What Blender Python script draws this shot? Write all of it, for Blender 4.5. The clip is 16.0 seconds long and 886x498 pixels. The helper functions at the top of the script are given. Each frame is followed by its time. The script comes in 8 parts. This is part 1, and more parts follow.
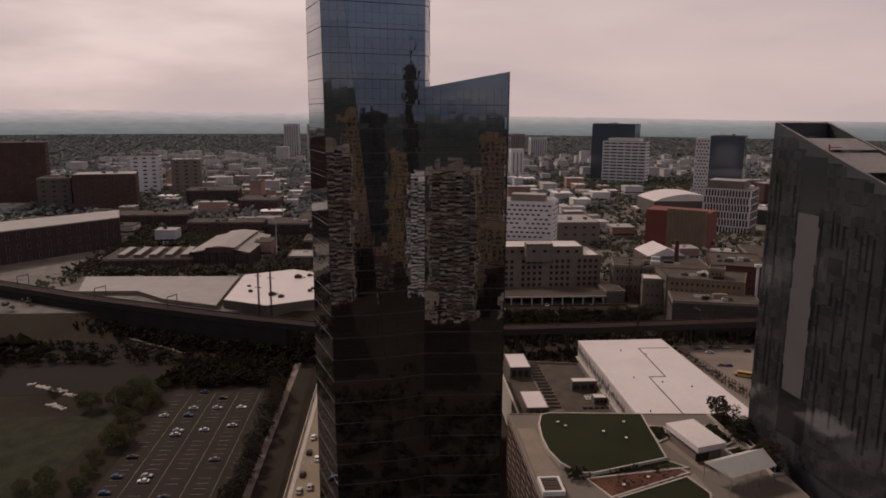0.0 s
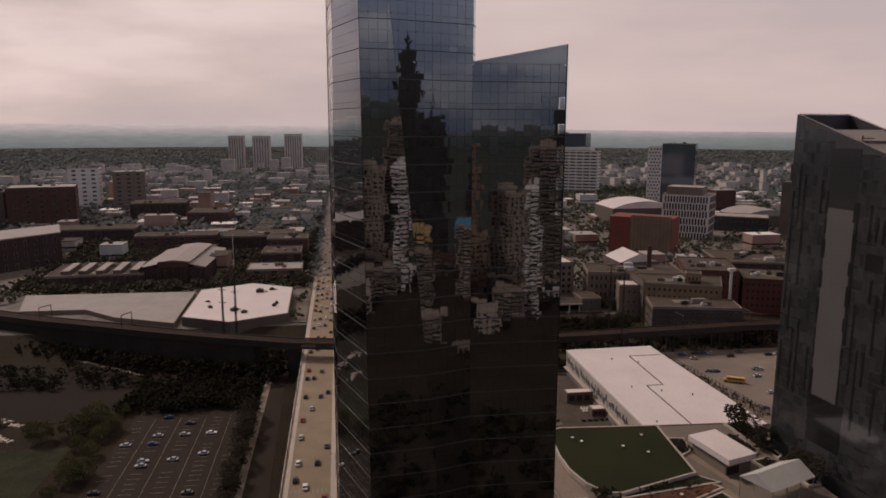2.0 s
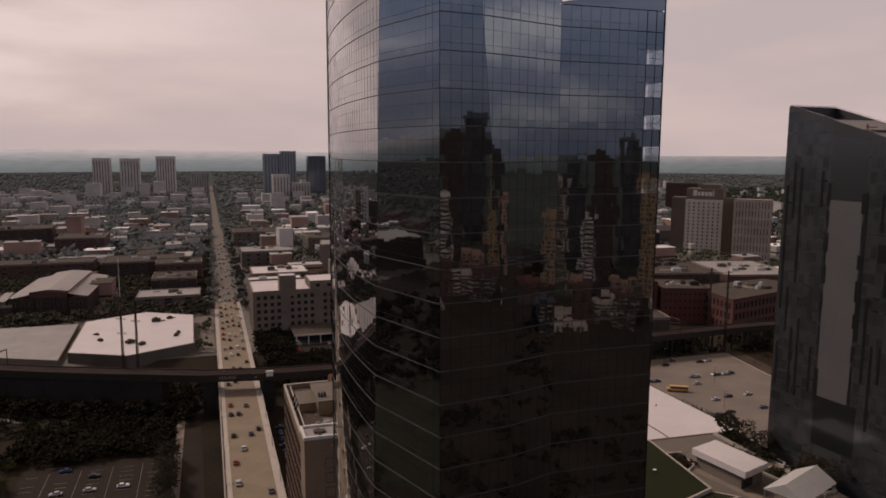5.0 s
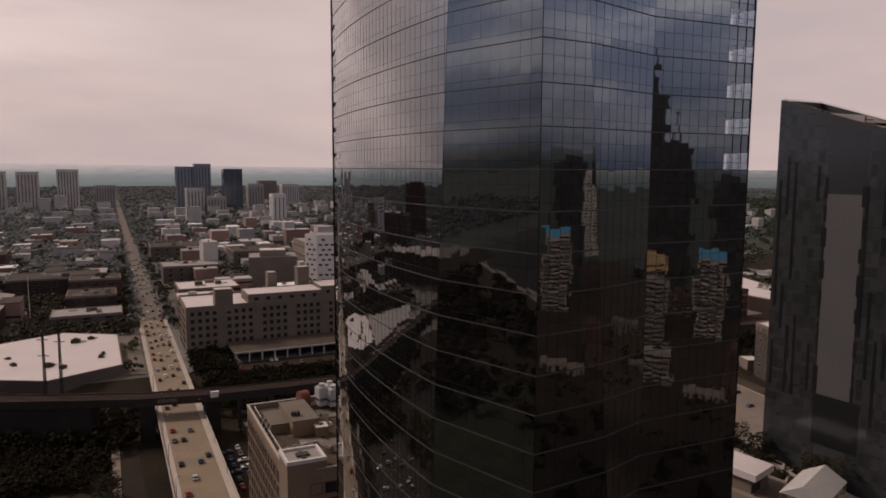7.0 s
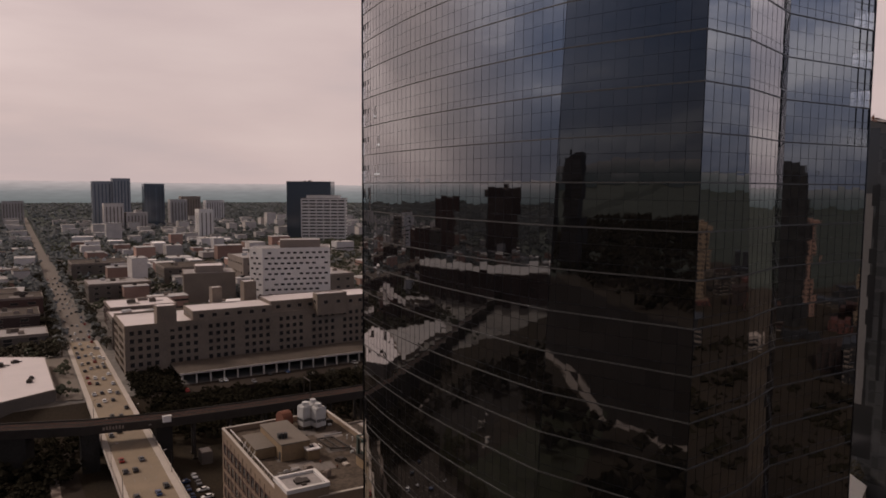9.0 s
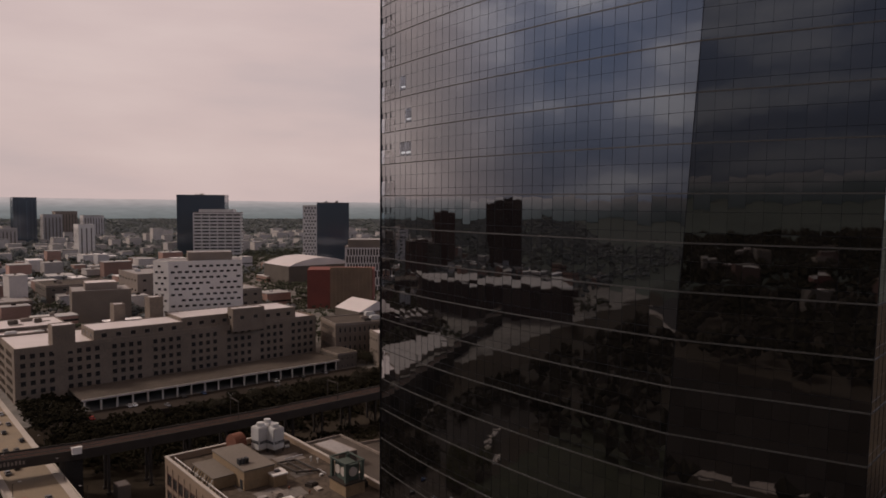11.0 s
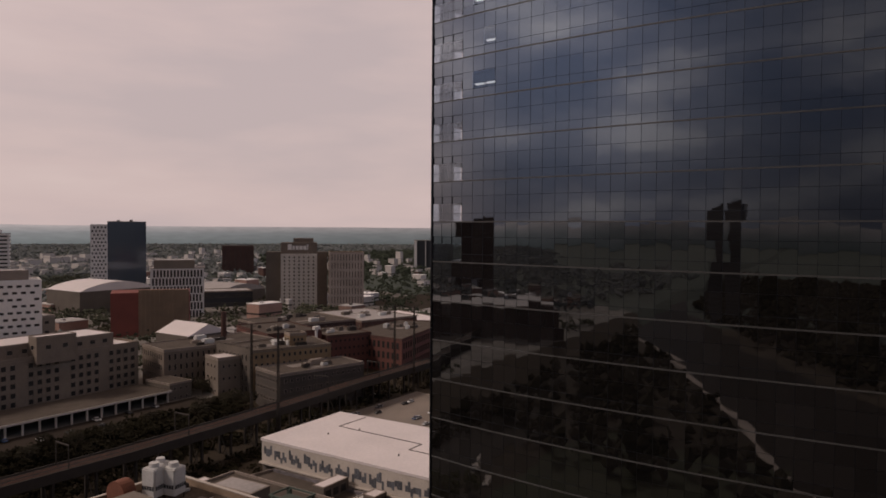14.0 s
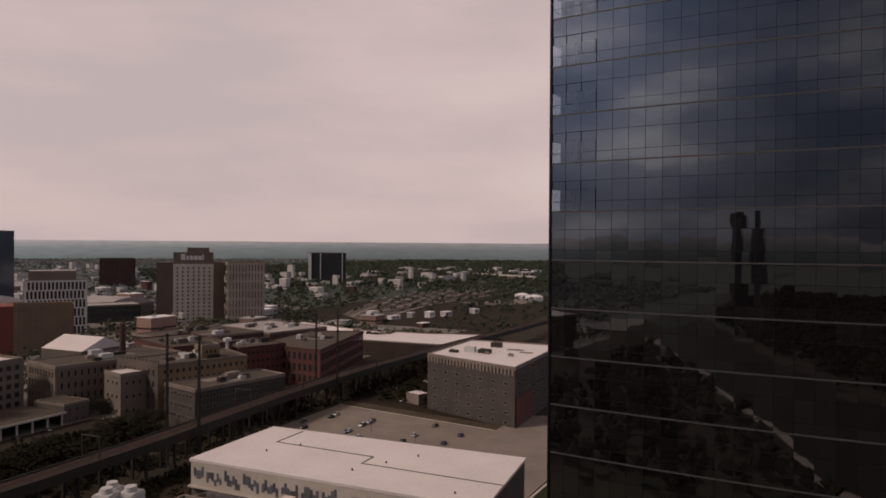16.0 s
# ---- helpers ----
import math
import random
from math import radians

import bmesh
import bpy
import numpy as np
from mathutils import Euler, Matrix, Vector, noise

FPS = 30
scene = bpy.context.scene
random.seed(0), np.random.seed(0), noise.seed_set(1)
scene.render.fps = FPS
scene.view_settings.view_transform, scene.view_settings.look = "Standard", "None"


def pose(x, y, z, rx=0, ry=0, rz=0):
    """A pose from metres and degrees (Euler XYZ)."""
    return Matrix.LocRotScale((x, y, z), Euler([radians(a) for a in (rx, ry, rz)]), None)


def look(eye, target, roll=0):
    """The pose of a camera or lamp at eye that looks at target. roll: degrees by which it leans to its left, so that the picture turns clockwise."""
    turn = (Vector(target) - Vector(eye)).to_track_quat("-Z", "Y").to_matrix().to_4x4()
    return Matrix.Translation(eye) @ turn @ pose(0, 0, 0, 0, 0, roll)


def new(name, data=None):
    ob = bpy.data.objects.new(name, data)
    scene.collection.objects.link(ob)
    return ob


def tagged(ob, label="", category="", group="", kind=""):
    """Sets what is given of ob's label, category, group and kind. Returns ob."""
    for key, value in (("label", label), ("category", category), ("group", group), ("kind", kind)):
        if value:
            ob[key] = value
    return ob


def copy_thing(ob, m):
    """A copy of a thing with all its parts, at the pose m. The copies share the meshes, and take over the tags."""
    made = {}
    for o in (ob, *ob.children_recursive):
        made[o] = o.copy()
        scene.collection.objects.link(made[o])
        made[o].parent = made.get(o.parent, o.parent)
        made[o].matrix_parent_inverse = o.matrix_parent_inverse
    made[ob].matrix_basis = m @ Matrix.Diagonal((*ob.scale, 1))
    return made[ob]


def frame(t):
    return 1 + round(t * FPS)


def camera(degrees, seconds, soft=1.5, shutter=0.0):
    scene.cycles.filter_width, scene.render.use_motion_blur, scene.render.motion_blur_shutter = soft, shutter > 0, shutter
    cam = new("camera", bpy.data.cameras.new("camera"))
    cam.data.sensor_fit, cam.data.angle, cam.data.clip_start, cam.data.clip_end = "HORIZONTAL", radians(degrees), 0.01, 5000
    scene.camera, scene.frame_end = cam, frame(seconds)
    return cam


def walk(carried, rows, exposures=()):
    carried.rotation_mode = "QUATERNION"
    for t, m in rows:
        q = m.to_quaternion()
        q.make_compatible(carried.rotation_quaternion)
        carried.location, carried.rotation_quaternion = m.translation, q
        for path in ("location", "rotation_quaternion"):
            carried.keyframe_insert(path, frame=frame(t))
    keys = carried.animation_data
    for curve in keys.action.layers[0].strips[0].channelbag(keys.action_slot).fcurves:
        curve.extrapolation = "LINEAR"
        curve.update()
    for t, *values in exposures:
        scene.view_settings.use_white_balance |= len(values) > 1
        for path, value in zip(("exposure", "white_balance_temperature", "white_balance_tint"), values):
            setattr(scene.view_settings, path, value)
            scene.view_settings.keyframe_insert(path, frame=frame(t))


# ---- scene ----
cam = camera(63.8, 16.0, soft=1.75)
PATH = [
    (0, (24.282, -1.232, 141.849), (24.412, 0.728, 141.475), 0.4),
    (0.5, (19.952, 3.838, 140.531), (20.113, 5.797, 140.163), 0.3),
    (1, (15.692, 8.761, 139.077), (15.887, 10.719, 138.717), 0.3),
    (1.5, (11.461, 13.645, 137.527), (11.694, 15.601, 137.177), 0.3),
    (2, (7.246, 18.559, 135.916), (7.531, 20.509, 135.578), 0.2),
    (2.5, (3.051, 23.538, 134.273), (3.394, 25.482, 133.946), 0.2),
    (3, (-1.106, 28.599, 132.621), (-0.706, 30.533, 132.308), 0.2),
    (3.5, (-5.203, 33.737, 130.981), (-4.75, 35.662, 130.68), 0.2),
    (4, (-9.22, 38.941, 129.367), (-8.709, 40.853, 129.077), 0.2),
    (6.5, (-27.637, 65.324, 121.931), (-26.848, 67.147, 121.698), 0.2),
    (7, (-30.969, 70.59, 120.576), (-30.122, 72.388, 120.351), 0.2),
    (7.5, (-34.194, 75.855, 119.255), (-33.295, 77.628, 119.038), 0.3),
    (8, (-37.318, 81.134, 117.961), (-36.372, 82.885, 117.76), 0.3),
    (10.5, (-51.313, 108.706, 111.546), (-50.1, 110.29, 111.407), 0.4),
    (11, (-53.657, 114.685, 110.204), (-52.369, 116.21, 110.077), 0.4),
    (11.5, (-55.766, 120.89, 108.821), (-54.41, 122.355, 108.708), 0.4),
    (12, (-57.59, 127.335, 107.39), (-56.159, 128.728, 107.291), 0.4),
    (12.5, (-59.078, 134.025, 105.906), (-57.572, 135.338, 105.817), 0.4),
    (13, (-60.181, 140.947, 104.366), (-58.604, 142.175, 104.29), 0.4),
    (13.5, (-60.86, 148.069, 102.768), (-59.229, 149.224, 102.703), 0.5),
    (14, (-61.095, 155.335, 101.116), (-59.423, 156.431, 101.064), 0.4),
    (14.5, (-60.896, 162.664, 99.414), (-59.187, 163.7, 99.37), 0.4),
    (15, (-60.316, 169.94, 97.672), (-58.565, 170.907, 97.642), 0.4),
    (15.5, (-59.462, 177.017, 95.904), (-57.679, 177.922, 95.886), 0.4),
    (16, (-58.522, 183.711, 94.125), (-56.697, 184.527, 94.118), 0.4),
]
walk(cam, [(t, look(eye, target, roll)) for t, eye, target, roll in PATH],
     exposures=[(0.0, 0.0, 6650, 15), (16.0, 0.0, 6650, 15)])

# ---- light ----
SUN_ELEV, SUN_AZ = 42.0, 44.0     # from the west-south-west, behind thin cloud
world = bpy.data.worlds.new("overcast_sky")
scene.world = world
world.use_nodes = True
wn, wl = world.node_tree.nodes, world.node_tree.links
wn.clear()
w_out = wn.new("ShaderNodeOutputWorld")
w_bg = wn.new("ShaderNodeBackground")
w_sky = wn.new("ShaderNodeTexSky")
w_sky.sky_type, w_sky.sun_disc = "NISHITA", False
w_sky.sun_elevation, w_sky.sun_rotation = radians(SUN_ELEV), radians(-SUN_AZ)
w_sky.air_density, w_sky.dust_density = 1.4, 3.0
w_gain = wn.new("ShaderNodeMix")
w_gain.data_type, w_gain.blend_type = "RGBA", "MULTIPLY"
w_gain.inputs[0].default_value = 1.0
w_gain.inputs[7].default_value = (0.075, 0.075, 0.075, 1)
w_co = wn.new("ShaderNodeTexCoord")
w_map = wn.new("ShaderNodeMapping")
w_map.inputs["Scale"].default_value = (1.0, 1.0, 4.5)
w_noise = wn.new("ShaderNodeTexNoise")
w_noise.inputs["Scale"].default_value, w_noise.inputs["Detail"].default_value = 2.2, 6.0
w_noise.inputs["Roughness"].default_value = 0.5
wl.new(w_co.outputs["Generated"], w_map.inputs["Vector"])
wl.new(w_map.outputs[0], w_noise.inputs["Vector"])


def sky_ramp(stops):
    r = wn.new("ShaderNodeValToRGB")
    while len(r.color_ramp.elements) < len(stops):
        r.color_ramp.elements.new(0.5)
    for e, (p, c) in zip(r.color_ramp.elements, stops):
        e.position, e.color = p, (*c, 1)
    wl.new(w_noise.outputs["Fac"], r.inputs["Fac"])
    return r


def sky_mix(factor, a, b):
    m = wn.new("ShaderNodeMix")
    m.data_type = "RGBA"
    if isinstance(factor, float):
        m.inputs[0].default_value = factor
    else:
        wl.new(factor, m.inputs[0])
    wl.new(a, m.inputs[6])
    wl.new(b, m.inputs[7])
    return m.outputs[2]


# thin pink-grey overcast to the west and north, broken blue-grey cloud to the south and east
w_haze = sky_ramp(((0.34, (0.525, 0.442, 0.437)), (0.50, (0.605, 0.492, 0.472)), (0.70, (0.67, 0.555, 0.525))))
w_broken = sky_ramp(((0.38, (0.20, 0.25, 0.39)), (0.52, (0.38, 0.41, 0.54)), (0.64, (0.84, 0.82, 0.88))))
w_dot = wn.new("ShaderNodeVectorMath")
w_dot.operation = "DOT_PRODUCT"
w_dot.inputs[1].default_value = (0.45, 0.89, 0.0)
wl.new(w_co.outputs["Generated"], w_dot.inputs[0])
w_side = wn.new("ShaderNodeMapRange")
w_side.interpolation_type = "SMOOTHSTEP"
w_side.inputs["From Min"].default_value, w_side.inputs["From Max"].default_value = 0.2, 0.66
wl.new(w_dot.outputs["Value"], w_side.inputs["Value"])
w_xyz = wn.new("ShaderNodeSeparateXYZ")
wl.new(w_co.outputs["Generated"], w_xyz.inputs[0])
w_low = wn.new("ShaderNodeMapRange")            # the southern sky is heavy and dim low down
w_low.interpolation_type = "SMOOTHSTEP"
w_low.inputs["From Min"].default_value, w_low.inputs["From Max"].default_value = -0.05, 0.25
w_low.inputs["To Min"].default_value, w_low.inputs["To Max"].default_value = 0.30, 1.0
wl.new(w_xyz.outputs["Z"], w_low.inputs["Value"])
w_dim = wn.new("ShaderNodeMix")
w_dim.data_type, w_dim.blend_type = "RGBA", "MULTIPLY"
w_dim.inputs[0].default_value = 1.0
wl.new(w_broken.outputs["Color"], w_dim.inputs[6])
wl.new(w_low.outputs[0], w_dim.inputs[7])


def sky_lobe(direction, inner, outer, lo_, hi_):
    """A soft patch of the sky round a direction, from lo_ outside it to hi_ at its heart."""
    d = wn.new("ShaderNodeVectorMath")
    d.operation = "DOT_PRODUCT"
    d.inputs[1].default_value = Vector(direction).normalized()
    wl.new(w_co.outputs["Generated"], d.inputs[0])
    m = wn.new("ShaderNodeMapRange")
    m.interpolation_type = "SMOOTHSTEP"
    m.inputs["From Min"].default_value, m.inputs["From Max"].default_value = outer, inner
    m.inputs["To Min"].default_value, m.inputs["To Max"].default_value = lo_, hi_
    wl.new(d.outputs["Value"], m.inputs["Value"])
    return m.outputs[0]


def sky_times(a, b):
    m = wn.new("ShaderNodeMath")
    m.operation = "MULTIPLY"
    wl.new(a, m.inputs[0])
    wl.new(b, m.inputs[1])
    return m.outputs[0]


# added sky patches for the glass: dark southward, torn bright near the sun
w_dark_patch = sky_lobe((-0.93, -0.32, 0.17), 0.975, 0.64, 1.0, 0.28)
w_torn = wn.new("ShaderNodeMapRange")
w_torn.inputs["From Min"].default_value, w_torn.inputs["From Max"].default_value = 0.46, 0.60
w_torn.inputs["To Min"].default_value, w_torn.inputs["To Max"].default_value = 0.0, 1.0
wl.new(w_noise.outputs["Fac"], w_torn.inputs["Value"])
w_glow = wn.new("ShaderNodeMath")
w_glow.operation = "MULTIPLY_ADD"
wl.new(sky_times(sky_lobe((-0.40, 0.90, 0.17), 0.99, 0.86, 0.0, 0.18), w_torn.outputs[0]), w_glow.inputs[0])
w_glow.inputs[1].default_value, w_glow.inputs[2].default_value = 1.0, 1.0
clouds = sky_mix(w_side.outputs[0], w_dim.outputs[2], w_haze.outputs["Color"])
w_high = wn.new("ShaderNodeMapRange")           # unseen sky overhead dimmed to weaken the fill light
w_high.interpolation_type = "SMOOTHSTEP"
w_high.inputs["From Min"].default_value, w_high.inputs["From Max"].default_value = 0.35, 0.95
w_high.inputs["To Min"].default_value, w_high.inputs["To Max"].default_value = 1.0, 0.4
wl.new(w_xyz.outputs["Z"], w_high.inputs["Value"])
wl.new(sky_times(sky_times(w_high.outputs[0], w_dark_patch), w_glow.outputs[0]), w_bg.inputs["Strength"])
wl.new(w_sky.outputs[0], w_gain.inputs[6])
w_top = wn.new("ShaderNodeMapRange")            # unseen overhead sky tinted warm so dark surfaces turn browner
w_top.interpolation_type = "SMOOTHSTEP"
w_top.inputs["From Min"].default_value, w_top.inputs["From Max"].default_value = 0.45, 0.75
wl.new(w_xyz.outputs["Z"], w_top.inputs["Value"])
w_warm = wn.new("ShaderNodeRGB")
w_warm.outputs[0].default_value = (0.62, 0.465, 0.385, 1)
clouds = sky_mix(w_top.outputs[0], clouds, w_warm.outputs[0])
wl.new(sky_mix(0.94, w_gain.outputs[2], clouds), w_bg.inputs["Color"])
wl.new(w_bg.outputs[0], w_out.inputs["Surface"])

sun = new("sun", bpy.data.lights.new("sun", "SUN"))
sun.data.energy, sun.data.angle, sun.data.color = 1.9, radians(12), (1.0, 0.86, 0.76)
sun_from = Vector((-math.sin(radians(SUN_AZ)), math.cos(radians(SUN_AZ)), 0)) * math.cos(radians(SUN_ELEV)) + Vector((0, 0, math.sin(radians(SUN_ELEV))))
sun.matrix_world = look(sun_from * 400, (0, 0, 0))


# ---- materials ----
def surface(name, color, rough=0.85, metal=0.0, var=0.25, grain=3.0, patch=0.06, bump=0.15, each=0.0, ior=1.45):
    """A surface with grain and larger stains, at real size; each: how much single pieces differ."""
    m = bpy.data.materials.new(name)
    m.use_nodes = True
    n, l = m.node_tree.nodes, m.node_tree.links
    b = n["Principled BSDF"]
    b.inputs["Metallic"].default_value, b.inputs["IOR"].default_value = metal, ior
    g = n.new("ShaderNodeNewGeometry")
    fine, wide = n.new("ShaderNodeTexNoise"), n.new("ShaderNodeTexNoise")
    fine.inputs["Scale"].default_value, fine.inputs["Detail"].default_value = grain, 5
    wide.inputs["Scale"].default_value, wide.inputs["Detail"].default_value = patch, 4
    l.new(g.outputs["Position"], fine.inputs["Vector"])
    l.new(g.outputs["Position"], wide.inputs["Vector"])
    add = n.new("ShaderNodeMath")
    add.operation = "ADD"
    l.new(fine.outputs["Fac"], add.inputs[0])
    l.new(wide.outputs["Fac"], add.inputs[1])
    span = n.new("ShaderNodeMapRange")
    span.inputs["From Min"].default_value, span.inputs["From Max"].default_value = 0.65, 1.35
    span.inputs["To Min"].default_value, span.inputs["To Max"].default_value = 1 - var, 1 + var
    l.new(add.outputs[0], span.inputs["Value"])
    value = span.outputs[0]
    if each:
        info = n.new("ShaderNodeObjectInfo")
        r = n.new("ShaderNodeMapRange")
        r.inputs["To Min"].default_value, r.inputs["To Max"].default_value = 1 - each, 1 + each
        l.new(info.outputs["Random"], r.inputs["Value"])
        k = n.new("ShaderNodeMath")
        k.operation = "MULTIPLY"
        l.new(value, k.inputs[0])
        l.new(r.outputs[0], k.inputs[1])
        value = k.outputs[0]
    hue = n.new("ShaderNodeHueSaturation")
    hue.inputs["Color"].default_value = (*color, 1)
    l.new(value, hue.inputs["Value"])
    l.new(hue.outputs[0], b.inputs["Base Color"])
    rr = n.new("ShaderNodeMapRange")
    rr.inputs["To Min"].default_value, rr.inputs["To Max"].default_value = max(0.02, rough - 0.1), min(1, rough + 0.1)
    l.new(wide.outputs["Fac"], rr.inputs["Value"])
    l.new(rr.outputs[0], b.inputs["Roughness"])
    if bump:
        bp = n.new("ShaderNodeBump")
        bp.inputs["Strength"].default_value, bp.inputs["Distance"].default_value = bump, 0.05
        l.new(fine.outputs["Fac"], bp.inputs["Height"])
        l.new(bp.outputs[0], b.inputs["Normal"])
    return m


def coated_glass(name, color, ior=2.3, rough=0.02, wave=0.02, tint=(0.86, 0.93, 1.0), spread=0.45, coat=0.0):
    """Dark coated facade glass: mirrors more at a slant; panes differ a little and are slightly warped."""
    m = bpy.data.materials.new(name)
    m.use_nodes = True
    n, l = m.node_tree.nodes, m.node_tree.links
    b = n["Principled BSDF"]
    b.inputs["IOR"].default_value, b.inputs["Roughness"].default_value = ior, rough
    b.inputs["Coat Weight"].default_value, b.inputs["Coat Roughness"].default_value, b.inputs["Coat IOR"].default_value = coat, rough, 1.7
    g = n.new("ShaderNodeNewGeometry")
    r = n.new("ShaderNodeMapRange")
    r.inputs["To Min"].default_value, r.inputs["To Max"].default_value = 1 - spread, 1 + spread
    l.new(g.outputs["Random Per Island"], r.inputs["Value"])
    hue = n.new("ShaderNodeHueSaturation")
    hue.inputs["Color"].default_value = (*color, 1)
    l.new(r.outputs[0], hue.inputs["Value"])
    l.new(hue.outputs[0], b.inputs["Base Color"])
    b.inputs["Specular Tint"].default_value = (*tint, 1)
    t = n.new("ShaderNodeTexNoise")
    t.inputs["Scale"].default_value, t.inputs["Detail"].default_value = 0.45, 1
    l.new(g.outputs["Position"], t.inputs["Vector"])
    bp = n.new("ShaderNodeBump")
    bp.inputs["Strength"].default_value, bp.inputs["Distance"].default_value = wave, 0.3
    l.new(t.outputs["Fac"], bp.inputs["Height"])
    l.new(bp.outputs[0], b.inputs["Normal"])
    return m


def clear_pane(name):
    m = bpy.data.materials.new(name)
    m.use_nodes = True
    b = m.node_tree.nodes["Principled BSDF"]
    b.inputs["Base Color"].default_value = (0.62, 0.68, 0.74, 1)
    b.inputs["Transmission Weight"].default_value, b.inputs["Roughness"].default_value, b.inputs["IOR"].default_value = 1.0, 0.01, 2.3
    return m


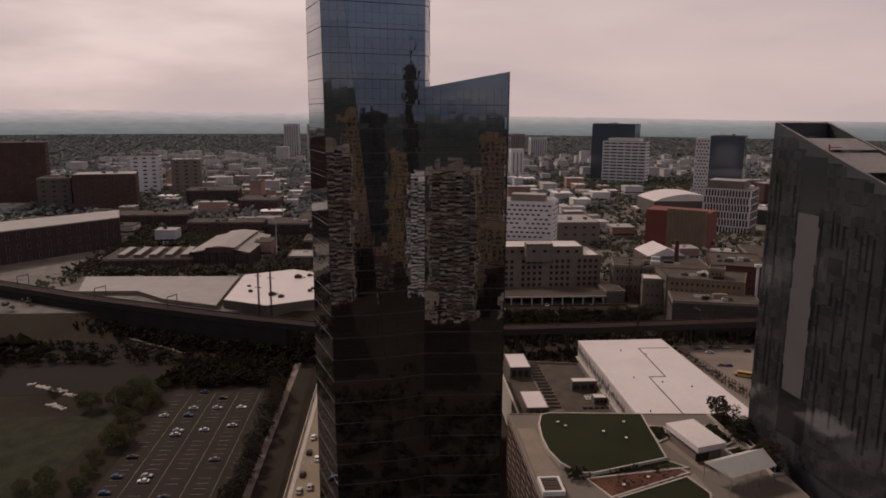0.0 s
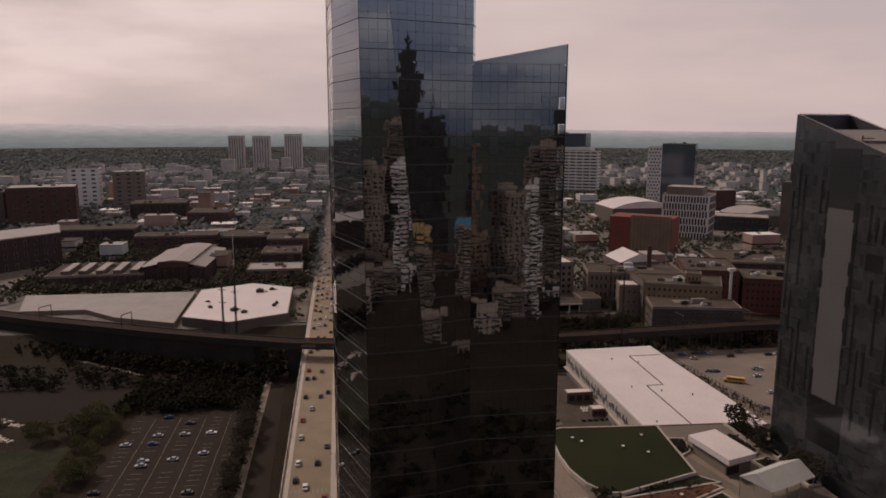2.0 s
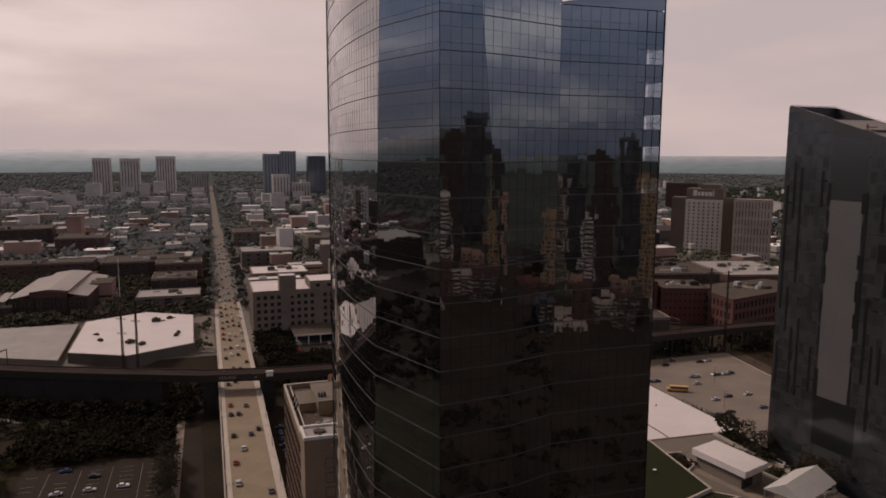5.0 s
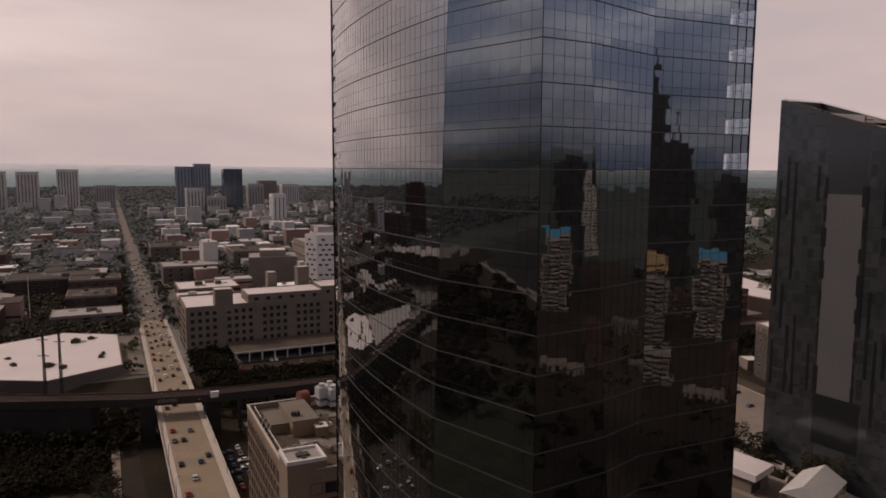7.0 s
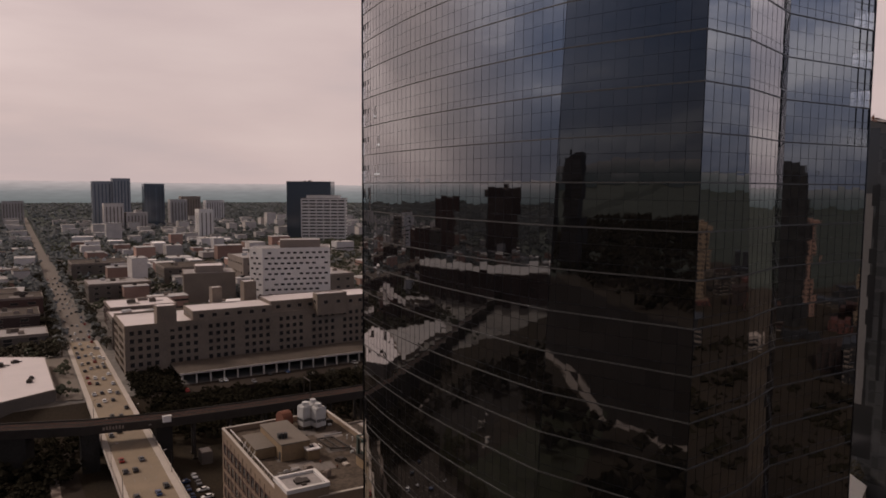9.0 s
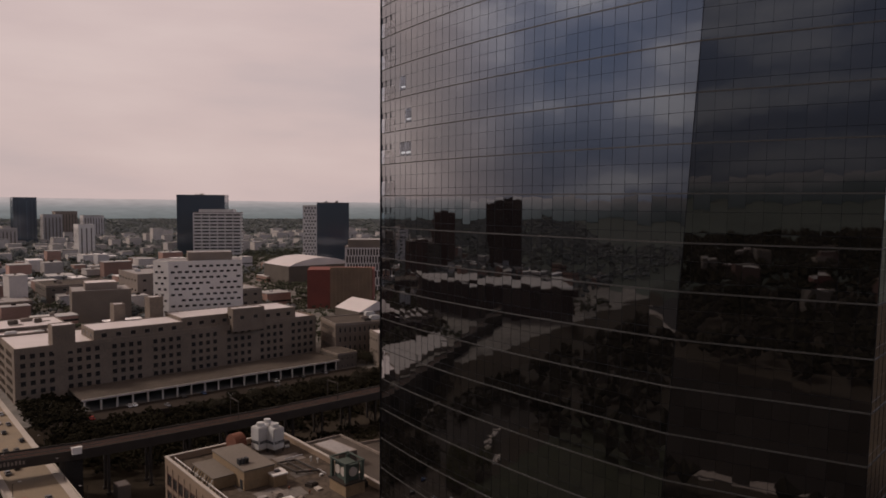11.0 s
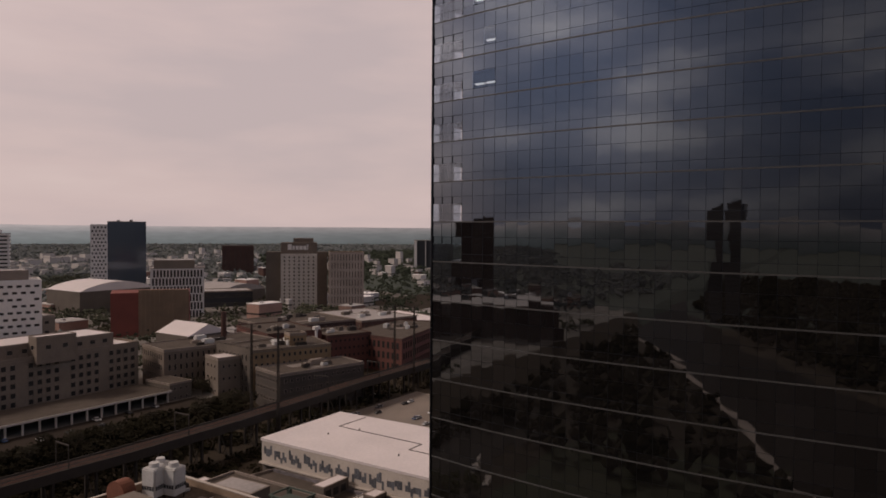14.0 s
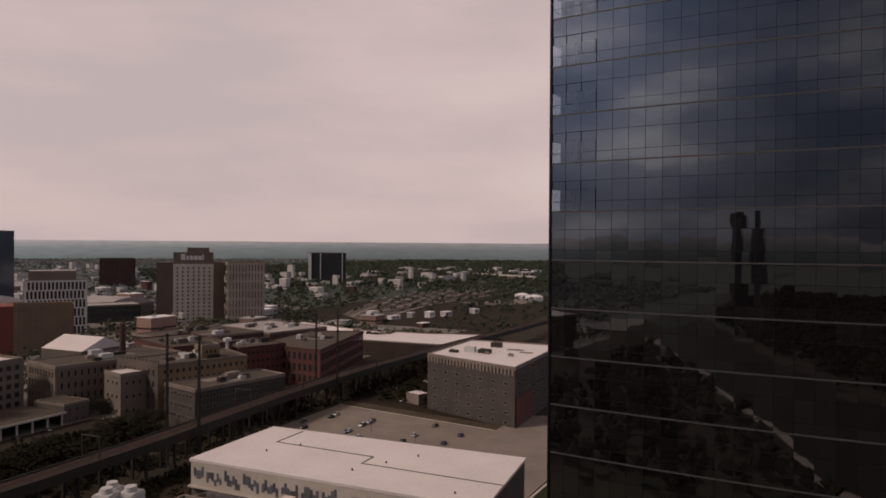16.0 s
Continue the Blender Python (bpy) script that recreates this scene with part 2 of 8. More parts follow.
M = {
    "asphalt": surface("asphalt", (0.034, 0.0265, 0.021), 0.9, grain=4, patch=0.08, ior=1.18),
    "bridge_deck": surface("worn_concrete_deck", (0.225, 0.173, 0.115), 0.8, grain=2, patch=0.12, var=0.2),
    "concrete": surface("concrete", (0.215, 0.175, 0.145), 0.85, grain=2, patch=0.1),
    "pale_concrete": surface("pale_concrete", (0.42, 0.37, 0.32), 0.8, grain=2, patch=0.1, var=0.15),
    "dirt": surface("bare_earth", (0.039, 0.030, 0.021), 0.95, grain=1.5, patch=0.03, var=0.4, ior=1.18),
    "grass": surface("grass", (0.03, 0.04, 0.018), 0.95, grain=2.5, patch=0.03, var=0.35, ior=1.18),
    "lawn": surface("lawn", (0.022, 0.0245, 0.0105), 0.95, grain=3, patch=0.05, var=0.3, ior=1.18),
    "turf_dark": surface("field", (0.022, 0.018, 0.015), 0.95, grain=2, patch=0.03, var=0.3, ior=1.18),
    "white_roof": surface("white_roof_membrane", (0.62, 0.56, 0.54), 0.5, grain=1.2, patch=0.07, var=0.1, bump=0.05),
    "grey_roof": surface("grey_roof_membrane", (0.3, 0.275, 0.26), 0.8, grain=1.2, patch=0.08, var=0.2, bump=0.05),
    "tar_roof": surface("tar_and_gravel_roof", (0.085, 0.07, 0.058), 0.95, grain=4, patch=0.15, var=0.35, ior=1.18),
    "tan_brick": surface("tan_brick", (0.235, 0.168, 0.115), 0.9, grain=2.5, patch=0.1, var=0.2, each=0.06),
    "grey_tan": surface("grey_tan_brick", (0.155, 0.122, 0.097), 0.9, grain=2.5, patch=0.08, var=0.22),
    "scarlet_brick": surface("bright_red_brick", (0.18, 0.055, 0.042), 0.9, grain=2.5, patch=0.09, var=0.22),
    "beige": surface("beige_stone", (0.17, 0.138, 0.11), 0.85, grain=2, patch=0.08, var=0.18),
    "white_wall": surface("white_cladding", (0.64, 0.605, 0.57), 0.75, grain=1.5, patch=0.07, var=0.12),
    "red_brick": surface("red_brick", (0.115, 0.043, 0.034), 0.9, grain=2.5, patch=0.09, var=0.25),
    "brown_brick": surface("brown_brick", (0.085, 0.05, 0.042), 0.9, grain=2.5, patch=0.08, var=0.25, ior=1.18),
    "dark_brick": surface("dark_brick", (0.055, 0.038, 0.034), 0.9, grain=2.5, patch=0.08, var=0.3, ior=1.18),
    "grey_wall": surface("grey_masonry", (0.105, 0.086, 0.070), 0.88, grain=2, patch=0.08),
    "dark_wall": surface("dark_cladding", (0.022, 0.023, 0.026), 0.6, grain=2, patch=0.08),
    "steel_dark": surface("painted_dark_steel", (0.038, 0.030, 0.024), 0.6, metal=0.3, grain=5, patch=0.3, var=0.35),
    "aluminium": surface("anodised_aluminium", (0.42, 0.41, 0.40), 0.38, metal=0.9, grain=4, patch=0.2, var=0.12, bump=0.03),
    "mullion": surface("dark_mullion", (0.036, 0.038, 0.044), 0.3, metal=0.85, grain=4, patch=0.2, var=0.15, bump=0.03),
    "tank": surface("pale_tank_steel", (0.47, 0.46, 0.44), 0.55, grain=3, patch=0.4, var=0.15),
    "rust": surface("rusty_steel", (0.16, 0.06, 0.035), 0.85, grain=3, patch=0.4, var=0.3),
    "copper": surface("green_copper", (0.055, 0.072, 0.058), 0.8, grain=3, patch=0.4, var=0.3),
    "canvas": surface("white_canvas", (0.78, 0.76, 0.73), 0.75, grain=1, patch=0.3, var=0.06, bump=0.04),
    "leaf_crown": surface("leaves_of_broad_trees", (0.052, 0.052, 0.022), 0.85, grain=1.5, patch=0.15, var=0.5, each=0.3, ior=1.15),
    "bark": surface("bark", (0.09, 0.065, 0.045), 0.95, grain=6, patch=0.5, var=0.3, ior=1.18),
    "leaf": surface("leaves", (0.035, 0.030, 0.019), 0.8, grain=1.5, patch=0.15, var=0.45, each=0.25, ior=1.18),
    # far foliage paled and greyed: the distance haze is in its colour
    "leaf_hazed": surface("hazed_leaves_of_far_woods", (0.15, 0.158, 0.15), 0.85, grain=0.3, patch=0.01, var=0.45, ior=1.18),
    "slate_tower": surface("slate_blue_cladding", (0.20, 0.215, 0.235), 0.6, grain=1.5, patch=0.1, var=0.15),
    # far foliage without the haze that is painted into the western woods
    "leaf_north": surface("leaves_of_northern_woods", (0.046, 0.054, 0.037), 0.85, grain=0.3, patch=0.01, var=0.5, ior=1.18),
    # darker copy of the leaf colour, with the thicket's shade put into it
    "leaf_shaded": surface("shade_darkened_leaves", (0.019, 0.0165, 0.010), 0.9, grain=0.3, patch=0.015, var=0.6, ior=1.1),
    # campus foliage lifted somewhat, with haze in its colour
    "leaf_mid": surface("leaves_of_campus_trees", (0.07, 0.072, 0.048), 0.85, grain=0.5, patch=0.03, var=0.45, ior=1.18),
    "roof_patch": surface("roof_repair_felt", (0.15, 0.13, 0.115), 0.9, grain=2, patch=0.2, var=0.35, each=0.35),
    "tyre": surface("tyre_rubber", (0.02, 0.02, 0.02), 0.9, var=0.1),
    "paint_line": surface("road_paint", (0.24, 0.21, 0.17), 0.8, grain=6, patch=0.5, var=0.25),
    "fin": surface("satin_metal_fin", (0.075, 0.072, 0.068), 0.5, metal=0.4, grain=4, patch=0.2, var=0.12, bump=0.03),
    "grey_panel": surface("grey_panel", (0.095, 0.090, 0.088), 0.6, grain=1.5, patch=0.1, var=0.12),
    "stone_dark": surface("sooty_stone", (0.03, 0.027, 0.024), 0.9, grain=1.5, patch=0.12, var=0.35, ior=1.18),
    "dark_masonry": surface("dark_brown_masonry", (0.066, 0.054, 0.046), 0.9, grain=1.5, patch=0.1, var=0.3),
    "buff": surface("buff_plaster", (0.23, 0.16, 0.092), 0.85, grain=1.5, patch=0.2, var=0.2),
    "mural": surface("mural_paint", (0.13, 0.115, 0.12), 0.8, grain=0.35, patch=0.15, var=0.7),
    "park_bed": surface("planting_soil_and_groundcover", (0.028, 0.03, 0.017), 0.95, grain=1.4, patch=0.12, var=0.6, ior=1.18),
    "mulch": surface("red_brown_mulch", (0.10, 0.048, 0.034), 0.95, grain=1.2, patch=0.2, var=0.5, ior=1.18),
    "walk": surface("tan_pavers", (0.22, 0.175, 0.135), 0.85, grain=1.5, patch=0.15, var=0.18),
    "pixel_panel": surface("slate_grey_panel", (0.085, 0.088, 0.098), 0.55, grain=1.5, patch=0.1, var=0.2, each=0.3),
    "far_green": surface("wooded_plain", (0.055, 0.065, 0.054), 0.95, grain=0.05, patch=0.006, var=0.4, ior=1.18),
    # ground tone lifted to stand in for haze over the town
    "town_ground": surface("yards_and_streets", (0.16, 0.147, 0.132), 0.95, grain=0.12, patch=0.012, var=0.45, ior=1.18),
    "soil": surface("bare_tan_soil", (0.07, 0.055, 0.04), 0.95, grain=0.8, patch=0.06, var=0.45, ior=1.2),
    "paving": surface("paving", (0.15, 0.125, 0.1), 0.85, grain=2, patch=0.1, var=0.15),
    "pale_asphalt": surface("dusty_pale_asphalt", (0.19, 0.157, 0.13), 0.9, grain=2, patch=0.06, var=0.3),
    "water": surface("river_water", (0.017, 0.013, 0.010), 0.6, grain=0.6, patch=0.02, var=0.3, bump=0.3, ior=1.1),
    "bus_yellow": surface("bus_yellow", (0.55, 0.34, 0.11), 0.45, grain=3, patch=0.4, var=0.1, bump=0.0),
    "clear_glass": clear_pane("clear_pane"),
    "street": surface("worn_asphalt_street", (0.135, 0.113, 0.092), 0.85, grain=2, patch=0.1, var=0.2),
    "scrub": surface("dark_scrubland", (0.026, 0.0195, 0.0125), 0.95, grain=1.0, patch=0.05, var=0.5, ior=1.18),
    # city base colours are raised to stand in for haze
    "city_brick": surface("hazed_red_brick", (0.27, 0.165, 0.13), 0.9, grain=1.5, patch=0.05, var=0.3, each=0.3),
    "city_stone": surface("hazed_stone", (0.45, 0.41, 0.38), 0.9, grain=1.5, patch=0.05, var=0.25, each=0.25),
    "city_grey": surface("hazed_render", (0.40, 0.38, 0.37), 0.9, grain=1.5, patch=0.05, var=0.25, each=0.3),
    "city_roof": surface("hazed_roof_felt", (0.35, 0.33, 0.315), 0.9, grain=1.0, patch=0.05, var=0.3, each=0.35),
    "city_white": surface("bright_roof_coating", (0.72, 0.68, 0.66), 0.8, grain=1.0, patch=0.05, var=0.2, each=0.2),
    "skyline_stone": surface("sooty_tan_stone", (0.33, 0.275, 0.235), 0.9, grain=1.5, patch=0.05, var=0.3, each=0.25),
    "sign_blue": surface("blue_sign_panels", (0.10, 0.34, 0.55), 0.5, grain=2, patch=0.3, var=0.15),
    "gold_stone": surface("ochre_panels", (0.50, 0.35, 0.17), 0.8, grain=1.5, patch=0.08, var=0.25),
    "pale_brick": surface("pale_brick", (0.50, 0.45, 0.39), 0.9, grain=2, patch=0.06, var=0.18),
    "long_stone": surface("soiled_limestone", (0.175, 0.138, 0.107), 0.9, grain=1.5, patch=0.08, var=0.3),
    "loft_roof": surface("patched_roof_felt", (0.085, 0.067, 0.052), 0.9, grain=1.2, patch=0.3, var=0.45, ior=1.18),
    "evo_wall": surface("grey_metal_panel", (0.045, 0.046, 0.049), 0.5, grain=1.5, patch=0.08, var=0.2),
    "tower_glass": coated_glass("tower_glass", (0.0075, 0.0066, 0.0063), 2.5, 0.012, 0.02, coat=1.0),
    "evo_glass": coated_glass("residential_glass", (0.036, 0.037, 0.039), 1.75, 0.12, 0.04, (0.92, 0.97, 1.0), 0.3),
    "slot_glass": coated_glass("slot_window_glass", (0.021, 0.021, 0.022), 1.5, 0.1, 0.02),
    "evo_roof": surface("pale_metal_roofing", (0.46, 0.42, 0.40), 0.6, grain=1.2, patch=0.12, var=0.2, bump=0.05),
    "blue_glass": coated_glass("blue_glass", (0.075, 0.092, 0.115), 1.8, 0.08, 0.03),
    "win": coated_glass("window_glass", (0.036, 0.034, 0.033), 1.55, 0.08, 0.02),
}

M["office_lamp"] = surface("office_lamp_glow", (0.8, 0.78, 0.74), 0.6, var=0.05, bump=0.0)
lamp_ = M["office_lamp"].node_tree.nodes["Principled BSDF"]
lamp_.inputs["Emission Color"].default_value, lamp_.inputs["Emission Strength"].default_value = (1.0, 0.93, 0.85, 1), 0.8

# glowing backdrop: distance haze is painted as emission, paler with height
hills = bpy.data.materials.new("hazy_glow_hills")
hills.use_nodes = True
hn, hl = hills.node_tree.nodes, hills.node_tree.links
hb_ = hn["Principled BSDF"]
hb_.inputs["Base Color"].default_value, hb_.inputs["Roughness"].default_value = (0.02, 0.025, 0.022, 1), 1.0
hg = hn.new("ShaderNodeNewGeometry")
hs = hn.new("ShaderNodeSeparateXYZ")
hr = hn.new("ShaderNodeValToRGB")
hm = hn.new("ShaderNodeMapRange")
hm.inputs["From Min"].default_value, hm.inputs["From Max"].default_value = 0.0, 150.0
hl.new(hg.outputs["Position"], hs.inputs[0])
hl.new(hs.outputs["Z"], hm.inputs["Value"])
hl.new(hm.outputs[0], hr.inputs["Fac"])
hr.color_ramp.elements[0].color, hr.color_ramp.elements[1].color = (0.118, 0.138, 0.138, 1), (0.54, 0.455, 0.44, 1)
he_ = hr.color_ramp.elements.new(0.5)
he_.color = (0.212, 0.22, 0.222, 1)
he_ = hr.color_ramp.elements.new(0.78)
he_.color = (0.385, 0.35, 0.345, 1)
# the haze glow is turned down towards the south and east
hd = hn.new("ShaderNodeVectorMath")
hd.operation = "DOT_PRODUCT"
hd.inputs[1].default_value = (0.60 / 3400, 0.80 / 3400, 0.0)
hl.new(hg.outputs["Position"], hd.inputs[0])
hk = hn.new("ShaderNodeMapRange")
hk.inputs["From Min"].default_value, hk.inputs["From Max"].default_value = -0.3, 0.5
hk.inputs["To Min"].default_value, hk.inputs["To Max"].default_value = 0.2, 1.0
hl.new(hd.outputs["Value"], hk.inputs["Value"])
# and partly towards the north-west, so that the green shows
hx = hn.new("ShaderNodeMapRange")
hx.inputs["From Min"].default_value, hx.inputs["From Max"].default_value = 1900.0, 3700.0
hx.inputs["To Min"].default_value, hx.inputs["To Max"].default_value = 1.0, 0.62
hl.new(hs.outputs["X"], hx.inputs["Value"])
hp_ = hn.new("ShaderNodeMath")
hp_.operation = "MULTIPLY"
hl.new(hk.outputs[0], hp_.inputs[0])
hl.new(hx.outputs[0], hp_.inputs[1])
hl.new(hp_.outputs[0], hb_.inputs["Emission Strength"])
hz = hn.new("ShaderNodeTexNoise")
hz.inputs["Scale"].default_value, hz.inputs["Detail"].default_value = 0.012, 8
hq = hn.new("ShaderNodeMapping")
hq.inputs["Scale"].default_value = (1.0, 1.0, 7.0)
hl.new(hg.outputs["Position"], hq.inputs["Vector"])
hl.new(hq.outputs[0], hz.inputs["Vector"])
hv = hn.new("ShaderNodeMapRange")
hv.inputs["From Min"].default_value, hv.inputs["From Max"].default_value = 0.3, 0.7
hv.inputs["To Min"].default_value, hv.inputs["To Max"].default_value = 0.9, 1.1
hl.new(hz.outputs["Fac"], hv.inputs["Value"])
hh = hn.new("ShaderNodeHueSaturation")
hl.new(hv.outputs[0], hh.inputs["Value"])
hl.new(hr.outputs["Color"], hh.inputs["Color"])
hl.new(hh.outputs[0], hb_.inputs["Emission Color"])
M["hazy_glow_hills"] = hills


# ---- builders ----
def part(name, bm, material, parent=None, label="", kind=""):
    """Links a bmesh as one mesh object, under a thing or a part."""
    me = bpy.data.meshes.new(name)
    bm.to_mesh(me)
    bm.free()
    for m in material if isinstance(material, (list, tuple)) else [material]:
        me.materials.append(m)
    ob = new(name, me)
    if parent:
        ob.parent = parent
    return tagged(ob, label, kind=kind)


def piece(name, mesh, parent, m):
    """One more object on a shared mesh, at the pose m."""
    ob = new(name, mesh)
    ob.parent = parent
    ob.matrix_basis = m
    return ob


def thing(name, label, category, x=0, y=0, z=0, rz=0, group="", kind=""):
    ob = new(name)
    ob.empty_display_size = 0.5
    ob.matrix_basis = pose(x, y, z, 0, 0, rz)
    return tagged(ob, label, category, group, kind)


def box(bm, x0, x1, y0, y1, z0, z1, mi=0):
    v = [bm.verts.new((x, y, z)) for z in (z0, z1) for y in (y0, y1) for x in (x0, x1)]
    for f in ((0, 2, 3, 1), (4, 5, 7, 6), (0, 1, 5, 4), (1, 3, 7, 5), (3, 2, 6, 7), (2, 0, 4, 6)):
        bm.faces.new([v[i] for i in f]).material_index = mi
    return bm


def boxes(*rows):
    bm = bmesh.new()
    for r in rows:
        box(bm, *r)
    return bm


def prism(points, z0, z1, bm=None, mi=0):
    """An upright prism on a plan; z1 may be one height or one a corner."""
    bm = bm or bmesh.new()
    tops = z1 if isinstance(z1, (list, tuple)) else [z1] * len(points)
    area = sum(a[0] * b[1] - b[0] * a[1] for a, b in zip(points, points[1:] + points[:1]))
    if area < 0:
        points, tops = points[::-1], list(tops)[::-1]
    lo = [bm.verts.new((x, y, z0)) for x, y in points]
    hi = [bm.verts.new((x, y, z)) for (x, y), z in zip(points, tops)]
    n = len(points)
    for i in range(n):
        bm.faces.new((lo[i], lo[(i + 1) % n], hi[(i + 1) % n], hi[i])).material_index = mi
    bm.faces.new(hi).material_index = mi
    bm.faces.new(lo[::-1]).material_index = mi
    return bm


def tube(bm, a, b, r0, r1, sides=8, mi=0):
    a, b = Vector(a), Vector(b)
    q = (b - a).to_track_quat("Z", "Y")
    rings = [[bm.verts.new(p + q @ Vector((r * math.cos(k * math.tau / sides), r * math.sin(k * math.tau / sides), 0))) for k in range(sides)]
             for p, r in ((a, r0), (b, r1))]
    for k in range(sides):
        bm.faces.new((rings[0][k], rings[0][(k + 1) % sides], rings[1][(k + 1) % sides], rings[1][k])).material_index = mi
    bm.faces.new(rings[1]).material_index = mi
    bm.faces.new(rings[0][::-1]).material_index = mi
    return bm


def inset(points, d):
    """A plan drawn in by d metres."""
    area = sum(a[0] * b[1] - b[0] * a[1] for a, b in zip(points, points[1:] + points[:1]))
    pts = points if area > 0 else points[::-1]
    out, n = [], len(pts)
    for i in range(n):
        p0, p1, p2 = Vector(pts[i - 1]), Vector(pts[i]), Vector(pts[(i + 1) % n])
        u, v = (p1 - p0).normalized(), (p2 - p1).normalized()
        nu, nv = Vector((-u.y, u.x)), Vector((-v.y, v.x))
        w = nu + nv
        out.append(tuple(p1 + w * (d * 2 / max(0.3, w.dot(w)))))
    return out


window_meshes = {}
footprints = []          # plan boxes of the buildings: x0, x1, y0, y1


def window_mesh(w, h, frame_mat, glass_mat, deep=0.18):
    """A window w by h: a proud surround, a sunk pane and one bar, standing in the plane x, z and facing -y."""
    key = (round(w, 2), round(h, 2), frame_mat.name, glass_mat.name)
    if key not in window_meshes:
        bm, b = bmesh.new(), min(0.16, w * 0.1)
        ring = [[bm.verts.new((sx * (w / 2 - k), yy, sz * (h / 2 - k))) for sx, sz in ((-1, -1), (1, -1), (1, 1), (-1, 1))]
                for k, yy in ((0.0, 0.02), (0.0, -deep), (b, -deep), (b, -0.03))]
        for r0, r1 in zip(ring, ring[1:]):
            for i in range(4):
                bm.faces.new((r0[i], r0[(i + 1) % 4], r1[(i + 1) % 4], r1[i]))
        if w > 1.2:
            q = ring[3]
            m0, m1 = (bm.verts.new((0, -0.03, sz * (h / 2 - b))) for sz in (-1, 1))
            bm.faces.new((q[0], m0, m1, q[3])).material_index = 1
            bm.faces.new((m0, q[1], q[2], m1)).material_index = 1
        else:
            bm.faces.new(ring[3]).material_index = 1
        me = bpy.data.meshes.new("window")
        bm.to_mesh(me)
        bm.free()
        me.materials.append(frame_mat)
        me.materials.append(glass_mat)
        window_meshes[key] = me
    return window_meshes[key]


def windows_on(parent, a, b, z0, z1, rows, cols, w, h, frame_mat, glass_mat, skip=None, margin=1.5, name="window", stagger=0.0):
    """Rows of windows on the wall that runs from a to b, its outside to the right of that way."""
    a, b = Vector(a), Vector(b)
    u, length = (b - a).normalized(), (b - a).length
    turn = math.degrees(math.atan2(u.y, u.x))
    me = window_mesh(w, h, frame_mat, glass_mat)
    mid = (a + b) / 2
    distant = math.hypot(mid.x + 20, mid.y - 150) > 640
    verts, faces, kinds = [], [], []
    for r in range(rows):
        for c in range(cols):
            if skip and skip(r, c):
                continue
            p = a + u * (margin + (length - 2 * margin) * (c + 0.5 + stagger * (r % 2 - 0.5)) / cols)
            zz = z0 + (z1 - z0) * (r + 0.5) / rows
            m = pose(p.x, p.y, zz, 0, 0, turn)
            if not distant:
                piece(name, me, parent, m)
                continue
            # far walls: the same windows, joined
            i = len(verts)
            verts.extend(tuple(m @ v.co) for v in me.vertices)
            faces.extend(tuple(i + k for k in q.vertices) for q in me.polygons)
            kinds.extend(q.material_index for q in me.polygons)
    if verts:
        all_ = bpy.data.meshes.new("glazing")
        all_.from_pydata(verts, [], faces)
        all_.materials.append(frame_mat)
        all_.materials.append(glass_mat)
        all_.polygons.foreach_set("material_index", kinds)
        o = new("glazing", all_)
        o.parent = parent
        tagged(o, kind="stuff")


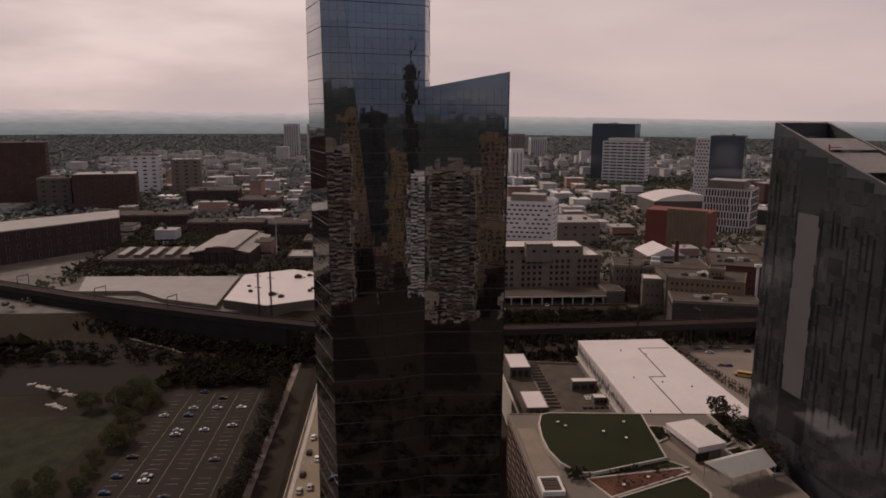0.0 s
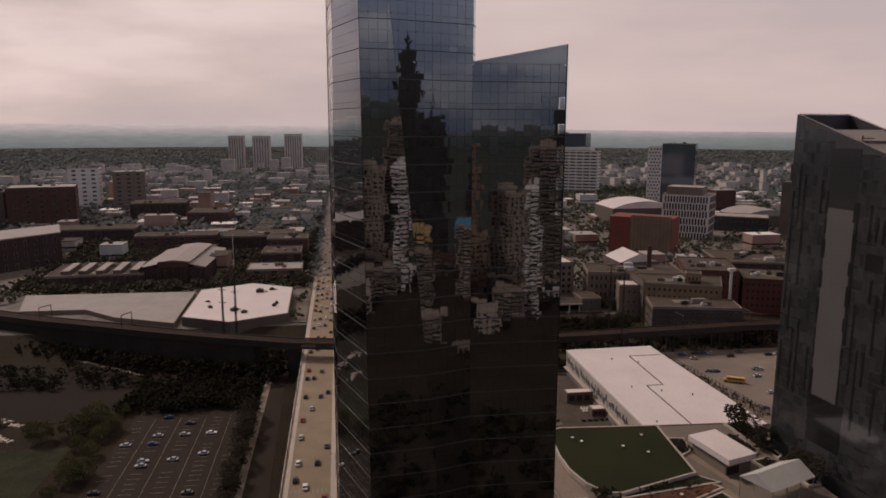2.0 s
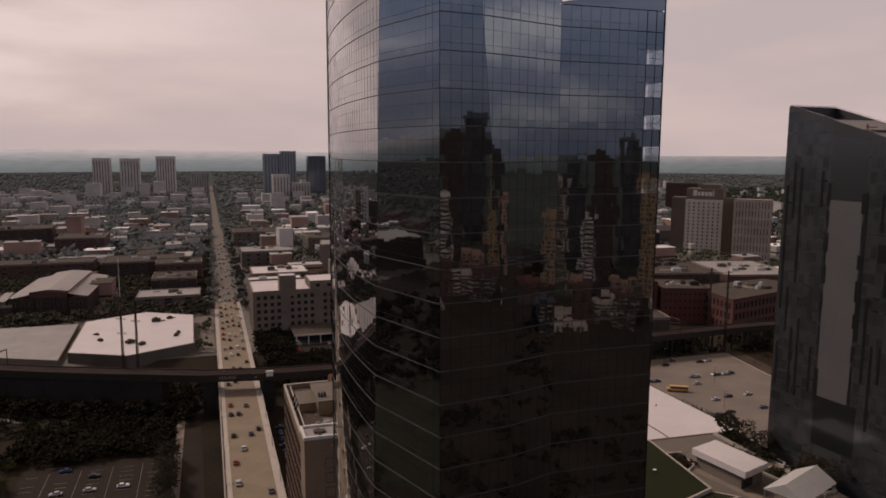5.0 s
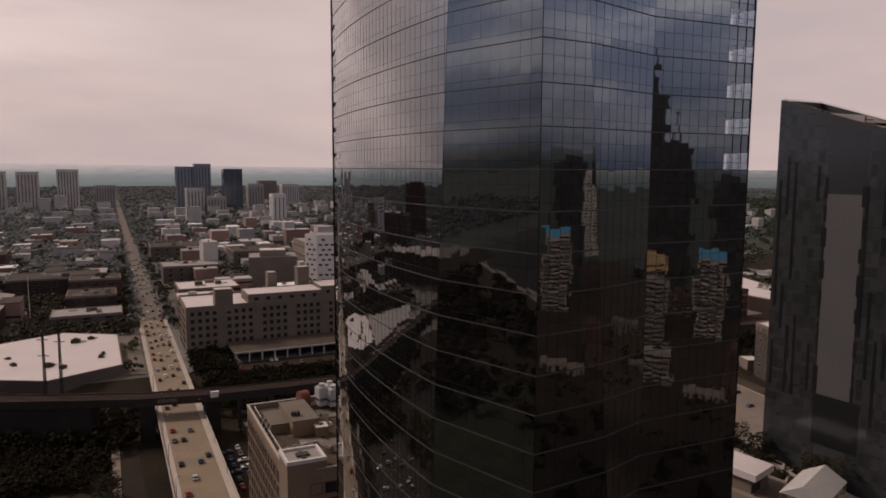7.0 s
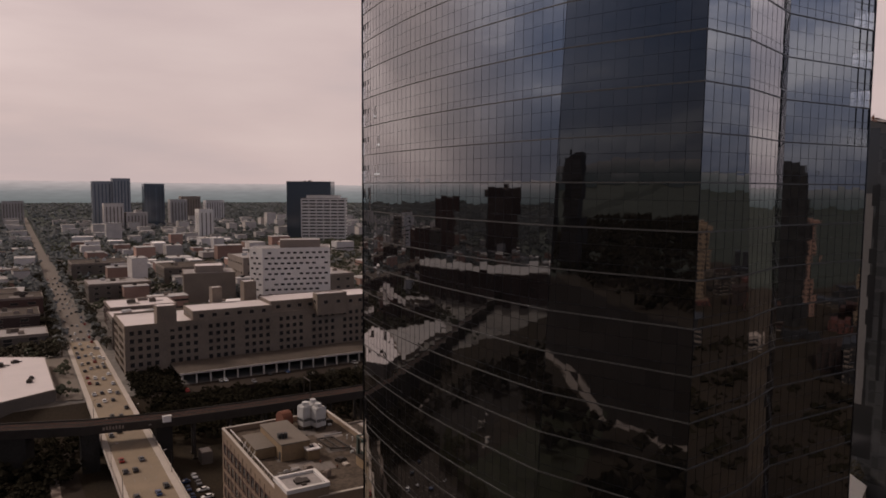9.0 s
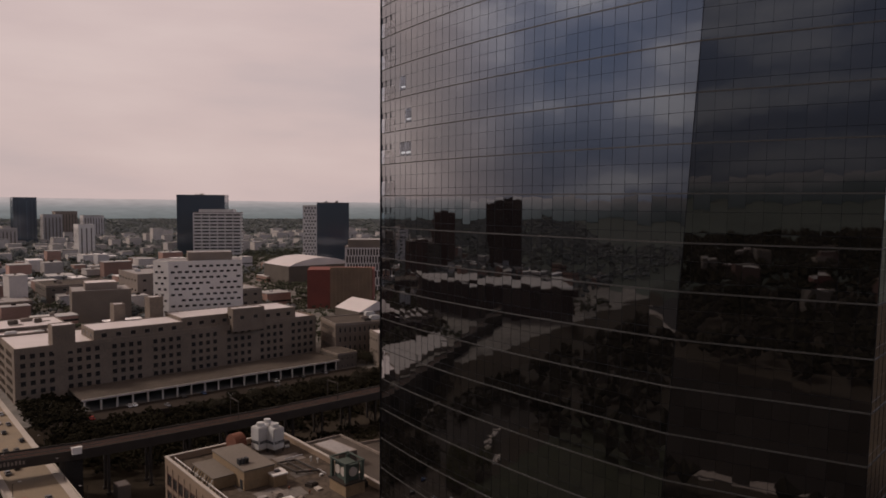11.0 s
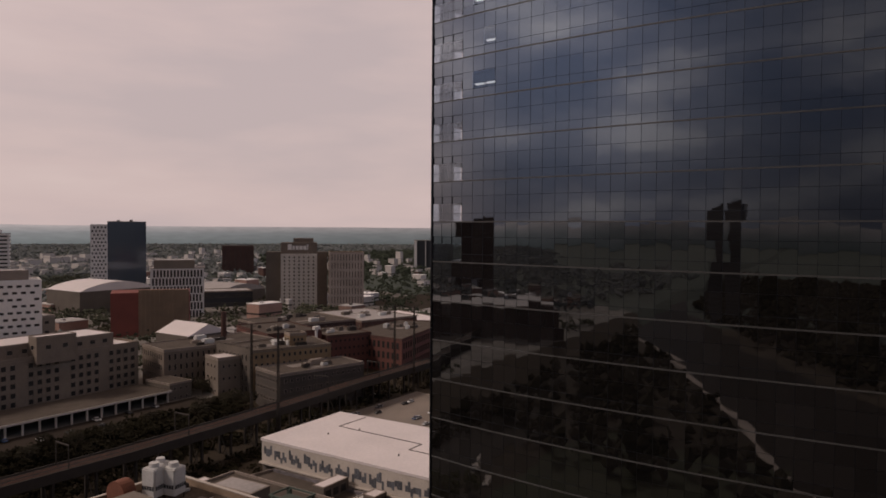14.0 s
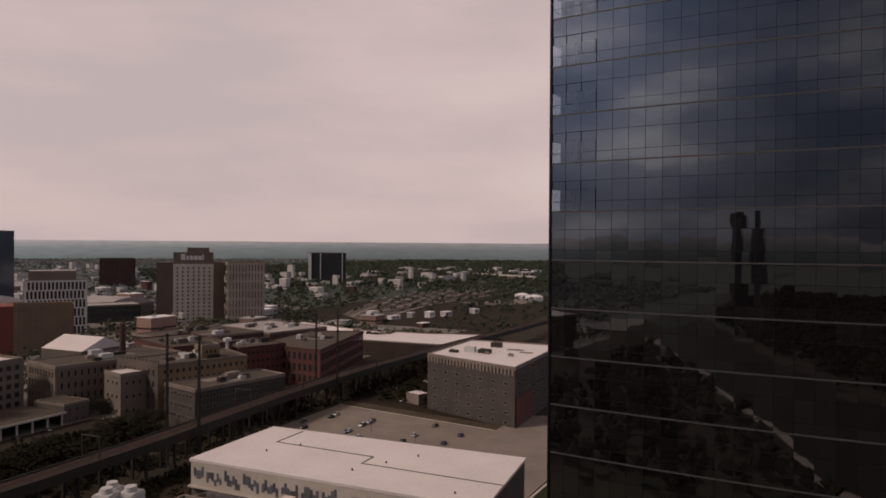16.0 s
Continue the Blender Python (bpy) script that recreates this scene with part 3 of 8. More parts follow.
def block(name, label, category, pts, z0, z1, wall, roof, rows=0, win=(1.4, 1.8), pitch=4.0, parapet=0.9, faces=None,
          glass="win", trim="concrete", kit=0, skip=None, group="", seed=0, low=1.0, parent=None, stagger=0.0):
    """A flat-roofed building on a plan: walls, a roof sunk behind a parapet, single windows, roof plant."""
    area = sum(a[0] * b[1] - b[0] * a[1] for a, b in zip(pts, pts[1:] + pts[:1]))
    pts = list(pts) if area > 0 else list(pts)[::-1]
    footprints.append((min(p[0] for p in pts), max(p[0] for p in pts), min(p[1] for p in pts), max(p[1] for p in pts)))
    t = thing(name, label if not parent else "", category if not parent else "", group=group)
    t.parent = parent
    n = len(pts)
    cx, cy = sum(p[0] for p in pts) / n, sum(p[1] for p in pts) / n
    part("wall", prism(pts, z0 - 3, z1), M[wall], t)
    inner = inset(pts, 0.45)
    bm = bmesh.new()
    for i in range(n):
        j = (i + 1) % n
        q = [pts[i], pts[j], inner[j], inner[i]]
        prism([(p[0] + (0 if k > 1 else 0), p[1]) for k, p in enumerate(q)], z1 + 0.004, z1 + parapet, bm)
    part("parapet", bm, M[trim], t)
    part("roof", prism(inset(pts, 0.46), z1 + 0.006, z1 + 0.25), M[roof], t)
    if rows and z1 < 60 and not parent:
        bm, o_ = bmesh.new(), inset(pts, -0.28)
        for i in range(n):
            j = (i + 1) % n
            prism([o_[i], o_[j], pts[j], pts[i]], z1 - 0.75, z1 - 0.2, bm)
        part("cornice", bm, M[trim], t)
    if rows:
        for i in range(n):
            a, b = Vector(pts[i]), Vector(pts[(i + 1) % n])
            out = Vector(((b - a).y, -(b - a).x)).normalized()
            mid = (a + b) / 2
            seen = (Vector((-20, 60)) - mid).dot(out) > 0 or (Vector((-60, 175)) - mid).dot(out) > 0
            if (faces is None and seen) or (faces is not None and i in faces):
                cols = max(1, int((b - a).length / pitch))
                windows_on(t, a, b, z0 + low, z1 - 0.8, rows, cols, win[0], win[1], M[trim], M[glass], skip, stagger=stagger)
    rnd = random.Random(seed + len(name) + int(cx * 7 + cy))
    u = (Vector(pts[1]) - Vector(pts[0])).normalized()
    v = Vector((-u.y, u.x))
    spread = min((Vector(pts[1]) - Vector(pts[0])).length, (Vector(pts[2]) - Vector(pts[1])).length) * 0.3
    if cy < 820 and spread > 5:
        for k in range(2 if kit else 0):
            p = Vector((cx, cy)) + u * rnd.uniform(-spread, spread) * 1.1 + v * rnd.uniform(-spread, spread) * 0.9
            a_, b_ = rnd.uniform(2.5, 6.5), rnd.uniform(2.0, 4.5)
            o = part("roof_patch", boxes((-a_, a_, -b_, b_, 0, 0.03)), M["roof_patch"], t)
            o.matrix_basis = pose(p.x, p.y, z1 + 0.254 + 0.004 * k, 0, 0, math.degrees(math.atan2(u.y, u.x)))
    for k in range(kit):
        s = 1.2 + rnd.random() * 2.6
        p = Vector((cx, cy)) + u * rnd.uniform(-spread, spread) * 1.2 + v * rnd.uniform(-spread, spread)
        hgt = 0.9 + rnd.random() * 2.0
        bm = boxes((-s, s, -s * 0.6, s * 0.6, 0, hgt), (-s * 0.8, s * 0.8, -s * 0.45, s * 0.45, hgt + 0.004, hgt + 0.25))
        tube(bm, (s * 0.3, 0, hgt + 0.25), (s * 0.3, 0, hgt + 0.7), 0.35, 0.35, 8)
        o = part("roof_unit", bm, M[rnd.choice(("tank", "concrete", "steel_dark", "grey_wall"))], t)
        o.matrix_basis = pose(p.x, p.y, z1 + 0.256, 0, 0, math.degrees(math.atan2(u.y, u.x)))
    return t


def rect(x0, x1, y0, y1, turn=0.0):
    """A plan of four corners, turned about its own centre."""
    cx, cy, c, s = (x0 + x1) / 2, (y0 + y1) / 2, math.cos(radians(turn)), math.sin(radians(turn))
    return [(cx + (x - cx) * c - (y - cy) * s, cy + (x - cx) * s + (y - cy) * c) for x, y in ((x0, y0), (x1, y0), (x1, y1), (x0, y1))]


# ---- ground, roads, water ----
def lerp_table(v, rows):
    for (a, p), (b, q) in zip(rows, rows[1:]):
        if v <= b:
            return p + (q - p) * max(0.0, (v - a) / (b - a))
    return rows[-1][1]


def ground_z(x, y):
    low = lerp_table(x, ((-400, 0.0), (60, 0.0), (110, 5.0), (900, 5.0)))
    high = lerp_table(y, ((400, 10.0), (700, 10.0), (1850, 13.5), (5000, 16.0)))
    k = lerp_table(y, ((-4000, 0.0), (445, 0.0), (470, 1.0), (5000, 1.0))) if x < 290 else lerp_table(y, ((445, 0.0), (620, 1.0), (9000, 1.0))) if x < 540 else lerp_table(y, ((445, 0.0), (790, 0.0), (900, 1.0), (9000, 1.0)))
    return low + (high - low) * k


gx = [-4600, -3000, -2000, -1200, -700, -450, -300] + list(range(-240, 301, 30)) + [350, 400, 500, 650, 800, 1100, 1600, 2400, 3400, 4600]
gy = [-4600, -3000, -1800, -1000, -600, -300, -100] + list(range(0, 441, 40)) + [445, 458, 470, 500, 560, 620, 700, 790, 850, 900, 1000, 1300, 1700, 2200, 3000, 3800, 4600]
bm = bmesh.new()
grid = [[bm.verts.new((x, y, ground_z(x, y))) for x in gx] for y in gy]
for j in range(len(gy) - 1):
    for i in range(len(gx) - 1):
        bm.faces.new((grid[j][i], grid[j][i + 1], grid[j + 1][i + 1], grid[j + 1][i]))
for f in bm.faces:
    c = f.calc_center_median()
    f.material_index = 2 if c.y > 1300 or abs(c.x) > 900 or c.y < -300 else 1 if c.y > 470 else 0
tagged(part("ground", bm, [M["dirt"], M["town_ground"], M["far_green"]], None, "dark earth and worn grass under the city"), category="ground", kind="structure")

ROAD = ((-60, 10.0), (470, 10.05), (700, 10.08), (1850, 13.6), (2600, 14.3))


def ribbon(name, x0, x1, table, thick, up, material, label, category, step=40.0, kind="structure"):
    bm = bmesh.new()
    y, end, rows = table[0][0], table[-1][0], []
    while y < end + 1e-6:
        z = lerp_table(y, table) + up
        rows.append([bm.verts.new(p) for p in ((x0, y, z - thick), (x1, y, z - thick), (x1, y, z), (x0, y, z))])
        y += step
    for r, s in zip(rows, rows[1:]):
        for k in range(4):
            bm.faces.new((r[k], r[(k + 1) % 4], s[(k + 1) % 4], s[k]))
    bm.faces.new(rows[0][::-1])
    bm.faces.new(rows[-1])
    bmesh.ops.recalc_face_normals(bm, faces=bm.faces)
    return tagged(part(name, bm, material, None, label), category=category, kind=kind)


NEAR, FAR = ((-60, 10.0), (460, 10.05), (620, 10.07)), ((620, 10.07), (700, 10.08), (1850, 13.6), (2600, 14.3))
road = ribbon("road", -12.6, 2.0, NEAR, 1.2, 0.0, M["bridge_deck"], "wide one-way street on a tan concrete bridge deck", "road")
ribbon("road", -11.0, 0.4, FAR, 1.2, 0.0, M["street"], "straight worn street running west between trees", "road")
for k, (x0, x1) in enumerate(((-15.0, -12.604), (2.004, 4.3))):
    ribbon("pavement", x0, x1, NEAR, 1.3, 0.16, M["pale_concrete"], "raised concrete pavement along the bridge", "pavement")
for x in (-15.3, 4.304):
    ribbon("parapet_wall", x, x + 0.3, ROAD[:1] + ((440, 10.05),), 1.4, 1.1, M["pale_concrete"], "low concrete bridge parapet", "parapet")


# ---- the glass tower ----
def curtain(parent, a, b, z0, z1, module, floor, zref, split, glass, rnd, tilt=0.25, cut=None, keep=None):
    """A curtain wall from a to b (outside to the right): panes between mullions, each a little out of true.
    split: heights of the panes of a storey, as shares from its floor line down."""
    a, b = Vector(a), Vector(b)
    u, length = (b - a).normalized(), (b - a).length
    out = Vector((u.y, -u.x))
    cols = max(1, round(length / module))
    w = length / cols
    verts, faces = [], []
    k0, k1 = math.floor((z0 - zref) / floor), math.ceil((z1 - zref) / floor)
    for k in range(k0, k1 + 1):
        top = zref + k * floor
        for s0, s1 in zip(split, split[1:]):
            za, zb = top - s1 * floor + 0.018, top - s0 * floor - 0.018
            za, zb = max(za, z0), min(zb, z1)
            if zb - za < 0.2:
                continue
            for c in range(cols):
                p = a + u * (w * (c + 0.5))
                if (cut and zb > cut(p)) or (keep and not keep(c, cols)):
                    continue
                mid, hw, hh = (za + zb) / 2, w / 2 - 0.011, (zb - za) / 2
                lean, yaw = math.radians(rnd.gauss(0, tilt)), math.radians(rnd.gauss(0, tilt))
                i = len(verts)
                for sx, sz in ((-1, -1), (1, -1), (1, 1), (-1, 1)):
                    off = -sz * hh * math.sin(lean) + sx * hw * math.sin(yaw)
                    q = p + u * (sx * hw) + out * (0.04 + off)
                    verts.append((q.x, q.y, mid + sz * hh))
                faces.append((i, i + 1, i + 2, i + 3))
    if faces:
        me = bpy.data.meshes.new("glass_panes")
        me.from_pydata(verts, [], faces)
        me.materials.append(glass)
        ob = new("glass_panes", me)
        ob.parent = parent
        tagged(ob, kind="stuff")
    return cols


FLOOR, FREF = 4.6, 129.7
LO, HI = 52.0, 176.0
E2, E3, E2B = (29.95, 139.9), (46.3, 139.6), (30.75, 142.4)
NW, NE = (33.5, 197.0), (48.2, 188.0)
SPLIT = (0.0, 0.37, 0.79, 1.0)
FLANK_Y = 202.2


def flank_x(y):
    s = (FLANK_Y - y) / 52
    return 8.09 - 1.7 * s - 7.0 * s * (1 - s)


def fold_south(z):
    """The slanting fold where the curved flank meets the first flat facet."""
    y = 150.1 - 0.06 * (z - 120)
    return Vector((flank_x(y), y))


def fold_prow(z):
    return Vector((11.19 - 0.0115 * (z - 120), 135.7 - 0.0215 * (z - 120)))


def fold_wedge(z):
    return Vector((19.2 - 0.10 * (z - 120), 136.56 - 0.0311 * (z - 120)))


def fold_step(z):
    return Vector(E2)


def fold_east(z):
    return Vector(E3)


def flank_points(z, n=18):
    y1 = fold_south(z).y
    return [(flank_x(FLANK_Y + (y1 - FLANK_Y) * i / (n - 1)), FLANK_Y + (y1 - FLANK_Y) * i / (n - 1)) for i in range(n)]


def tower_plan(z, kind="low", corner=False):
    """The tower's outline at a height; corner leaves the clear south-west corner room out."""
    pts = flank_points(z)
    if corner:
        pts = [(12.9, 201.3), (12.9, 197.7), (flank_x(197.7), 197.7)] + [p for p in pts if p[1] < 197.0]
    pts += [tuple(fold_prow(z)), tuple(fold_wedge(z)), E2]
    if kind == "low":
        return pts + [E3, NE, NW]
    if kind == "mid":
        return pts + [(41.7, 139.7), (41.7, 143.5), (46.7, 143.5), NE, NW]
    return pts + [E2B, NW]


def loft(rings):
    """A solid through plans of equal corner count at rising heights."""
    bm = bmesh.new()
    rows = [[bm.verts.new((x, y, z)) for x, y in pts] for pts, z in rings]
    n = len(rows[0])
    for r, s in zip(rows, rows[1:]):
        for i in range(n):
            bm.faces.new((r[i], r[(i + 1) % n], s[(i + 1) % n], s[i]))
    bm.faces.new(rows[-1])
    bm.faces.new(rows[0][::-1])
    bmesh.ops.recalc_face_normals(bm, faces=bm.faces)
    return bm


def tower_solid(z0, z1, kind, d, corner=False):
    steps = [z0 + (z1 - z0) * k / 4 for k in range(5)]
    return loft([(inset(tower_plan(z, kind, corner), d), z) for z in steps])


tower = thing("glass_tower", "dark blue mirror-glass office tower with folded faces and a curved flank", "tower")
rnd = random.Random(11)
ROOM0, ROOM1 = 97.6, 152.8          # heights between which the corner rooms can be seen through
part("core", tower_solid(8, ROOM0, "low", 0.35), M["mullion"], tower)
part("core", tower_solid(ROOM0 + 0.02, 119.8, "low", 0.35, True), M["mullion"], tower)
part("mid_core", tower_solid(119.9, 146.2, "mid", 0.35, True), M["mullion"], tower)
part("upper_core", tower_solid(146.3, ROOM1, "top", 0.35, True), M["mullion"], tower)
part("upper_core", tower_solid(ROOM1 + 0.02, 224, "top", 0.35), M["mullion"], tower)


bm = prism(inset([E2, E3, NE, (34.2, 188.0)], 0.3), 146.25, [146.6, 149.7, 149.4, 146.4])
part("annex_roof", bm, M["tower_glass"], tower)


def strip_wall(spot, reach, z0, z1, module, glass, tilt, back=False, skip=None, singles=None, name="glass_panes"):
    """Glazing over a facet whose far edge may slant. spot(s, z): plan point s metres from the straight edge;
    reach(z): how far the facet runs there; back: the facet runs against the outline's sense."""
    verts, faces, shared = [], [], {}
    cols = int(max(reach(z0), reach(z1)) / module) + 1
    for k in range(math.floor((z0 - FREF) / FLOOR), math.ceil((z1 - FREF) / FLOOR) + 1):
        top = FREF + k * FLOOR
        for band_, (s0, s1) in enumerate(zip(SPLIT, SPLIT[1:])):
            za, zb = max(top - s1 * FLOOR + 0.018, z0), min(top - s0 * FLOOR - 0.018, z1)
            if zb - za < 0.2:
                continue
            for c in range(cols):
                ends = [[min(c * module + 0.011, reach(z)), min((c + 1) * module - 0.011, reach(z))] for z in (za, zb)]
                if max(e[1] - e[0] for e in ends) < 0.06 or (skip and skip(c * module, top, band_)):
                    continue
                lean, yaw = math.radians(rnd.gauss(0, tilt)), math.radians(rnd.gauss(0, tilt))
                hw, hh, mid = module / 2, (zb - za) / 2, (za + zb) / 2
                if singles and singles(c * module, za, zb) and ends[0][1] - ends[0][0] > module - 0.03 and ends[1][1] - ends[1][0] > module - 0.03:
                    a, b = (Vector(spot(e, mid)) for e in ends[0])
                    u = (a - b if back else b - a).normalized()
                    key = round(hh, 2)
                    if key not in shared:
                        bmp = boxes((-hw + 0.011, hw - 0.011, -0.04, 0, -hh, hh))
                        shared[key] = bpy.data.meshes.new("pane")
                        bmp.to_mesh(shared[key])
                        bmp.free()
                        shared[key].materials.append(glass)
                    p = (a + b) / 2
                    piece("pane", shared[key], tower, pose(p.x, p.y, mid, math.degrees(lean), 0, math.degrees(math.atan2(u.y, u.x)) + math.degrees(yaw)))
                    continue
                i = len(verts)
                quad = [(ends[0][0], za, -1, -1), (ends[0][1], za, 1, -1), (ends[1][1], zb, 1, 1), (ends[1][0], zb, -1, 1)]
                for s, z, sx, sz in quad[::-1] if back else quad:
                    p, q = Vector(spot(s, z)), Vector(spot(s + 0.2, z))
                    u = (q - p).normalized()
                    out = Vector((-u.y, u.x)) if back else Vector((u.y, -u.x))
                    p = p + out * (0.04 - sz * hh * math.sin(lean) + sx * hw * math.sin(yaw))
                    verts.append((p.x, p.y, z))
                faces.append((i, i + 1, i + 2, i + 3))
    me = bpy.data.meshes.new(name)
    me.from_pydata(verts, [], faces)
    me.materials.append(glass)
    ob = new(name, me)
    ob.parent = tower
    tagged(ob, kind="stuff")
    # upright bars between the panes, each as far as the facet goes
    for c in range(cols + 1):
        s = c * module
        zs = [z0 + (z1 - z0) * k / 40 for k in range(41) if reach(z0 + (z1 - z0) * k / 40) >= s - 0.01]
        if len(zs) < 2:
            continue
        p, q, r = Vector(spot(s, zs[0])), Vector(spot(s, zs[-1])), Vector(spot(s + 0.2, zs[0]))
        u = (r - p).normalized()
        out = Vector((-u.y, u.x)) if back else Vector((u.y, -u.x))
        bmm, ring = bmesh.new(), []
        for w, z in ((p, zs[0]), (q, zs[-1])):
            ring.append([bmm.verts.new((*(w + u * du + out * do), z)) for du, do in ((-0.017, -0.05), (0.017, -0.05), (0.017, 0.058), (-0.017, 0.058))])
        for k in range(4):
            bmm.faces.new((ring[0][k], ring[0][(k + 1) % 4], ring[1][(k + 1) % 4], ring[1][k]))
        bmesh.ops.recalc_face_normals(bmm, faces=bmm.faces)
        part("mullion", bmm, M["mullion"], tower)


def run_between(a, b):
    """Spot and reach of a facet measured from edge a towards edge b."""
    return (lambda s, z: a(z) + (b(z) - a(z)).normalized() * s), (lambda z: (b(z) - a(z)).length)


# ceiling lamps that show through single panes of the flank: metres from the corner, storey
LAMPS = ((6.6, 0), (7.6, -1), (6.6, -2), (7.6, -2))


def lamp_pane(s, top, band_):
    return band_ == 1 and any(abs(s - 1.5 * int(q / 1.5)) < 0.1 and abs(top - (FREF + f * FLOOR)) < 0.1 for q, f in LAMPS)


def flank_skip(s, top, band_):
    clear = s < 4.4 and band_ > 0 and ROOM0 + 3 < top < ROOM1 - 1
    return clear or lamp_pane(s, top, band_)


strip_wall(lambda s, z: (flank_x(FLANK_Y - s), FLANK_Y - s), lambda z: FLANK_Y - fold_south(z).y, LO, HI, 1.5, M["tower_glass"], 0.10,
           skip=flank_skip, singles=lambda s, za, zb: 15 <= s < 27.2 and za >= 106 and zb <= 124.7)
strip_wall(*run_between(fold_prow, fold_south), LO, HI, 1.5, M["tower_glass"], 0.09, back=True)
strip_wall(*run_between(fold_prow, fold_wedge), LO, HI, 1.5, M["tower_glass"], 0.11)
strip_wall(*run_between(fold_step, fold_wedge), LO, HI, 1.5, M["tower_glass"], 0.11, back=True)
strip_wall(*run_between(fold_step, fold_east), LO, 146.5, 1.5, M["tower_glass"], 0.11, skip=lambda s, top, band_: s > 11.9 and top > 120.5 and band_ >= 0)
for s, f in LAMPS:
    y = FLANK_Y - 1.5 * int(s / 1.5) - 0.75
    z0, z1 = FREF + (f - 0.79) * FLOOR + 0.02, FREF + (f - 0.37) * FLOOR - 0.02
    part("clear_pane", boxes((flank_x(y) - 0.05, flank_x(y) - 0.02, y - 0.73, y + 0.73, z0, z1)), M["clear_glass"], tower)
    part("ceiling_lamp", boxes((flank_x(y) + 0.1, flank_x(y) + 0.22, y - 0.72, y + 0.5, z0 + 0.35, z0 + 0.55)), M["office_lamp"], tower, "white office ceiling lamp behind the glass")
curtain(tower, E2, E2B, 147.0, HI, 1.5, FLOOR, FREF, SPLIT, M["tower_glass"], rnd, 0.2)
curtain(tower, E2B, NW, 147.0, HI, 3.0, FLOOR, FREF, (0.0, 1.0), M["tower_glass"], rnd, 0.2)
curtain(tower, NW, (13.2, 201.2), LO, HI, 3.0, FLOOR, FREF, (0.0, 1.0), M["tower_glass"], rnd, 0.2)
bm = bmesh.new()
v = [bm.verts.new(p) for p in ((E2[0], E2[1] - 0.04, 146.5), (E3[0], E3[1] - 0.04, 146.5), (E3[0], E3[1] - 0.04, 149.9), (E2[0], E2[1] - 0.04, 146.8))]
bm.faces.new(v)
part("crest_pane", bm, M["tower_glass"], tower)
curtain(tower, E3, NE, LO, 147.5, 3.0, FLOOR, FREF, (0.0, 1.0), M["tower_glass"], rnd, 0.1, keep=lambda c, n: c > 1)
curtain(tower, E3, NE, LO, 119.9, 3.0, FLOOR, FREF, (0.0, 1.0), M["tower_glass"], rnd, 0.1, keep=lambda c, n: c < 2)
# clear corner rooms, north-east
NE_ROOM = [(41.6, 139.7), (46.25, 139.64), (46.38, 143.45), (41.75, 143.45)]
part("corner_spandrel", prism(NE_ROOM, 143.56, 146.4), M["tower_glass"], tower)
for k in range(-2, 4):
    zf = FREF + k * FLOOR
    part("corner_spandrel", prism(NE_ROOM, zf - 2.45, zf + 0.02), M["tower_glass"], tower)
    part("clear_pane", prism([(41.9, 139.66), (46.15, 139.6), (46.15, 139.64), (41.9, 139.7)], zf - 4.55, zf - 2.5), M["clear_glass"], tower)
    part("clear_pane", prism([(46.28, 139.8), (46.41, 143.3), (46.37, 143.3), (46.24, 139.8)], zf - 4.55, zf - 2.5), M["clear_glass"], tower)
    for x in (43.2, 44.7):
        part("room_mullion", boxes((x - 0.04, x + 0.04, 139.72, 139.8, zf - 4.55, zf - 2.5)), M["mullion"], tower)
# clear corner rooms, south-west
for k in range(-6, 5):
    zf = FREF + k * FLOOR
    sw_room = [(flank_x(197.75) + 0.02, 197.75), (12.8, 197.75), (12.8, 201.25), (flank_x(202.1) + 0.02, 202.1)]
    part("corner_spandrel", prism(sw_room, zf - 2.5, zf + 0.02), M["tower_glass"], tower)
    part("clear_pane", prism([(flank_x(197.8) - 0.05, 197.8), (flank_x(197.8), 197.8), (flank_x(202.1), 202.1), (flank_x(202.1) - 0.05, 202.1)], zf - 4.55, zf - 2.52), M["clear_glass"], tower)
    part("clear_pane", prism([(8.15, 202.1), (12.7, 201.22), (12.7, 201.27), (8.15, 202.15)], zf - 4.55, zf - 2.52), M["clear_glass"], tower)
    part("room_column", boxes((flank_x(200.0) + 0.3, 9.2, 199.95, 201.25, zf - 4.56, zf - 2.52)), M["mullion"], tower)
    part("blind", boxes((8.3, 12.6, 197.9, 198.2, zf - 4.56, zf - 2.52)), M["dark_wall"], tower)
part("lower_glass", tower_solid(8, LO - 0.05, "low", -0.03), M["tower_glass"], tower)
part("upper_glass", tower_solid(HI + 0.05, 224, "top", -0.03), M["tower_glass"], tower)


def band(points, closed, z, h, deep, bm=None):
    """A strip that runs round a plan, standing out from it."""
    bm = bm or bmesh.new()
    outer, inner_ = inset(points, -deep), inset(points, 0.1)
    n = len(points)
    for i in range(n if closed else n - 1):
        j = (i + 1) % n
        prism([outer[i], outer[j], inner_[j], inner_[i]], z, z + h, bm)
    return bm


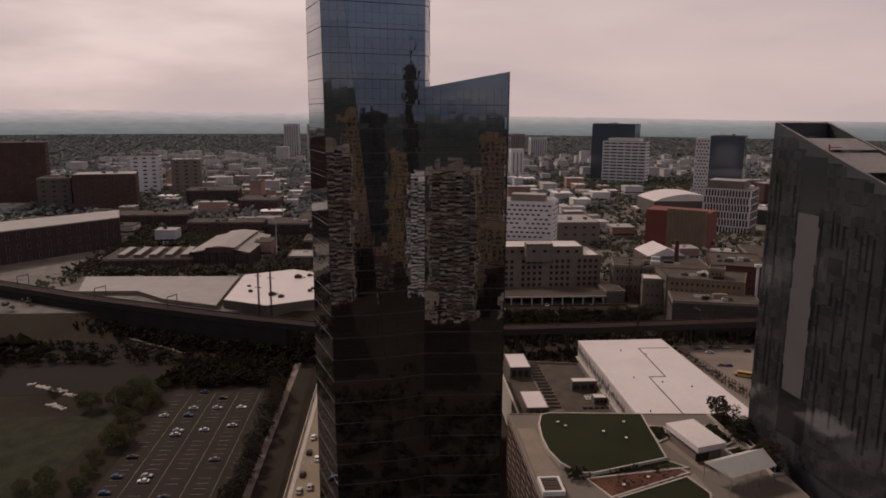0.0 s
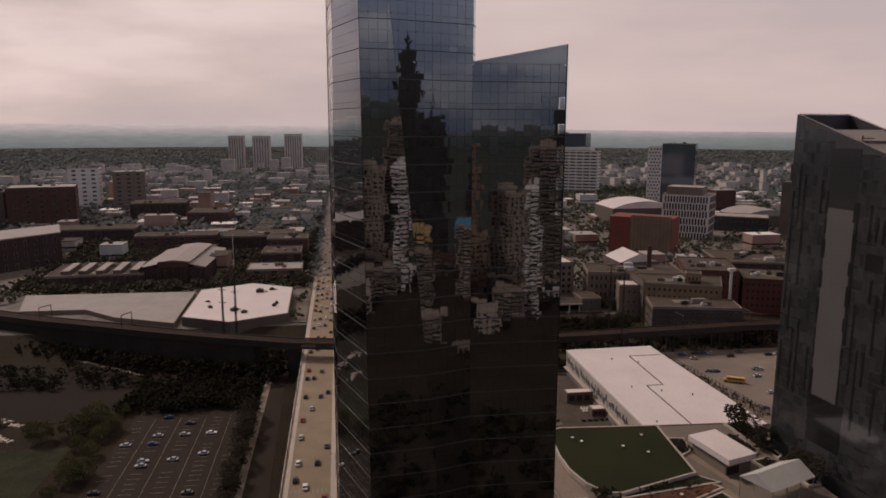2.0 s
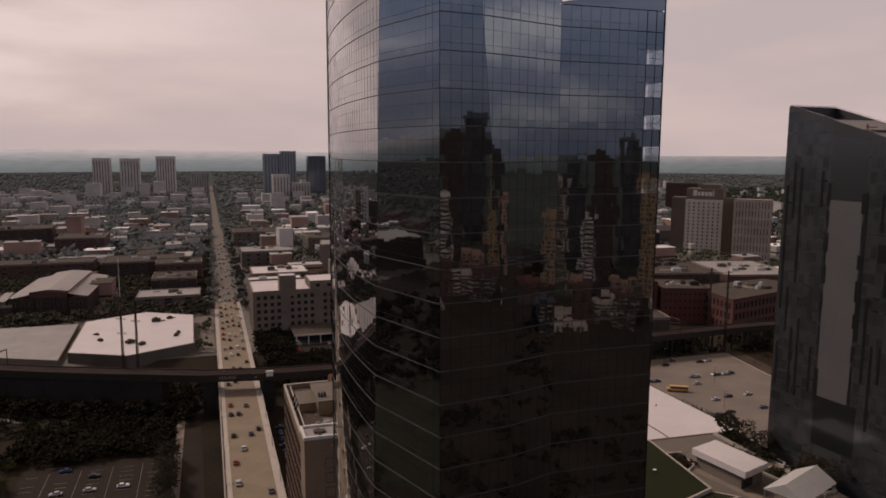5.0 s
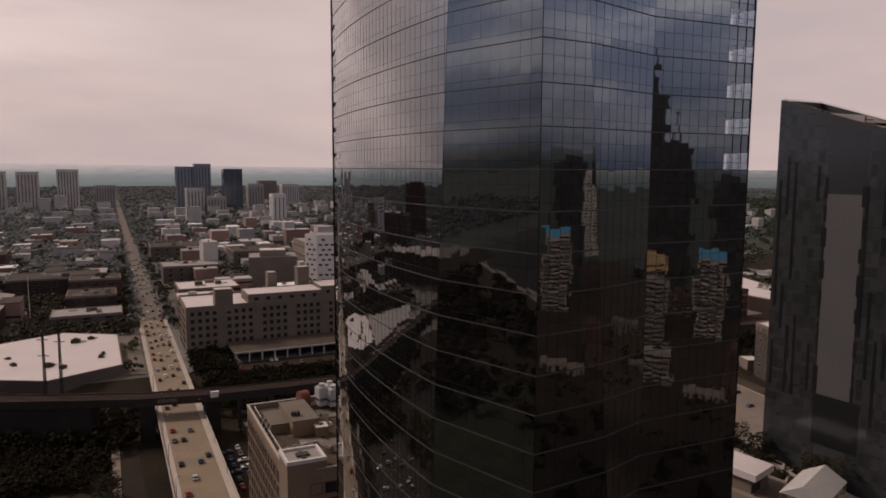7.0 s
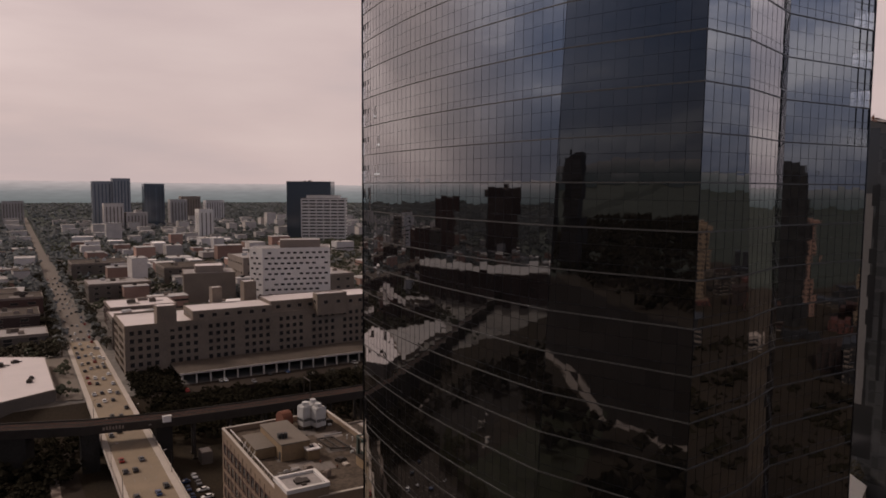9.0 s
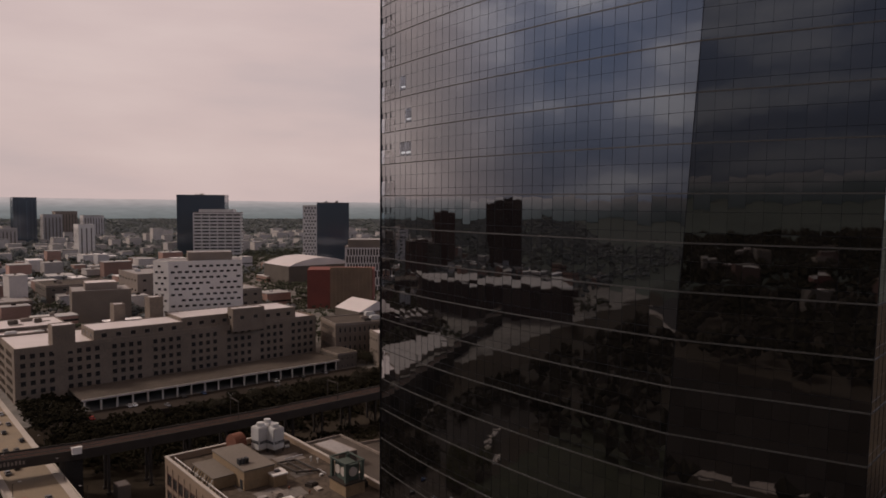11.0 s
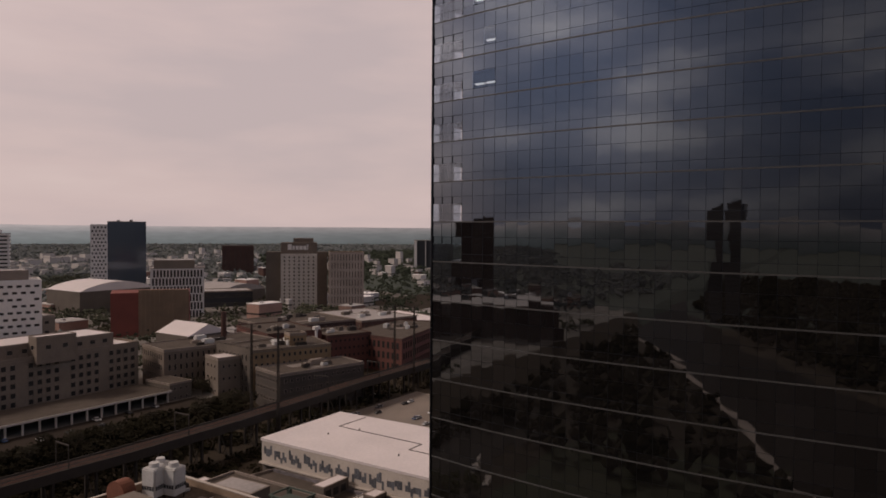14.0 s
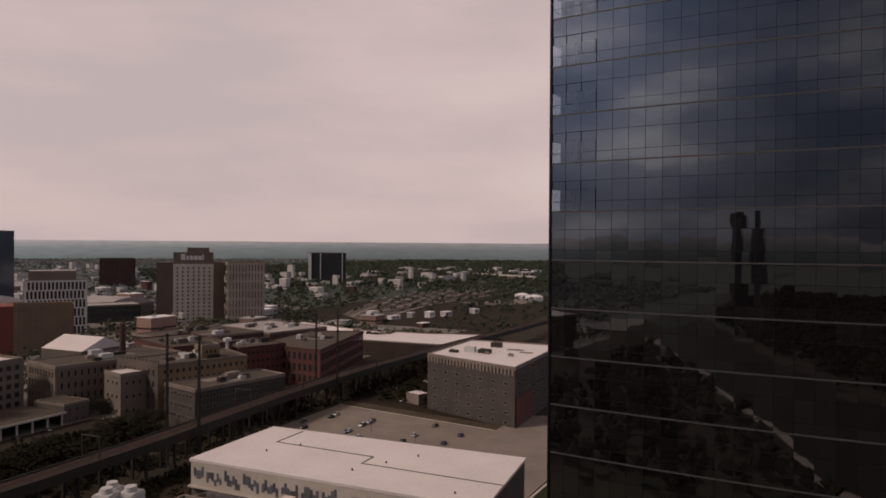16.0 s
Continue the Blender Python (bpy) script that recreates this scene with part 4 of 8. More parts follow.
for k in range(-16, 11):
    z = FREF + k * FLOOR
    kind_ = "low" if z < 146 else "top"
    part("floor_fin", band(tower_plan(z, kind_), True, z - 0.06, 0.13, 0.09), M["fin"], tower)
    part("spandrel_bar", band(tower_plan(z - 0.79 * FLOOR, kind_), True, z - 0.79 * FLOOR - 0.02, 0.04, 0.055), M["mullion"], tower)
    part("transom", band(tower_plan(z - 0.37 * FLOOR, kind_), True, z - 0.37 * FLOOR - 0.02, 0.03, 0.045), M["mullion"], tower)
for edge, r, top in ((fold_east, 0.12, 149.9), (lambda z: Vector((flank_x(FLANK_Y) - 0.05, FLANK_Y)), 0.16, HI), (fold_south, 0.06, HI), (fold_prow, 0.05, HI), (fold_wedge, 0.05, HI), (fold_step, 0.04, 146.5)):
    rings = []
    for k in range(9):
        z = LO + (top - LO) * k / 8
        rings.append(([tuple(edge(z) + Vector((math.cos(j), math.sin(j))) * r) for j in (0.0, 1.05, 2.1, 3.14, 4.19, 5.24)], z))
    part("corner_post", loft(rings), M["mullion"], tower)

# ---- the slanted residential tower ----
A_, C_ = Vector((140.2, 213.0)), Vector((157.6, 213.8))
uE = Vector((0.0995, -0.995))            # along the south face, away from the high end
oE = Vector((uE.y, -uE.x))               # out of the south face
turnE = math.degrees(math.atan2(uE.y, uE.x))
EVO_LONG, EVO_FALL = 72.0, 0.32
evo = thing("slanted_tower", "slate grey residential tower with a steeply sloping roof", "tower")


def evo_pt(s, v):
    """Plan point: s metres from the high end, v of the way across."""
    return A_ + uE * s + (C_ - A_) * v


def evo_top(s):
    return 139.8 - EVO_FALL * s


def evo_slab(name, s0, s1, v0, v1, z0, dz, mat):
    pts = [tuple(evo_pt(s, v)) for s, v in ((s0, v0), (s1, v0), (s1, v1), (s0, v1))]
    return part(name, prism(pts, z0, [evo_top(s) + dz for s in (s0, s1, s1, s0)]), mat, evo)


evo_slab("body", 0.05, EVO_LONG, 0.004, 1.0, 5, -4.6, M["evo_wall"])
evo_slab("south_parapet", 0.0, EVO_LONG, 0.0, 0.02, 40, 0.0, M["evo_wall"])
evo_slab("north_parapet", 0.0, EVO_LONG, 0.98, 1.0, 40, 0.0, M["evo_wall"])
evo_slab("west_parapet", 0.0, 0.4, 0.021, 0.979, 40, 0.0, M["evo_wall"])


def evo_sheet(name, s0, s1, v0, v1, dz, thick, mat):
    bm = bmesh.new()
    bm.faces.new([bm.verts.new((*evo_pt(s, v), evo_top(s) + dz)) for s, v in ((s0, v0), (s1, v0), (s1, v1), (s0, v1))])
    bmesh.ops.solidify(bm, geom=list(bm.faces), thickness=thick)
    return part(name, bm, mat, evo)


evo_sheet("roof_panel", 13.0, 22.0, 0.03, 0.97, -0.1, 0.3, M["evo_roof"])
evo_sheet("roof_panel", 22.5, 36.4, 0.03, 0.97, -0.7, 0.3, M["evo_roof"])
evo_sheet("roof_panel", 50.0, 71.5, 0.03, 0.97, -0.4, 0.3, M["evo_roof"])
for k in range(6):
    evo_sheet("roof_light", 37.2 + 1.9 * k, 38.8 + 1.9 * k, 0.1, 0.95, -2.0, 0.1, M["slot_glass"])
for v0, v1 in ((0.0, 0.045), (0.955, 1.0)):
    evo_sheet("coping", 0.0, EVO_LONG, v0, v1, 0.3, 0.25, M["evo_roof"])
evo_sheet("coping", 0.0, 0.9, 0.046, 0.954, 0.3, 0.25, M["evo_roof"])
for s_, v_, w, d, h in ((5.5, 0.5, 2.4, 1.6, 2.2), (9.0, 0.3, 1.2, 1.6, 1.6), (9.5, 0.75, 1.6, 1.4, 1.8)):
    p = evo_pt(s_, v_)
    o = part("roof_plant", boxes((-w, w, -d, d, 0, h), (-w * 0.8, w * 0.8, -d * 0.8, d * 0.8, h + 0.004, h + 0.25)), M["steel_dark"], evo)
    o.matrix_basis = pose(p.x, p.y, evo_top(s_) - 4.7, 0, 0, turnE)
p = evo_pt(22.2, 0.12)
o = part("roof_hoist", boxes((-0.15, 0.15, -0.15, 0.15, 0, 1.8), (-0.2, 0.2, -0.2, 3.6, 0.9, 1.15), (-0.9, 0.9, -0.3, 0.3, 0, 0.35)), M["rust"], evo)
o.matrix_basis = pose(p.x, p.y, evo_top(22.2) - 0.4, 0, 0, turnE)

face_end = tuple(evo_pt(EVO_LONG, 0.0))


def face_cut(p):
    return evo_top((Vector(p) - A_).length) - 0.8


def strip_free(c, n):
    return not 14.8 < (c + 0.5) * EVO_LONG / n < 24.6


curtain(evo, tuple(A_), face_end, 40.0, 138.0, 1.7, 3.25, 139.0, (0.0, 0.2, 1.0), M["evo_glass"], rnd, 0.3, face_cut, keep=strip_free)
curtain(evo, tuple(C_), tuple(A_), 40.0, 138.0, 1.7, 3.25, 139.0, (0.0, 0.2, 1.0), M["evo_glass"], rnd, 0.3)


def on_face(s0, s1, z0, z1, name, mat, out=0.06, label=""):
    p, q = A_ + uE * s0 + oE * out, A_ + uE * s1 + oE * out
    return part(name, prism([tuple(p), tuple(q), tuple(q - oE * 0.05), tuple(p - oE * 0.05)], z0, z1), mat, evo, label)


on_face(14.9, 24.4, 60.0, 114.2, "light_bay", M["grey_panel"], 0.06, "plain pale grey vertical strip")
on_face(14.5, 25.0, 114.3, 130.6, "bay_head", M["evo_glass"], 0.05)
# flat dark plates stand in for the hollows, their shade in the colour
on_face(14.5, 27.0, 46.0, 59.9, "open_base", M["slot_glass"], 0.08, "flat dark plate standing in for the recessed base storeys")
on_face(29.4, 35.0, 99.2, 103.8, "recess", M["slot_glass"], 0.09)
on_face(48.0, 51.0, 84.0, 88.0, "recess", M["slot_glass"], 0.09)
# narrow dark windows in broken upright runs
slot = boxes((-0.4, 0.4, -0.02, 0.05, -1.58, 1.58))
slot_me = bpy.data.meshes.new("slot_window")
slot.to_mesh(slot_me)
slot.free()
slot_me.materials.append(M["slot_glass"])
re_ = random.Random(77)
for c in range(30):
    s_ = 1.3 + 2.2 * c if c < 6 else 25.4 + 2.2 * (c - 6)
    if s_ > 58:
        break
    zz, on = 56.0 + re_.uniform(0, 6), re_.random() < 0.6
    while zz < evo_top(s_) - 15:
        run = re_.randint(3, 7)
        if on:
            for k in range(run):
                if zz + 3.25 * k < evo_top(s_) - 15 and not (27 < s_ < 35 and 96 < zz + 3.25 * k < 107):
                    p = A_ + uE * s_ + oE * 0.09
                    piece("slot_window", slot_me, evo, pose(p.x, p.y, zz + 3.25 * k, 0, 0, turnE))
        zz += 3.25 * run
        on = not on if re_.random() < 0.6 else on
# ragged dark joints beside the plain strip
for s_ in (14.6, 24.7):
    zz = 60.0
    while zz < 116:
        h = re_.uniform(2.0, 6.0)
        w = re_.choice((0.25, 0.4, 0.7))
        on_face(s_ - w, s_ + w, zz, zz + h, "joint", M["slot_glass"], 0.1)
        zz += h + re_.choice((0.05, 0.05, 1.5, 3.0))

# ---- railway viaduct ----
LINE = [(-420, 600), (-260, 519), (-170, 470), (-131, 452.5), (-96, 436), (-63, 422), (-21, 406), (12, 399.5), (42, 397.5), (92, 396), (143, 397.5), (236, 405), (310, 407), (413, 403), (560, 392), (800, 380)]


def along(points, half0, half1, z0, z1, bm=None):
    """A long body between two offsets of a line in plan."""
    bm = bm or bmesh.new()
    rows = []
    for i, p in enumerate(points):
        p0, p1 = Vector(points[max(0, i - 1)]), Vector(points[min(len(points) - 1, i + 1)])
        d = (p1 - p0).normalized()
        o = Vector((-d.y, d.x))
        a, b = Vector(p) + o * half0, Vector(p) + o * half1
        rows.append([bm.verts.new(v) for v in ((a.x, a.y, z0), (b.x, b.y, z0), (b.x, b.y, z1), (a.x, a.y, z1))])
    for r, s in zip(rows, rows[1:]):
        for k in range(4):
            bm.faces.new((r[k], s[k], s[(k + 1) % 4], r[(k + 1) % 4]))
    bm.faces.new(rows[0])
    bm.faces.new(rows[-1][::-1])
    bmesh.ops.recalc_face_normals(bm, faces=bm.faces)
    return bm


via = thing("railway_viaduct", "long dark steel and stone railway viaduct crossing the street", "viaduct")
part("deck", along(LINE, -4.6, 4.6, 17.2, 18.7), M["steel_dark"], via)
part("ballast", along(LINE, -3.9, 3.9, 18.704, 19.05), M["stone_dark"], via)
for s in (-4.95, 4.6):
    part("girder", along(LINE, s, s + 0.35, 15.9, 19.5), M["steel_dark"], via)
for s in (-2.6, -1.1, 1.1, 2.6):
    part("rail", along(LINE, s - 0.05, s + 0.05, 19.05, 19.2), M["rust"], via)
part("embankment", along(LINE[:6] + [(-40, 413)], -4.4, 4.4, -1, 15.9), M["stone_dark"], via)


def bent(x, y, turn, z0):
    t = thing("viaduct_bent", "dark riveted steel trestle leg pair under the railway", "trestle", x, y, 0, turn, "viaduct bents")
    for s in (-3.4, 3.4):
        bm = bmesh.new()
        box(bm, -0.45, 0.45, s - 0.45, s + 0.45, z0, 15.6)
        box(bm, -0.9, 0.9, s - 0.9, s + 0.9, z0 - 0.5, z0 + 0.8)
        part("leg", bm, M["steel_dark"], t)
    part("cap_beam", boxes((-0.5, 0.5, -4.6, 4.6, 15.604, 16.6)), M["steel_dark"], t)
    bm = bmesh.new()
    tube(bm, (0, -3.4, z0 + 1), (0, 3.4, 15), 0.18, 0.18, 6)
    tube(bm, (0.1, 3.4, z0 + 1), (0.1, -3.4, 15), 0.18, 0.18, 6)
    part("bracing", bm, M["steel_dark"], t)
    return t


def on_line(x):
    for p, q in zip(LINE, LINE[1:]):
        if p[0] <= x <= q[0]:
            s = (x - p[0]) / (q[0] - p[0])
            return p[1] + s * (q[1] - p[1]), math.degrees(math.atan2(q[1] - p[1], q[0] - p[0]))
    return LINE[-1][1], 0.0


bent_lo = bent(20, on_line(20)[0], on_line(20)[1], 0)
for k in range(1, 24):
    x = 20 + 15 * k
    y, turn = on_line(x)
    copy_thing(bent_lo, pose(x, y, 0, 0, 0, turn))

tagged(part("abutment", boxes((-22.5, -16.0, 401, 411, 0, 15.8), (5.0, 11.0, 396, 404.5, 0, 15.8)), M["stone_dark"], None,
            "dark stone bridge abutments beside the street"), category="abutment", kind="structure")


def signal_box(x, y, z):
    t = thing("signal_cabinet", "small white equipment cabinet on a post beside the rails", "cabinet", x, y, z)
    part("post", tube(bmesh.new(), (0, 0, -1.0), (0, 0, 0.6), 0.15, 0.15, 6), M["steel_dark"], t)
    part("box", boxes((-1.6, 1.6, -0.6, 0.6, 0.604, 3.0), (-1.8, 1.8, -0.8, 0.8, 3.004, 3.2)), M["white_wall"], t)
    return t


signal_box(8.5, 393.5, 18.0)


def lattice_pole(x, y, z, h):
    t = thing("transmission_pole", "tall slim dark lattice power pole beside the railway", "pole", x, y, z, -20, "power poles by the railway")
    bm = bmesh.new()
    for sx, sy in ((-1, -1), (1, -1), (1, 1), (-1, 1)):
        tube(bm, (sx * 0.55, sy * 0.55, 0), (sx * 0.28, sy * 0.28, h), 0.17, 0.13, 5)
    part("mast", bm, M["steel_dark"], t)
    bm = bmesh.new()
    k, s = 0.0, 1
    while k < h - 1.2:
        r0, r1 = 0.55 - 0.27 * k / h, 0.55 - 0.27 * (k + 1.2) / h
        tube(bm, (-s * r0, -r0, k), (s * r1, -r1, k + 1.2), 0.085, 0.085, 4)
        tube(bm, (-s * r0, r0, k), (s * r1, r1, k + 1.2), 0.085, 0.085, 4)
        tube(bm, (-r0, s * r0, k), (-r1, -s * r1, k + 1.2), 0.085, 0.085, 4)
        k, s = k + 1.2, -s
    part("lacing", bm, M["steel_dark"], t)
    for zc in (h - 1.0, h - 3.2, h - 10.5):
        bm = boxes((-2.4, 2.4, -0.1, 0.1, zc, zc + 0.22))
        for xx in (-2.2, -1.3, 1.3, 2.2):
            tube(bm, (xx, 0, zc - 0.5), (xx, 0, zc), 0.1, 0.1, 6)
        part("cross_arm", bm, M["steel_dark"], t)
    return t


for x, y, h in ((-59.9, 426.5, 47.5), (-54.0, 434.7, 51.5), (163.4, 407.4, 57.5), (165.2, 392.0, 57.5), (281, 414, 56), (283, 401, 56)):
    lattice_pole(x, y, 0, h)


def portal(x, y, turn):
    t = thing("catenary_portal", "thin dark steel portal frame over the tracks", "portal", x, y, 19.0, turn, "portals over the tracks")
    for s in (-4.2, 4.2):
        part("leg", boxes((-0.16, 0.16, s - 0.16, s + 0.16, -0.2, 8.0)), M["steel_dark"], t)
    part("beam", boxes((-0.2, 0.2, -4.4, 4.4, 8.004, 8.5)), M["steel_dark"], t)
    return t


# unreadable lettering on the bridge girder over the street
for k in range(7):
    y_, turn_ = on_line(-13.5 + 1.15 * k)
    o = part("sign_bar", boxes((-0.36, 0.36, -4.99 - 0.06, -4.99 + 0.02, 17.2, 18.7 if k % 3 else 18.4)), M["concrete"], via)
    o.matrix_basis = pose(-13.5 + 1.15 * k, y_, 0, 0, 0, turn_)


p0 = portal(-118, on_line(-118)[0], on_line(-118)[1])
for x in (-172, -240, 70, 118, 205, 250, 330):
    copy_thing(p0, pose(x, on_line(x)[0], 19.0, 0, 0, on_line(x)[1]))

# ---- the brown loft building beside the bridge ----
loft_pts = [(5.6, 236.0), (37.4, 234.0), (37.4, 291.4), (5.6, 291.4)]
loft = thing("loft_building", "tan brick loft building with steel windows and a crowded roof", "building")
part("wall", prism(loft_pts, 0, 45.2), M["tan_brick"], loft)
inner = inset(loft_pts, 0.5)
for i in range(4):
    j = (i + 1) % 4
    part("parapet", prism([loft_pts[i], loft_pts[j], inner[j], inner[i]], 45.204, 46.9), M["tan_brick"], loft)
    o2, i2 = inset(loft_pts, -0.12), inset(loft_pts, 0.62)
    part("coping", prism([o2[i], o2[j], i2[j], i2[i]], 46.904, 47.1), M["pale_concrete"], loft)
part("roof", prism(inset(loft_pts, 0.51), 45.206, 45.5), M["loft_roof"], loft)
windows_on(loft, (5.6, 291.4), (5.6, 236.0), 2, 44, 10, 14, 3.1, 3.0, M["brown_brick"], M["win"])
windows_on(loft, (5.6, 236.0), (37.4, 234.0), 2, 44, 10, 8, 3.0, 3.0, M["brown_brick"], M["win"])
for c in range(15):
    y = 291.4 - 1.5 - (291.4 - 236.0 - 3) * c / 14
    part("pilaster", boxes((5.46, 5.6 - 0.004, y - 0.28, y + 0.28, 0, 45.2)), M["tan_brick"], loft)
# corner stair tower with its open court roof
part("stair_tower", prism([(5.4, 235.6), (15.0, 235.4), (15.0, 244.2), (5.4, 244.4)], 30, 49.0), M["tan_brick"], loft)
sq = [(5.4, 235.6), (15.0, 235.4), (15.0, 244.2), (5.4, 244.4)]
si = inset(sq, 0.6)
so = inset(sq, -0.15)
for i in range(4):
    j = (i + 1) % 4
    part("stair_tower_coping", prism([so[i], so[j], si[j], si[i]], 49.004, 49.9), M["white_wall"], loft)
part("stair_tower_roof", prism(si, 49.006, 49.3), M["grey_roof"], loft)
part("roof_hatch", boxes((8.6, 11.8, 238.8, 241.0, 49.304, 49.8), (9.6, 10.6, 237.6, 242.2, 49.304, 49.6)), M["steel_dark"], loft)


def roof_thing(name, label, cat, bm, mat, x, y, z, rz=0):
    o = part(name, bm, mat, None, label)
    o.matrix_basis = pose(x, y, z, 0, 0, rz)
    return tagged(o, category=cat)


# penthouse, stair head, lean-to rail
pent = thing("penthouse", "buff plastered roof penthouse with a lower terrace", "penthouse", 0, 0, 45.504)
part("wall", prism([(13.2, 262.4), (20.6, 262.4), (20.6, 280.2), (13.2, 280.2)], 0, 4.3), M["buff"], pent)
part("roof", prism([(13.0, 262.2), (20.8, 262.2), (20.8, 280.4), (13.0, 280.4)], 4.304, 4.6), M["paving"], pent)
part("terrace_wall", prism([(8.0, 267.0), (13.196, 267.0), (13.196, 279.0), (8.0, 279.0)], 0, 2.6), M["buff"], pent)
part("terrace_roof", prism([(7.8, 266.8), (12.99, 266.8), (12.99, 279.2), (7.8, 279.2)], 2.604, 2.8), M["paving"], pent)
for k in range(3):
    part("chimney", boxes((13.8 + 0.9 * k, 14.3 + 0.9 * k, 266.2, 267.6, 4.604, 5.9)), M["dark_wall"], pent)
part("door", boxes((13.1, 13.19, 263.2, 264.4, 0.1, 2.2)), M["dark_wall"], pent)
stair_hut = thing("stair_hut", "small buff stair hut with a white flat roof", "hut", 20.8, 263.4, 45.504)
part("wall", boxes((-1.6, 1.6, -3.6, 0.0, 0, 2.6)), M["buff"], stair_hut)
part("roof", boxes((-1.8, 1.8, -3.8, 0.2, 2.604, 2.9)), M["white_wall"], stair_hut)
part("vent", boxes((-0.5, 0.5, -2.4, -1.4, 2.904, 3.3)), M["dark_wall"], stair_hut)
rl = random.Random(31)
for k in range(9):
    # short braces against the terrace
    yy = 267.6 + 1.35 * k
    part("brace", tube(bmesh.new(), (6.9, yy, 0.05), (7.99, yy, 2.3), 0.16, 0.12, 6), M["tank" if k % 3 == 0 else "steel_dark"], pent)
for k in range(30):
    x, y = rl.uniform(9, 35.5), rl.uniform(247, 289)
    if (12.2 < x < 22.6 and 258.5 < y < 281.5) or (7 < x < 14 and 266 < y < 280) or (25 < x < 33 and 279 < y < 288.5) or (19 < x < 25 and y > 283) or (28 < x < 35 and 244 < y < 253):
        continue
    s = rl.uniform(0.35, 0.9)
    kind_ = k % 4
    if kind_ == 0:
        bm = boxes((-s, s, -s * 0.7, s * 0.7, 0.15, s * 1.2), (-s * 0.9, -s * 0.7, -s * 0.6, s * 0.6, 0, 0.146), (s * 0.7, s * 0.9, -s * 0.6, s * 0.6, 0, 0.146))
        bmesh.ops.bevel(bm, geom=list(bm.edges), offset=0.03, segments=1, affect="EDGES")
        roof_thing("condenser", "small grey condenser box on the loft roof", "roof unit", bm, M[rl.choice(("tank", "aluminium", "steel_dark"))], x, y, 45.504, rl.uniform(-10, 10))
    elif kind_ == 1:
        bm = tube(bmesh.new(), (0, 0, 0), (0, 0, s * 1.3), 0.16, 0.14, 8)
        tube(bm, (0, 0, s * 1.3), (0, 0, s * 1.3 + 0.25), 0.32, 0.2, 8)
        roof_thing("vent_pipe", "stubby capped vent pipe on the loft roof", "vent", bm, M[rl.choice(("tank", "steel_dark", "rust"))], x, y, 45.504)
    elif kind_ == 2:
        L = rl.uniform(2.5, 6)
        bm = tube(bmesh.new(), (0, -L / 2, 0.3), (0, L / 2, 0.3), 0.12, 0.12, 6)
        for q in (-0.4, 0.0, 0.4):
            box(bm, -0.15, 0.15, q * L - 0.1, q * L + 0.1, 0, 0.2)
        roof_thing("pipe_run", "pipe run on low sleepers across the roof", "pipe", bm, M[rl.choice(("tank", "steel_dark", "aluminium"))], x, y, 45.504, rl.choice((0, 90, 4)))
    else:
        bm = boxes((-s * 1.5, s * 1.5, -s, s, 0, 0.3), (-s * 1.4, s * 1.4, -s * 0.9, s * 0.9, 0.304, 0.45))
        roof_thing("skylight", "low kerbed skylight on the loft roof", "skylight", bm, M[rl.choice(("white_wall", "pale_concrete", "grey_roof"))], x, y, 45.504, rl.choice((0, 90)))
bm = bmesh.new()
for k in range(22):
    yy = 290 - 2.1 * k
    tube(bm, (7.6, yy, 0), (7.6, yy, 1.1), 0.05, 0.05, 5)
box(bm, 7.5, 7.72, 246, 290, 1.1, 1.25)
roof_thing("guard_rail", "white roof-edge guard rail on posts", "rail", bm, M["white_wall"], 0, 0, 45.504)


def cooling_tank(x, y, z, r, h):
    t = thing("cooling_tower", "pale galvanised rooftop cooling tower with a row of dark vents", "cooling tower", x, y, z, 12, "cooling towers on the roof")
    part("legs", boxes(*[(sx * r * 0.8 - 0.12, sx * r * 0.8 + 0.12, sy * r * 0.8 - 0.12, sy * r * 0.8 + 0.12, 0, 1.0) for sx in (-1, 1) for sy in (-1, 1)]), M["steel_dark"], t)
    bm = boxes((-r, r, -r, r, 1.004, h))
    bmesh.ops.bevel(bm, geom=list(bm.edges), offset=0.25, segments=2, affect="EDGES")
    part("casing", bm, M["tank"], t)
    for k in range(5):
        s = -r * 0.72 + k * r * 0.36
        part("vent", boxes((s - r * 0.13, s + r * 0.13, -r - 0.04, -r + 0.02, h * 0.38, h * 0.5)), M["dark_wall"], t)
        part("vent", boxes((-r - 0.04, -r + 0.02, s - r * 0.13, s + r * 0.13, h * 0.38, h * 0.5)), M["dark_wall"], t)
    part("fan_ring", tube(bmesh.new(), (0, 0, h + 0.004), (0, 0, h + 0.9), r * 0.62, r * 0.55, 20), M["tank"], t)
    return t


cooling_tank(30.4, 281.4, 45.504, 1.75, 6.6)
cooling_tank(27.4, 283.6, 45.504, 1.75, 6.9)
cooling_tank(30.6, 286.0, 45.504, 1.6, 6.6)
bm = bmesh.new()
tube(bm, (0, -1.2, 0), (0, -1.2, 1.2), 0.3, 0.3, 6)
tube(bm, (-1.5, 0, 2.6), (1.5, 0, 2.6), 2.5, 2.5, 20)
box(bm, -1.2, 1.2, -1.4, 1.4, 0, 0.6)
roof_thing("water_tank", "rusty drum tank lying on a cradle", "tank", bm, M["rust"], 22.3, 287.0, 45.504, 8)
dome = thing("copper_lantern", "dark green copper roof lantern with round-headed pale panels", "lantern", 31.4, 248.4, 45.504)
part("drum", boxes((-2.5, 2.5, -3.4, 3.4, 0, 2.6)), M["buff"], dome)
part("cornice", boxes((-2.8, 2.8, -3.7, 3.7, 2.604, 3.0)), M["steel_dark"], dome)
